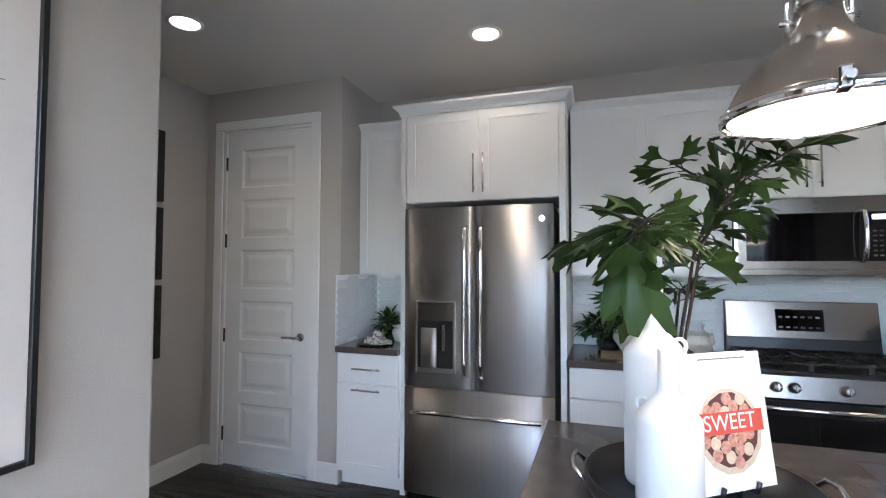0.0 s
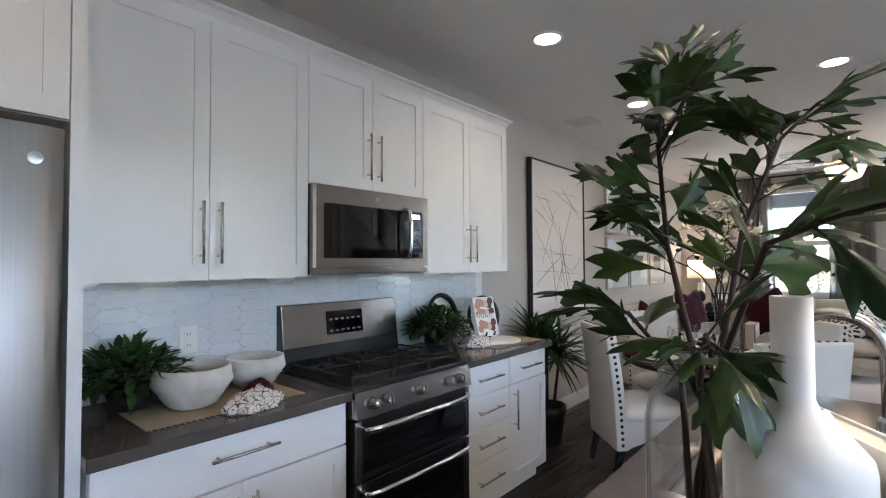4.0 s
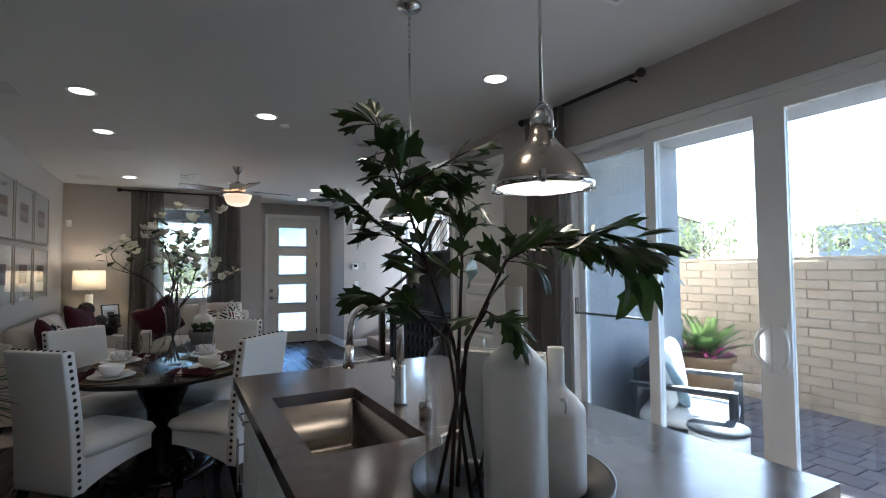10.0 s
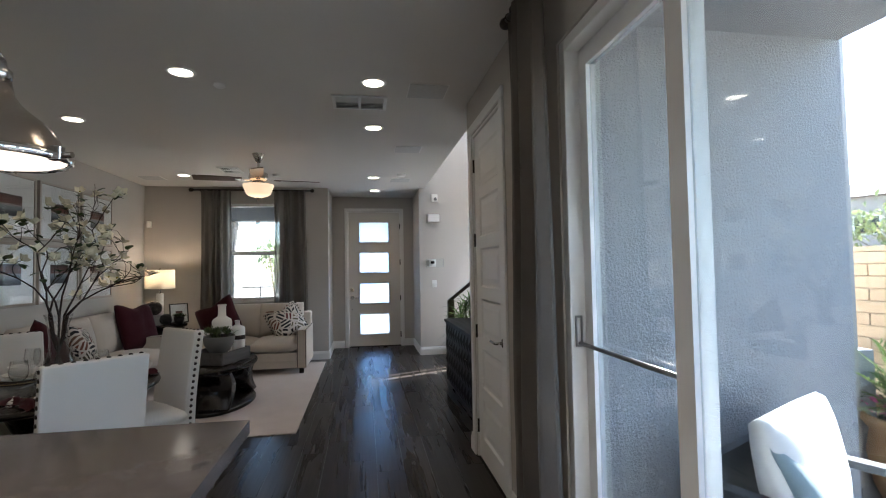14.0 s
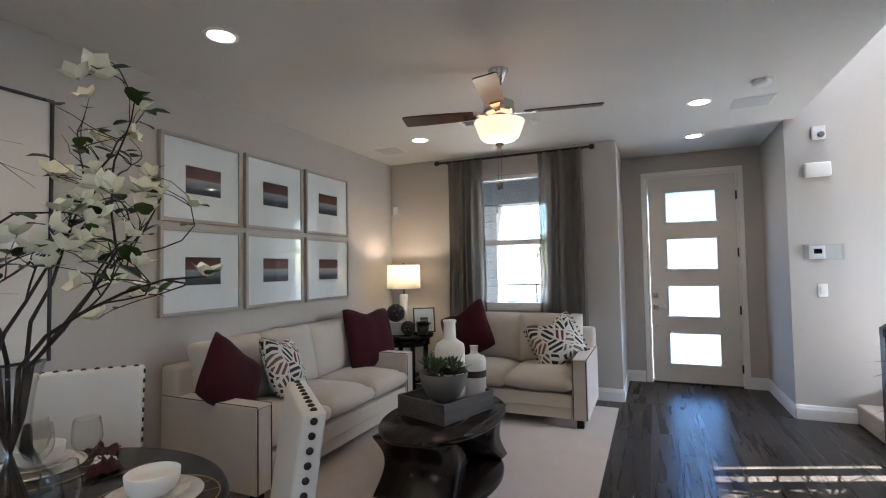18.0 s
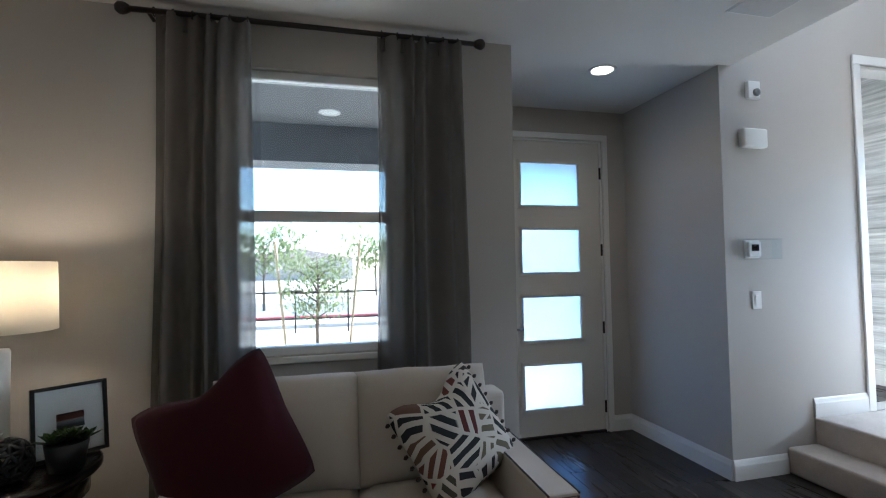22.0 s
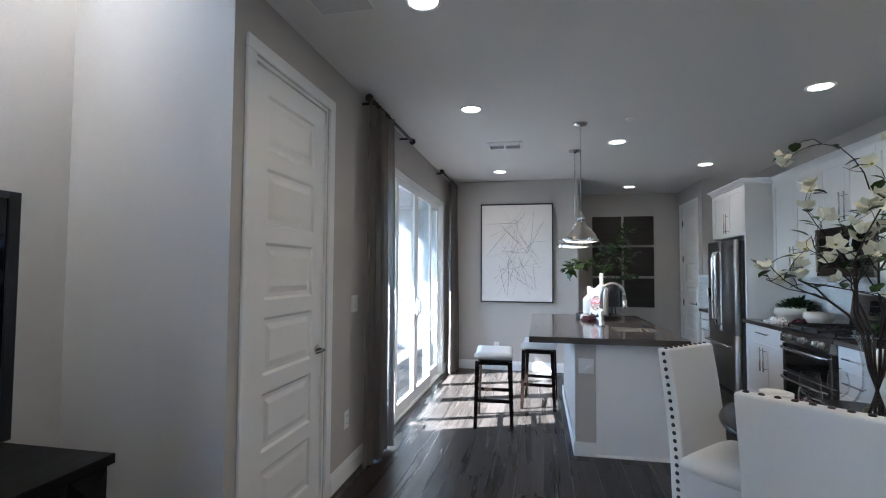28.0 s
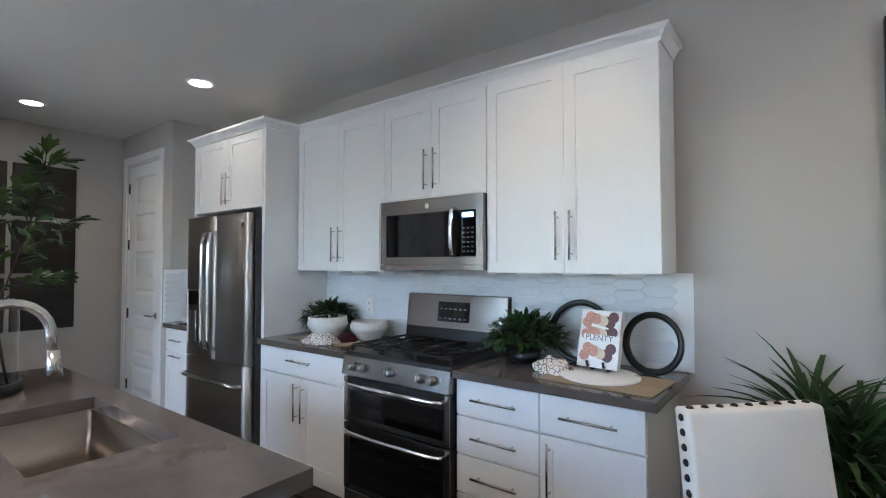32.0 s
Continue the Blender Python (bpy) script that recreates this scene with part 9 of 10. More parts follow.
def ring_decor(x, y, r, yaw, label, lean=-8):
    o = thing("ring_ornament", label, "ornament", Matrix.Translation((x, y, 0.9155)) @ Matrix.Rotation(radians(yaw), 4, "Z") @ Matrix.Rotation(radians(lean), 4, "X"), "black rings")
    bm = tube([(r * math.cos(q * math.pi / 24), 0, r + 0.012 + (r) * math.sin(q * math.pi / 24)) for q in range(48)], 0.013, 8, closed=True, flat=1.4)
    part("ring", bm, BLACK, o, "", True)


ring_decor(3.22, 5.965, 0.150, 4, "large black metal ring leaning on the tile")
ring_decor(3.585, 5.90, 0.132, -14, "black metal ring standing on the counter")
PM = Matrix.Translation((3.40, 5.78, 0.925)) @ Matrix.Rotation(radians(-8), 4, "Z")
straw_mat(3.45, 5.68, 0.50, 0.33, -4)
cb = thing("marble_board", "round white marble board on a straw mat", "board", Matrix.Translation((3.42, 5.70, 0.9208)))
part("board", lathe([(0, 0), (0.165, 0), (0.17, 0.002), (0.17, 0.010), (0.165, 0.013), (0, 0.013)], 48), CERAMIC, cb, "", True)
easel(PM @ Matrix.Translation((0, -0.02, 0.009)), 0.18, 0.03)
cookbook("white cookbook with roasted vegetables on its cover", PM @ Matrix.Translation((0, -0.055, 0.028)) @ Matrix.Rotation(radians(-14), 4, "X"), 0.195, 0.265, 0.032, 2)
nk = thing("napkin", "crumpled printed cloth on the counter", "napkin", Matrix.Translation((3.20, 5.70, 0.916)) @ Matrix.Rotation(-0.3, 4, "Z"), "napkins")
part("cloth", crumple_mesh(12.2, 0.23, 0.17, 0.065), PATNAP, nk, "", True)
# nook decor
pl = thing("dinner_plate", "dark plate with folded cloths in the nook", "plate", Matrix.Translation((-0.15, 5.58, 0.9155)), "plates")
part("plate", lathe([(0, 0.0), (0.08, 0.0), (0.125, 0.010), (0.122, 0.013), (0, 0.006)], 36), ESPRESSO, pl, "", True)
nk = thing("napkin", "printed cloth napkin tied in the nook", "napkin", Matrix.Translation((-0.13, 5.58, 0.924)), "napkins")
part("cloth", crumple_mesh(4.2, 0.20, 0.13, 0.05), PATNAP, nk, "printed cloth", True)
part("wrap", crumple_mesh(6.4, 0.09, 0.10, 0.08), PATNAP, nk, "", True)
nb = thing("bowl", "white ceramic bowls stacked in the nook", "bowl", Matrix.Translation((-0.03, 5.78, 0.9155)), "bowls")
part("bowl", lathe([(0, 0), (0.04, 0), (0.06, 0.012), (0.075, 0.05), (0.078, 0.12), (0.074, 0.12), (0.07, 0.05), (0, 0.015)], 32), CERAMIC, nb, "", True)

# ---- outdoors ----
STUCCO = surface("grey_stucco", (0.40, 0.405, 0.415), 0.95, var=0.10, grain=60, big=1.2, relief=1.0, relief_scale=70, depth=0.012)
PALEST = surface("pale_stucco", (0.55, 0.50, 0.44), 0.95, var=0.08, grain=60, relief=0.8, relief_scale=70, depth=0.01)
BLOCK = surface("tan_block", (0.56, 0.42, 0.29), 0.92, var=0.10, grain=90, big=6, relief=0.6, relief_scale=110, depth=0.004, per=0.16)
MORTAR = surface("tan_mortar", (0.36, 0.29, 0.22), 0.95, var=0.12, grain=90, relief=0.5)
PAVER = surface("brown_paver", (0.26, 0.205, 0.18), 0.92, var=0.16, grain=50, big=5, relief=0.6, relief_scale=60, depth=0.004, per=0.35)
GRAVEL = surface("desert_gravel", (0.52, 0.45, 0.38), 0.95, var=0.25, grain=45, big=0.6, relief=0.8, relief_scale=40, depth=0.02)
structure("ground", box(-400, 400, -400, 400, -0.6, -0.15), GRAVEL, "pale desert gravel ground to the horizon", "ground")
structure("patio_bed", box(-3.0, 5.0, -1.40, SY - TH - 0.001, -0.15, -0.128), MORTAR, "sandy bed under the pavers", "pavement")
structure("wall_patio_east", box(3.60, 3.72, 0.184, SY - TH - 0.002, -0.15, 3.0), STUCCO, "grey stucco porch side wall", "wall")
structure("wall_patio_return", box(4.02, 9.5, LY - TH - 0.14, LY - TH - 0.004, -0.15, 0.85), STUCCO, "grey stucco outer wall", "wall")
structure("porch_ceiling", box(-2.2, 3.60, 0.184, SY - TH - 0.003, 2.63, 2.9), STUCCO, "textured grey porch ceiling", "ceiling")
structure("wall_patio_west", box(-2.3, -2.16, 0.184, SY - TH, -0.15, 2.63), STUCCO, "grey stucco porch end wall", "wall")
# front porch
structure("porch_floor", box(DX + TH + 0.002, 13.2, 2.0, 7.5, -0.15, -0.02), PALEST, "concrete front porch", "pavement")
# STUCCO darkened for the porch ceiling: its shade is put into the colour
SHADEDSTUCCO = surface("shaded_stucco", (0.17, 0.172, 0.175), 0.95, var=0.10, grain=60, big=1.2, relief=1.0, relief_scale=70, depth=0.012)
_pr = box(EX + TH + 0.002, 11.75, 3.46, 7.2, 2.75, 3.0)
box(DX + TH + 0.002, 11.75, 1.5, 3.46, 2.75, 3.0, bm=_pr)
structure("porch_roof", _pr, SHADEDSTUCCO, "textured porch ceiling", "ceiling")
structure("porch_beam", box(11.2, 11.55, 1.5, 7.2, 2.40, 2.749), surface("beam_grey", (0.13, 0.135, 0.145), 0.7, relief=0.2), "dark grey porch beam", "beam")
pl = thing("porch_light", "white round porch ceiling light", "ceiling light", Matrix.Translation((10.81, 4.372, 2.75)))
part("trim_ring", lathe([(0.093, -0.0005), (0.093, -0.006), (0.075, -0.010), (0.070, -0.004), (0.070, -0.0008)], 28), TRIM, pl, "", True)
part("lens", lathe([(0.0, -0.006), (0.0695, -0.004), (0.0695, -0.0015), (0.0, -0.0015)], 28), VINYL, pl, "unlit white lens")
STONEV = surface("ledge_stone", (0.40, 0.37, 0.34), 0.9, var=0.3, grain=9, big=30, relief=0.9, relief_scale=20, depth=0.02, stretch=(1, 1, 3))
pc = thing("porch_column", "pale stacked stone porch column", "column", Matrix.Translation((11.47, 5.50, -0.02)))
for k in range(19):
    r_ = random.Random(k)
    part("stone_course", box(-0.27 + r_.uniform(0, 0.015), 0.27 - r_.uniform(0, 0.015), -0.27 + r_.uniform(0, 0.015), 0.27 - r_.uniform(0, 0.015), 0.127 * k, 0.127 * k + 0.124, 0.006, 1), STONEV, pc)
RED = surface("red_kerb", (0.42, 0.07, 0.07), 0.8, var=0.15, relief=0.2)
structure("street", box(22.0, 30.0, -60, 80, -0.15, -0.13), surface("asphalt", (0.20, 0.20, 0.205), 0.9, var=0.1, grain=80, relief=0.4), "sunlit asphalt street", "road")
structure("kerb", box(21.8, 22.0, -60, 80, -0.15, 0.0, 0.02), RED, "red painted kerb", "kerb")
structure("sidewalk", box(20.0, 21.8, -60, 80, -0.15, -0.05), PALEST, "pale concrete sidewalk", "pavement")


def rail_fence(name, label, x, y0, y1, h, n):
    f = thing(name, label, "fence", Matrix.Translation((x, 0, -0.15)))
    for z in (0.35, h):
        part("rail", box(-0.02, 0.02, y0, y1, z - 0.02, z + 0.02), BRONZE, f)
    for k in range(n):
        y = y0 + (y1 - y0) * k / (n - 1)
        part("post", box(-0.02, 0.02, y - 0.02, y + 0.02, 0.0, h + 0.05), BRONZE, f)


rail_fence("street_fence", "thin dark metal rail fence along the walk", 19.0, 0.0, 14.0, 1.0, 12)
TREELEAF = foliage("tree_leaf", (0.13, 0.16, 0.06), (0.34, 0.36, 0.17), 0.6, 0.4)
TRUNK = surface("tree_bark", (0.16, 0.11, 0.075), 0.9, var=0.3, grain=40, relief=0.7)


def tree(name, label, x, y, h, r, seed, leaves=900, stakes=False, zb=-0.15, size=0.16):
    q = random.Random(seed)
    t = thing(name, label, "tree", Matrix.Translation((x, y, zb)))
    tk, lf = bmesh.new(), bmesh.new()
    tube([(0, 0, 0), (0.03, 0.02, h * 0.35), (0.0, 0.0, h * 0.62), (0.05, 0.02, h * 0.9)], [h * 0.018, h * 0.014, h * 0.010, h * 0.004], 8, tk)
    tips = []
    for k in range(16):
        a = k * 2.399
        z0 = h * (0.38 + 0.45 * k / 16)
        L = r * q.uniform(0.7, 1.1) * (1 - 0.35 * abs(k / 16 - 0.4))
        p0 = Vector((0, 0, z0))
        p1 = p0 + Vector((L * 0.5 * math.cos(a), L * 0.5 * math.sin(a), L * 0.35))
        p2 = p0 + Vector((L * math.cos(a + 0.2), L * math.sin(a + 0.2), L * q.uniform(0.35, 0.75)))
        tube([p0, p1, p2], [h * 0.007, h * 0.005, h * 0.002], 5, tk)
        tips += [p1, p2, (p1 + p2) / 2, p2 + Vector((0, 0, 0.1))]
    for k in range(leaves):
        c = q.choice(tips)
        p = c + Vector((q.gauss(0, r * 0.17), q.gauss(0, r * 0.17), q.gauss(0, r * 0.15)))
        L = size * q.uniform(0.6, 1.3)
        add_leaf(lf, leaf_blade(L, L * 0.5, 2, 0.2, 0.3), Matrix.Translation(p) @ Matrix.Rotation(q.uniform(0, 6.28), 4, "Z") @ Matrix.Rotation(q.gauss(0, 0.8), 4, "Y"))
    part("trunk", tk, TRUNK, t, "slender trunk and limbs", True)
    part("crown", lf, TREELEAF, t, "airy green crown")
    if stakes:
        for sg in (-1, 1):
            part("stake", tube([(0.1, sg * 0.42, 0), (0.05, sg * 0.62, h * 1.02)], 0.02, 6), surface("stake_wood", (0.42, 0.30, 0.18), 0.9), t, "wooden tree stake")
        part("tie", tube([(0.06, -0.56, h * 0.62), (0.06, 0.56, h * 0.62)], 0.009, 5), TRUNK, t)
    return t


tree("street_tree", "young staked street tree with an airy crown", 14.0, 4.5, 1.95, 0.52, 1, 2200, True, size=0.06)
tree("street_tree", "leafy green street tree", 26.0, 6.6, 3.1, 1.4, 2, 900, False, size=0.22)
tree("street_tree", "leafy green street tree across the road", 34.0, 1.5, 3.3, 1.7, 3, 800, False, size=0.28)
# block wall round the patio: core here, blocks are laid last
bw = thing("block_wall", "tan slump block garden wall", "garden wall", Matrix.Translation((0, -1.40, -0.15)), "", "structure")
part("mortar_core", box(-8.0, 16.0, -0.13, -0.008, 0.0, 1.64), MORTAR, bw, "recessed mortar")
part("cap_course", box(-8.0, 16.0, -0.145, 0.006, 1.645, 1.69, 0.006), BLOCK, bw, "flat cap course")


def house(name, label, x, y, w, d, h, roof_h, body, roof, turn=0.0):
    hs = thing(name, label, "house", Matrix.Translation((x, y, -0.15)) @ Matrix.Rotation(radians(turn), 4, "Z"))
    wl = part("wall", box(-w / 2, w / 2, -d / 2, d / 2, 0, h), body, hs)
    bm = bmesh.new()
    o = 0.5
    a = [bm.verts.new(p) for p in ((-w / 2 - o, -d / 2 - o, h), (w / 2 + o, -d / 2 - o, h), (w / 2 + o, d / 2 + o, h), (-w / 2 - o, d / 2 + o, h))]
    r1, r2 = bm.verts.new((-w / 4, 0, h + roof_h)), bm.verts.new((w / 4, 0, h + roof_h))
    bm.faces.new((a[0], a[1], r2, r1))
    bm.faces.new((a[2], a[3], r1, r2))
    bm.faces.new((a[1], a[2], r2))
    bm.faces.new((a[3], a[0], r1))
    bm.faces.new(list(reversed(a)))
    bmesh.ops.recalc_face_normals(bm, faces=bm.faces[:])
    part("roof", bm, roof, hs, "low tiled roof")
    for k in range(3):
        for z in ((h * 0.62,) if h < 4 else (h * 0.22, h * 0.68)):
            xx = -w / 2 + w * (k + 0.5) / 3
            for sg in (-1, 1):
                wn = part("window", box(xx - 0.7, xx + 0.7, sg * (d / 2) - 0.03, sg * (d / 2) + 0.06, z - 0.6, z + 0.6), VINYL, hs)
                part("pane", box(xx - 0.6, xx + 0.6, sg * (d / 2 + 0.05) - 0.02, sg * (d / 2 + 0.05) + 0.02, z - 0.5, z + 0.5), DARKGLASS, wn)
    return hs


ROOFT = surface("roof_tile", (0.20, 0.15, 0.125), 0.9, var=0.2, grain=12, relief=0.8, relief_scale=5, depth=0.05)
HBODY = surface("house_stucco", (0.44, 0.38, 0.33), 0.95, var=0.05, relief=0.4)
HGREY = surface("house_grey", (0.33, 0.34, 0.35), 0.95, var=0.05, relief=0.4)
house("house", "two-storey tan stucco house with a tiled roof", 31.0, -30.0, 12, 9, 5.4, 1.4, HBODY, ROOFT, 20)
house("house", "far grey stucco house with a tiled roof", 16.0, -52.0, 13, 9, 5.2, 1.7, HGREY, ROOFT, -10)
house("house", "far tan house with gabled roof", 2.0, -58.0, 12, 9, 5.2, 1.7, HBODY, ROOFT, 15)
house("house", "grey neighbour house with a low roof", 3.5, -30.0, 7, 9, 4.4, 1.2, HGREY, ROOFT, 5)
house("house", "tan house across the street", 85.0, 8.0, 9, 16, 3.2, 1.6, HBODY, ROOFT, 0)
house("house", "tan house across the street", 46.0, -14.0, 9, 14, 4.8, 1.6, HGREY, ROOFT, 0)
house("house", "tan house across the street", 47.0, 30.0, 9, 16, 4.8, 1.6, HBODY, ROOFT, 0)
for k, (x, y, h) in enumerate(((17.0, -17.5, 3.6), (20.0, -26.0, 4.6), (11.5, -30.0, 4.4), (7.5, -36.0, 4.6), (24.0, -33.0, 4.2), (18.1, -36.0, 4.6))):
    tree("garden_tree", "leafy green tree behind the garden wall", x, y, h, h * 0.5, 20 + k, 650, False, size=0.30)
# patio armchair, side table, planter
DARKALU = surface("dark_aluminium", (0.045, 0.05, 0.058), 0.5, 0.3, var=0.08, relief=0.1)
OUTW = cloth("outdoor_white", (0.72, 0.72, 0.71), 400, 0.9, var=0.05, relief=0.3)
OUTB = cloth("outdoor_blue", (0.22, 0.29, 0.33), 400, 0.9, var=0.08, relief=0.3)
PZ0 = -0.10
ac = thing("patio_armchair", "dark metal patio armchair with white cushions", "armchair", Matrix.Translation((3.07, 0.90, PZ0)) @ Matrix.Rotation(radians(-63), 4, "Z"))
for sx in (-1, 1):
    part("arm", box(sx * 0.36 - 0.035, sx * 0.36 + 0.035, -0.38, 0.36, 0.60, 0.635, 0.004), DARKALU, ac)
    part("leg", box(sx * 0.36 - 0.03, sx * 0.36 + 0.03, -0.38, -0.32, 0.0, 0.60, 0.003), DARKALU, ac)
    part("leg", box(sx * 0.36 - 0.03, sx * 0.36 + 0.03, 0.30, 0.36, 0.0, 0.60, 0.003), DARKALU, ac)
    part("side_rail", box(sx * 0.36 - 0.02, sx * 0.36 + 0.02, -0.32, 0.30, 0.22, 0.27, 0.003), DARKALU, ac)
part("seat_frame", box(-0.34, 0.34, -0.35, 0.33, 0.24, 0.29, 0.003), DARKALU, ac)
part("back_frame", box(-0.34, 0.34, 0.30, 0.34, 0.29, 0.74, 0.003), DARKALU, ac)
part("seat_cushion", cushion(0.66, 0.66, 0.14, 0.02, m=Matrix.Translation((0, -0.02, 0.29))), OUTW, ac, "white seat cushion", True)
part("back_cushion", cushion(0.64, 0.46, 0.15, 0.03, m=Matrix.Translation((0, 0.20, 0.66)) @ Matrix.Rotation(radians(80), 4, "X")), OUTW, ac, "white back cushion", True)
op = thing("outdoor_pillow", "pale blue patio pillow on the armchair", "pillow", Matrix.Translation((3.06, 0.96, PZ0 + 0.44)) @ Matrix.Rotation(radians(-40), 4, "Z") @ Matrix.Rotation(radians(-28), 4, "X"), "throw pillows")
part("cover", pillow_mesh(0.44, 0.44, 0.16, 6), OUTB, op, "", True)
pt = thing("patio_side_table", "round white ceramic patio side table", "side table", Matrix.Translation((2.55, 1.33, PZ0)))
part("body", lathe([(0, 0), (0.17, 0), (0.185, 0.02), (0.185, 0.40), (0.17, 0.43), (0, 0.43)], 36), CERAMIC, pt, "", True)
part("top", lathe([(0, 0.4305), (0.19, 0.4305), (0.195, 0.44), (0.19, 0.455), (0, 0.455)], 36), DARKALU, pt, "dark round top", True)
TERRA = surface("terracotta", (0.42, 0.25, 0.13), 0.6, var=0.2, grain=14, relief=0.2)
po = thing("planter_pot", "glazed tan planter with a palm and pink flowers", "planter", Matrix.Translation((3.83, -0.55, -0.128)))
part("pot", lathe([(0, 0), (0.17, 0), (0.24, 0.16), (0.27, 0.36), (0.25, 0.50), (0.30, 0.56), (0.30, 0.60), (0.27, 0.60), (0.23, 0.52), (0, 0.50)], 40), TERRA, po, "glazed tan pot", True)
part("soil", lathe([(0, 0.545), (0.245, 0.54)], 28), SOIL, po)
q = random.Random(3)
bm = bmesh.new()
for k in range(22):
    a, el = k * 2.399, 78 - 2.6 * k + q.uniform(-4, 4)
    L = q.uniform(0.40, 0.52)
    m = Matrix.Translation((0, 0, 0.58)) @ Matrix.Rotation(a, 4, "Z") @ Matrix.Rotation(radians(-el), 4, "Y")
    for s in range(16):
        u = 0.15 + 0.85 * s / 15
        for sg in (-1, 1):
            add_leaf(bm, leaf_blade(0.15 * (1.2 - u * 0.75), 0.017, 2, 0.2, 0.2), m @ Matrix.Translation((L * u, 0, -0.25 * L * u * u)) @ Matrix.Rotation(radians(sg * 48), 4, "Z"))
part("palm_fronds", bm, foliage("palm_leaf", (0.10, 0.16, 0.04), (0.24, 0.32, 0.10), 0.5, 0.3), po, "feathery palm fronds")
bm, fl = bmesh.new(), bmesh.new()
for k in range(330):
    a, r_ = q.uniform(0, 6.28), 0.30 * math.sqrt(q.random())
    p = Vector((r_ * math.cos(a), r_ * math.sin(a), 0.56 + q.uniform(0, 0.16)))
    m = Matrix.Translation(p) @ Matrix.Rotation(a, 4, "Z") @ Matrix.Rotation(q.uniform(-1.2, 0.2), 4, "Y")
    if k % 3:
        add_leaf(bm, leaf_blade(0.05, 0.022, 2), m)
    else:
        for s in range(5):
            add_leaf(fl, leaf_blade(0.030, 0.024, 2), m @ Matrix.Rotation(s * 1.256, 4, "Z"))
part("leaves", bm, LEAF, po)
part("flowers", fl, surface("pink_petal", (0.62, 0.12, 0.30), 0.6, var=0.25, relief=0.0), po, "pink flowers")

# ---- ceiling lamps ----
RECESSED = [(0.70, 5.22), (0.67, 2.72), (1.95, 4.01), (3.22, 5.18), (3.19, 2.69), (4.75, 5.19), (4.75, 3.935), (4.79, 2.68), (5.89, 5.19), (5.88, 2.66), (8.36, 5.17), (8.36, 2.62), (9.51, 2.58), (-0.80, 4.6)]


def recessed(x, y):
    t = thing("recessed_light", "lit white recessed ceiling light", "ceiling light", Matrix.Translation((x, y, CEILZ)), "recessed lights")
    part("trim_ring", lathe([(0.093, -0.0005), (0.093, -0.004), (0.075, -0.008), (0.070, -0.004), (0.070, -0.0008)], 28), TRIM, t, "", True)
    part("lens", lathe([(0.0, -0.0035), (0.0695, -0.0035), (0.0695, -0.0015), (0.0, -0.0015)], 28), LAMPLED, t, "glowing lens")
    return t


FIRST = recessed(*RECESSED[0])
for x, y in RECESSED[1:]:
    copy_thing(FIRST, Matrix.Translation((x, y, CEILZ)))
DIMMER = {(8.36, 2.62), (5.88, 2.66), (8.36, 5.17), (0.70, 5.22)}
for x, y in RECESSED:
    la = bpy.data.lights.new("recessed_glow", "AREA")
    la.shape, la.size, la.energy, la.color = "DISK", 0.13, 0.12 if x > 9 else 0.04 if (x, y) in DIMMER else 0.084, (1.0, 0.74, 0.49)
    ob = new("recessed_glow", la)
    ob.matrix_world = look((x, y, CEILZ - 0.012), (x, y, 0))
    la.spread = radians(130)

# ---- pieces of walls and floors ----
PLANK_W, PLANK_L = 0.19, 1.45
PLANKS = {}


def plank_mesh(w, l):
    key = (round(w, 3), round(l, 3))
    if key not in PLANKS:
        bm = box(0.0006, l - 0.0006, 0.0006, w - 0.0006, -0.0115, 0.0, 0.0015, 1)
        me = bpy.data.meshes.new("plank")
        bm.to_mesh(me)
        bm.free()
        me.materials.append(FLOOR)
        PLANKS[key] = me
    return PLANKS[key]


def lay(x0, x1, y0, y1, seed):
    rnd = random.Random(seed)
    y = y0
    while y < y1 - 1e-4:
        w = min(PLANK_W, y1 - y)
        x = x0
        first = True
        while x < x1 - 1e-4:
            l = PLANK_L * (rnd.choice((0.25, 0.4, 0.55, 0.7, 0.85)) if first else 1.0)
            first = False
            l = min(l, x1 - x)
            if x1 - x - l < 0.12:
                l = x1 - x
            share("plank", plank_mesh(w, l), FLOOR_OB, Matrix.Translation((x, y, 0)))
            x += l
        y += w


lay(-1.52, EX, SY, NY, 3)
lay(EX, DX, 1.86, 3.33, 5)
lay(5.17, STX, 1.17, SY, 7)
TILE_ME = tile_mesh()


def tiles(parent, x0, x1, z0, z1):
    row, pitch = 0, 2 * TL - 2 * TP
    z = z0
    k = 0
    while z + TH2 <= z1 + 0.002:
        x = x0 + (pitch / 2 if k % 2 else 0.0)
        while x + TL <= x1 + 0.03:
            share("tile", TILE_ME, parent, Matrix.Translation((x, 0, z)))
            x += pitch
        k += 1
        z += TH2 / 2


def splash(name, m, x0, x1, z0, z1, label):
    s = thing(name, label, "backsplash", m, "", "structure")
    part("bed", box(x0, x1, -0.004, 0.0, z0, z1), GROUT, s, "pale grout bed")
    tiles(s, x0 + 0.002, x1 - 0.002, z0, z1)


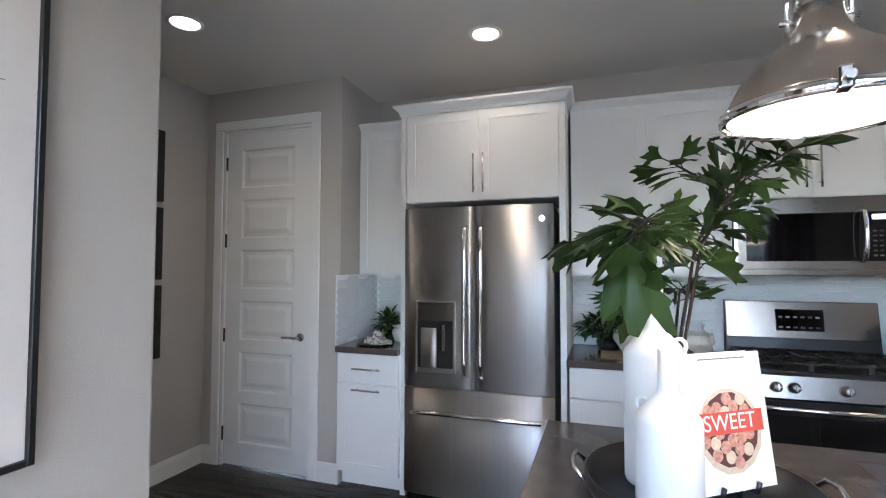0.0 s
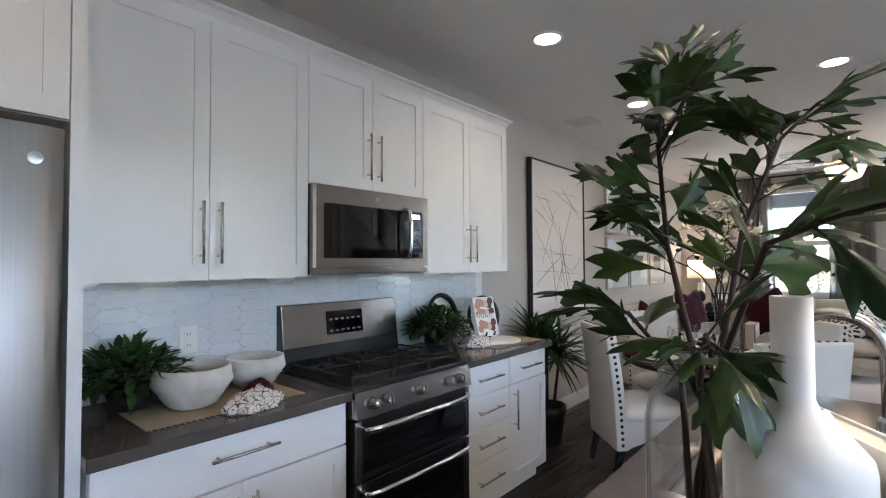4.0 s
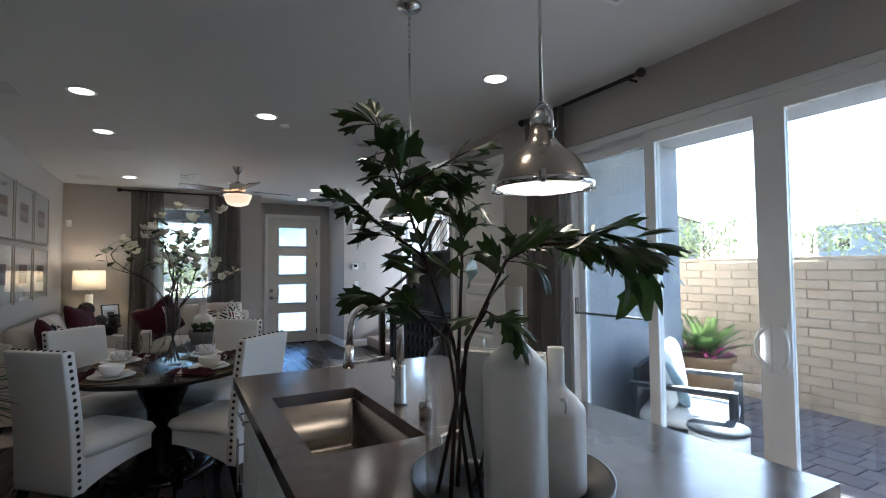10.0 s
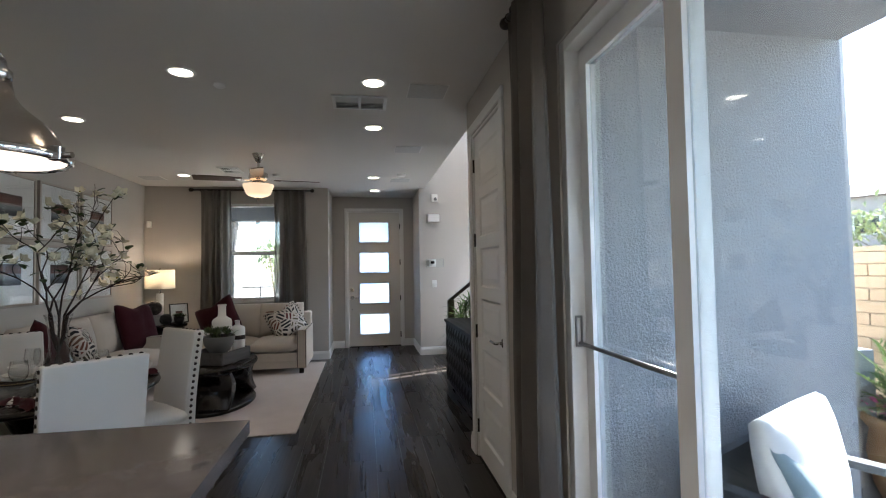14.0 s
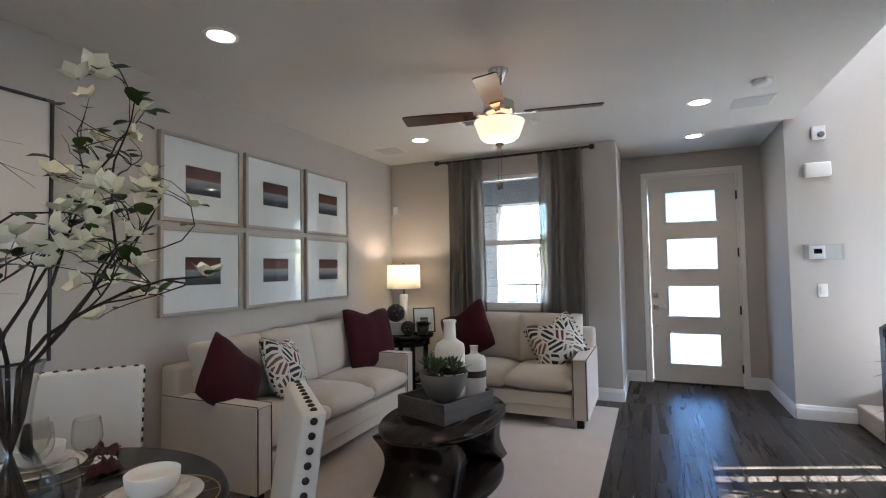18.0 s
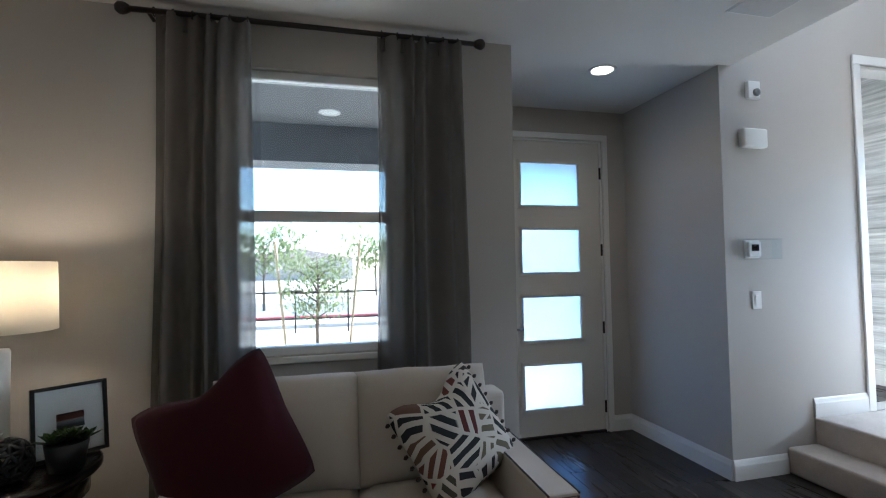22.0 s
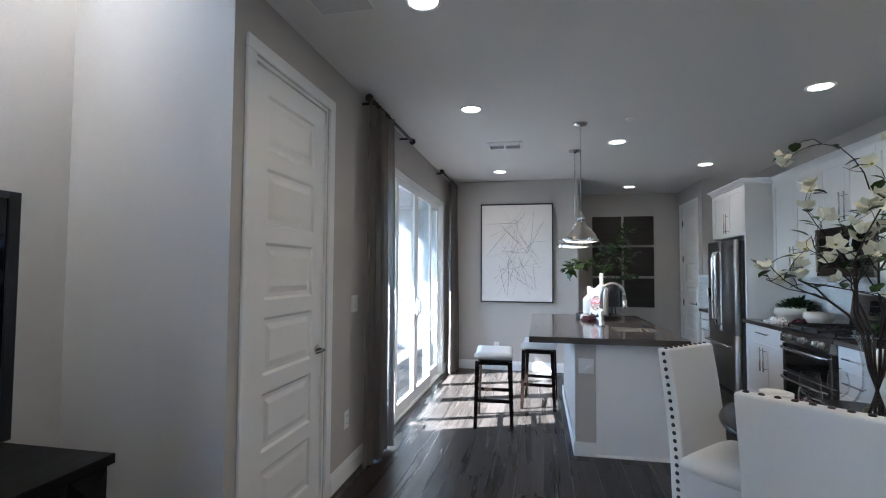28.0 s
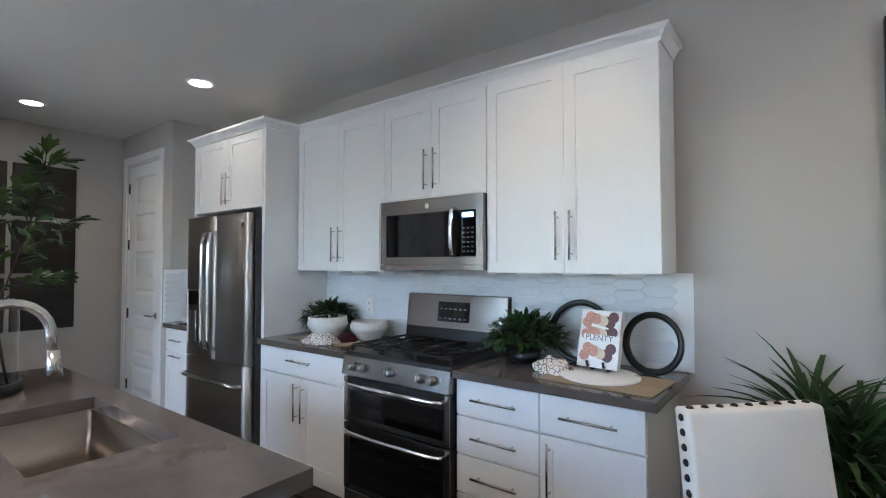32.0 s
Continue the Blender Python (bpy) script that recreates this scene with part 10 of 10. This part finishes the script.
splash("backsplash", Matrix.Translation((0, NY - 0.001, 0)), 1.112, 3.745, 0.918, 1.383, "glossy pale picket tile backsplash")
splash("backsplash_nook", Matrix.Translation((0, NY - 0.001, 0)), -0.365, 0.047, 0.918, 1.383, "glossy pale picket tile in the nook")
splash("backsplash_nook_side", Matrix.Translation((-0.369, 0, 0)) @ Matrix.Rotation(radians(90), 4, "Z"), 5.44, 6.04, 0.918, 1.383, "glossy pale picket tile on the side wall")
BLOCKS = {}


def block_mesh(w, h):
    if w not in BLOCKS:
        bm = box(0.004, w - 0.004, -0.02, 0.004, 0.004, h - 0.004, 0.004, 1)
        me = bpy.data.meshes.new("block")
        bm.to_mesh(me)
        bm.free()
        me.materials.append(BLOCK)
        BLOCKS[w] = me
    return BLOCKS[w]


CH = 0.1028
for k in range(16):
    x = 1.6 - (0.2 if k % 2 else 0.0)
    while x < 8.4:
        share("block", block_mesh(0.4, CH), bw, Matrix.Translation((x, 0, 0.0 + CH * k)))
        x += 0.4
rest = bmesh.new()
for k in range(16):
    for x0, x1 in ((-7.8, 1.4), (8.2, 15.8)):
        x = x0 - (0.2 if k % 2 else 0.0)
        while x < x1:
            box(x + 0.004, x + 0.396, -0.02, 0.004, CH * k + 0.004, CH * k + CH - 0.004, bm=rest)
            x += 0.4
ob = part("blocks", rest, BLOCK, bw)
ob["kind"] = "stuff"
PAV = {}
pavement = structure("patio_paving", box(-2.9, 4.9, -1.38, SY - TH - 0.002, -0.1275, -0.125), MORTAR, "brown concrete pavers of the patio", "pavement")
rp = random.Random(9)
y = -1.38
while y < 1.70:
    x = -0.6 - rp.uniform(0, 0.2)
    while x < 4.8:
        w = rp.choice((0.15, 0.225, 0.30))
        if w not in PAV:
            bm = box(0.004, w - 0.004, 0.004, 0.221, -0.12, -0.102, 0.005, 1)
            me = bpy.data.meshes.new("paver")
            bm.to_mesh(me)
            bm.free()
            me.materials.append(PAVER)
            PAV[w] = me
        share("paver", PAV[w], pavement, Matrix.Translation((x, y, rp.uniform(-0.002, 0.002))))
        x += w
    y += 0.225
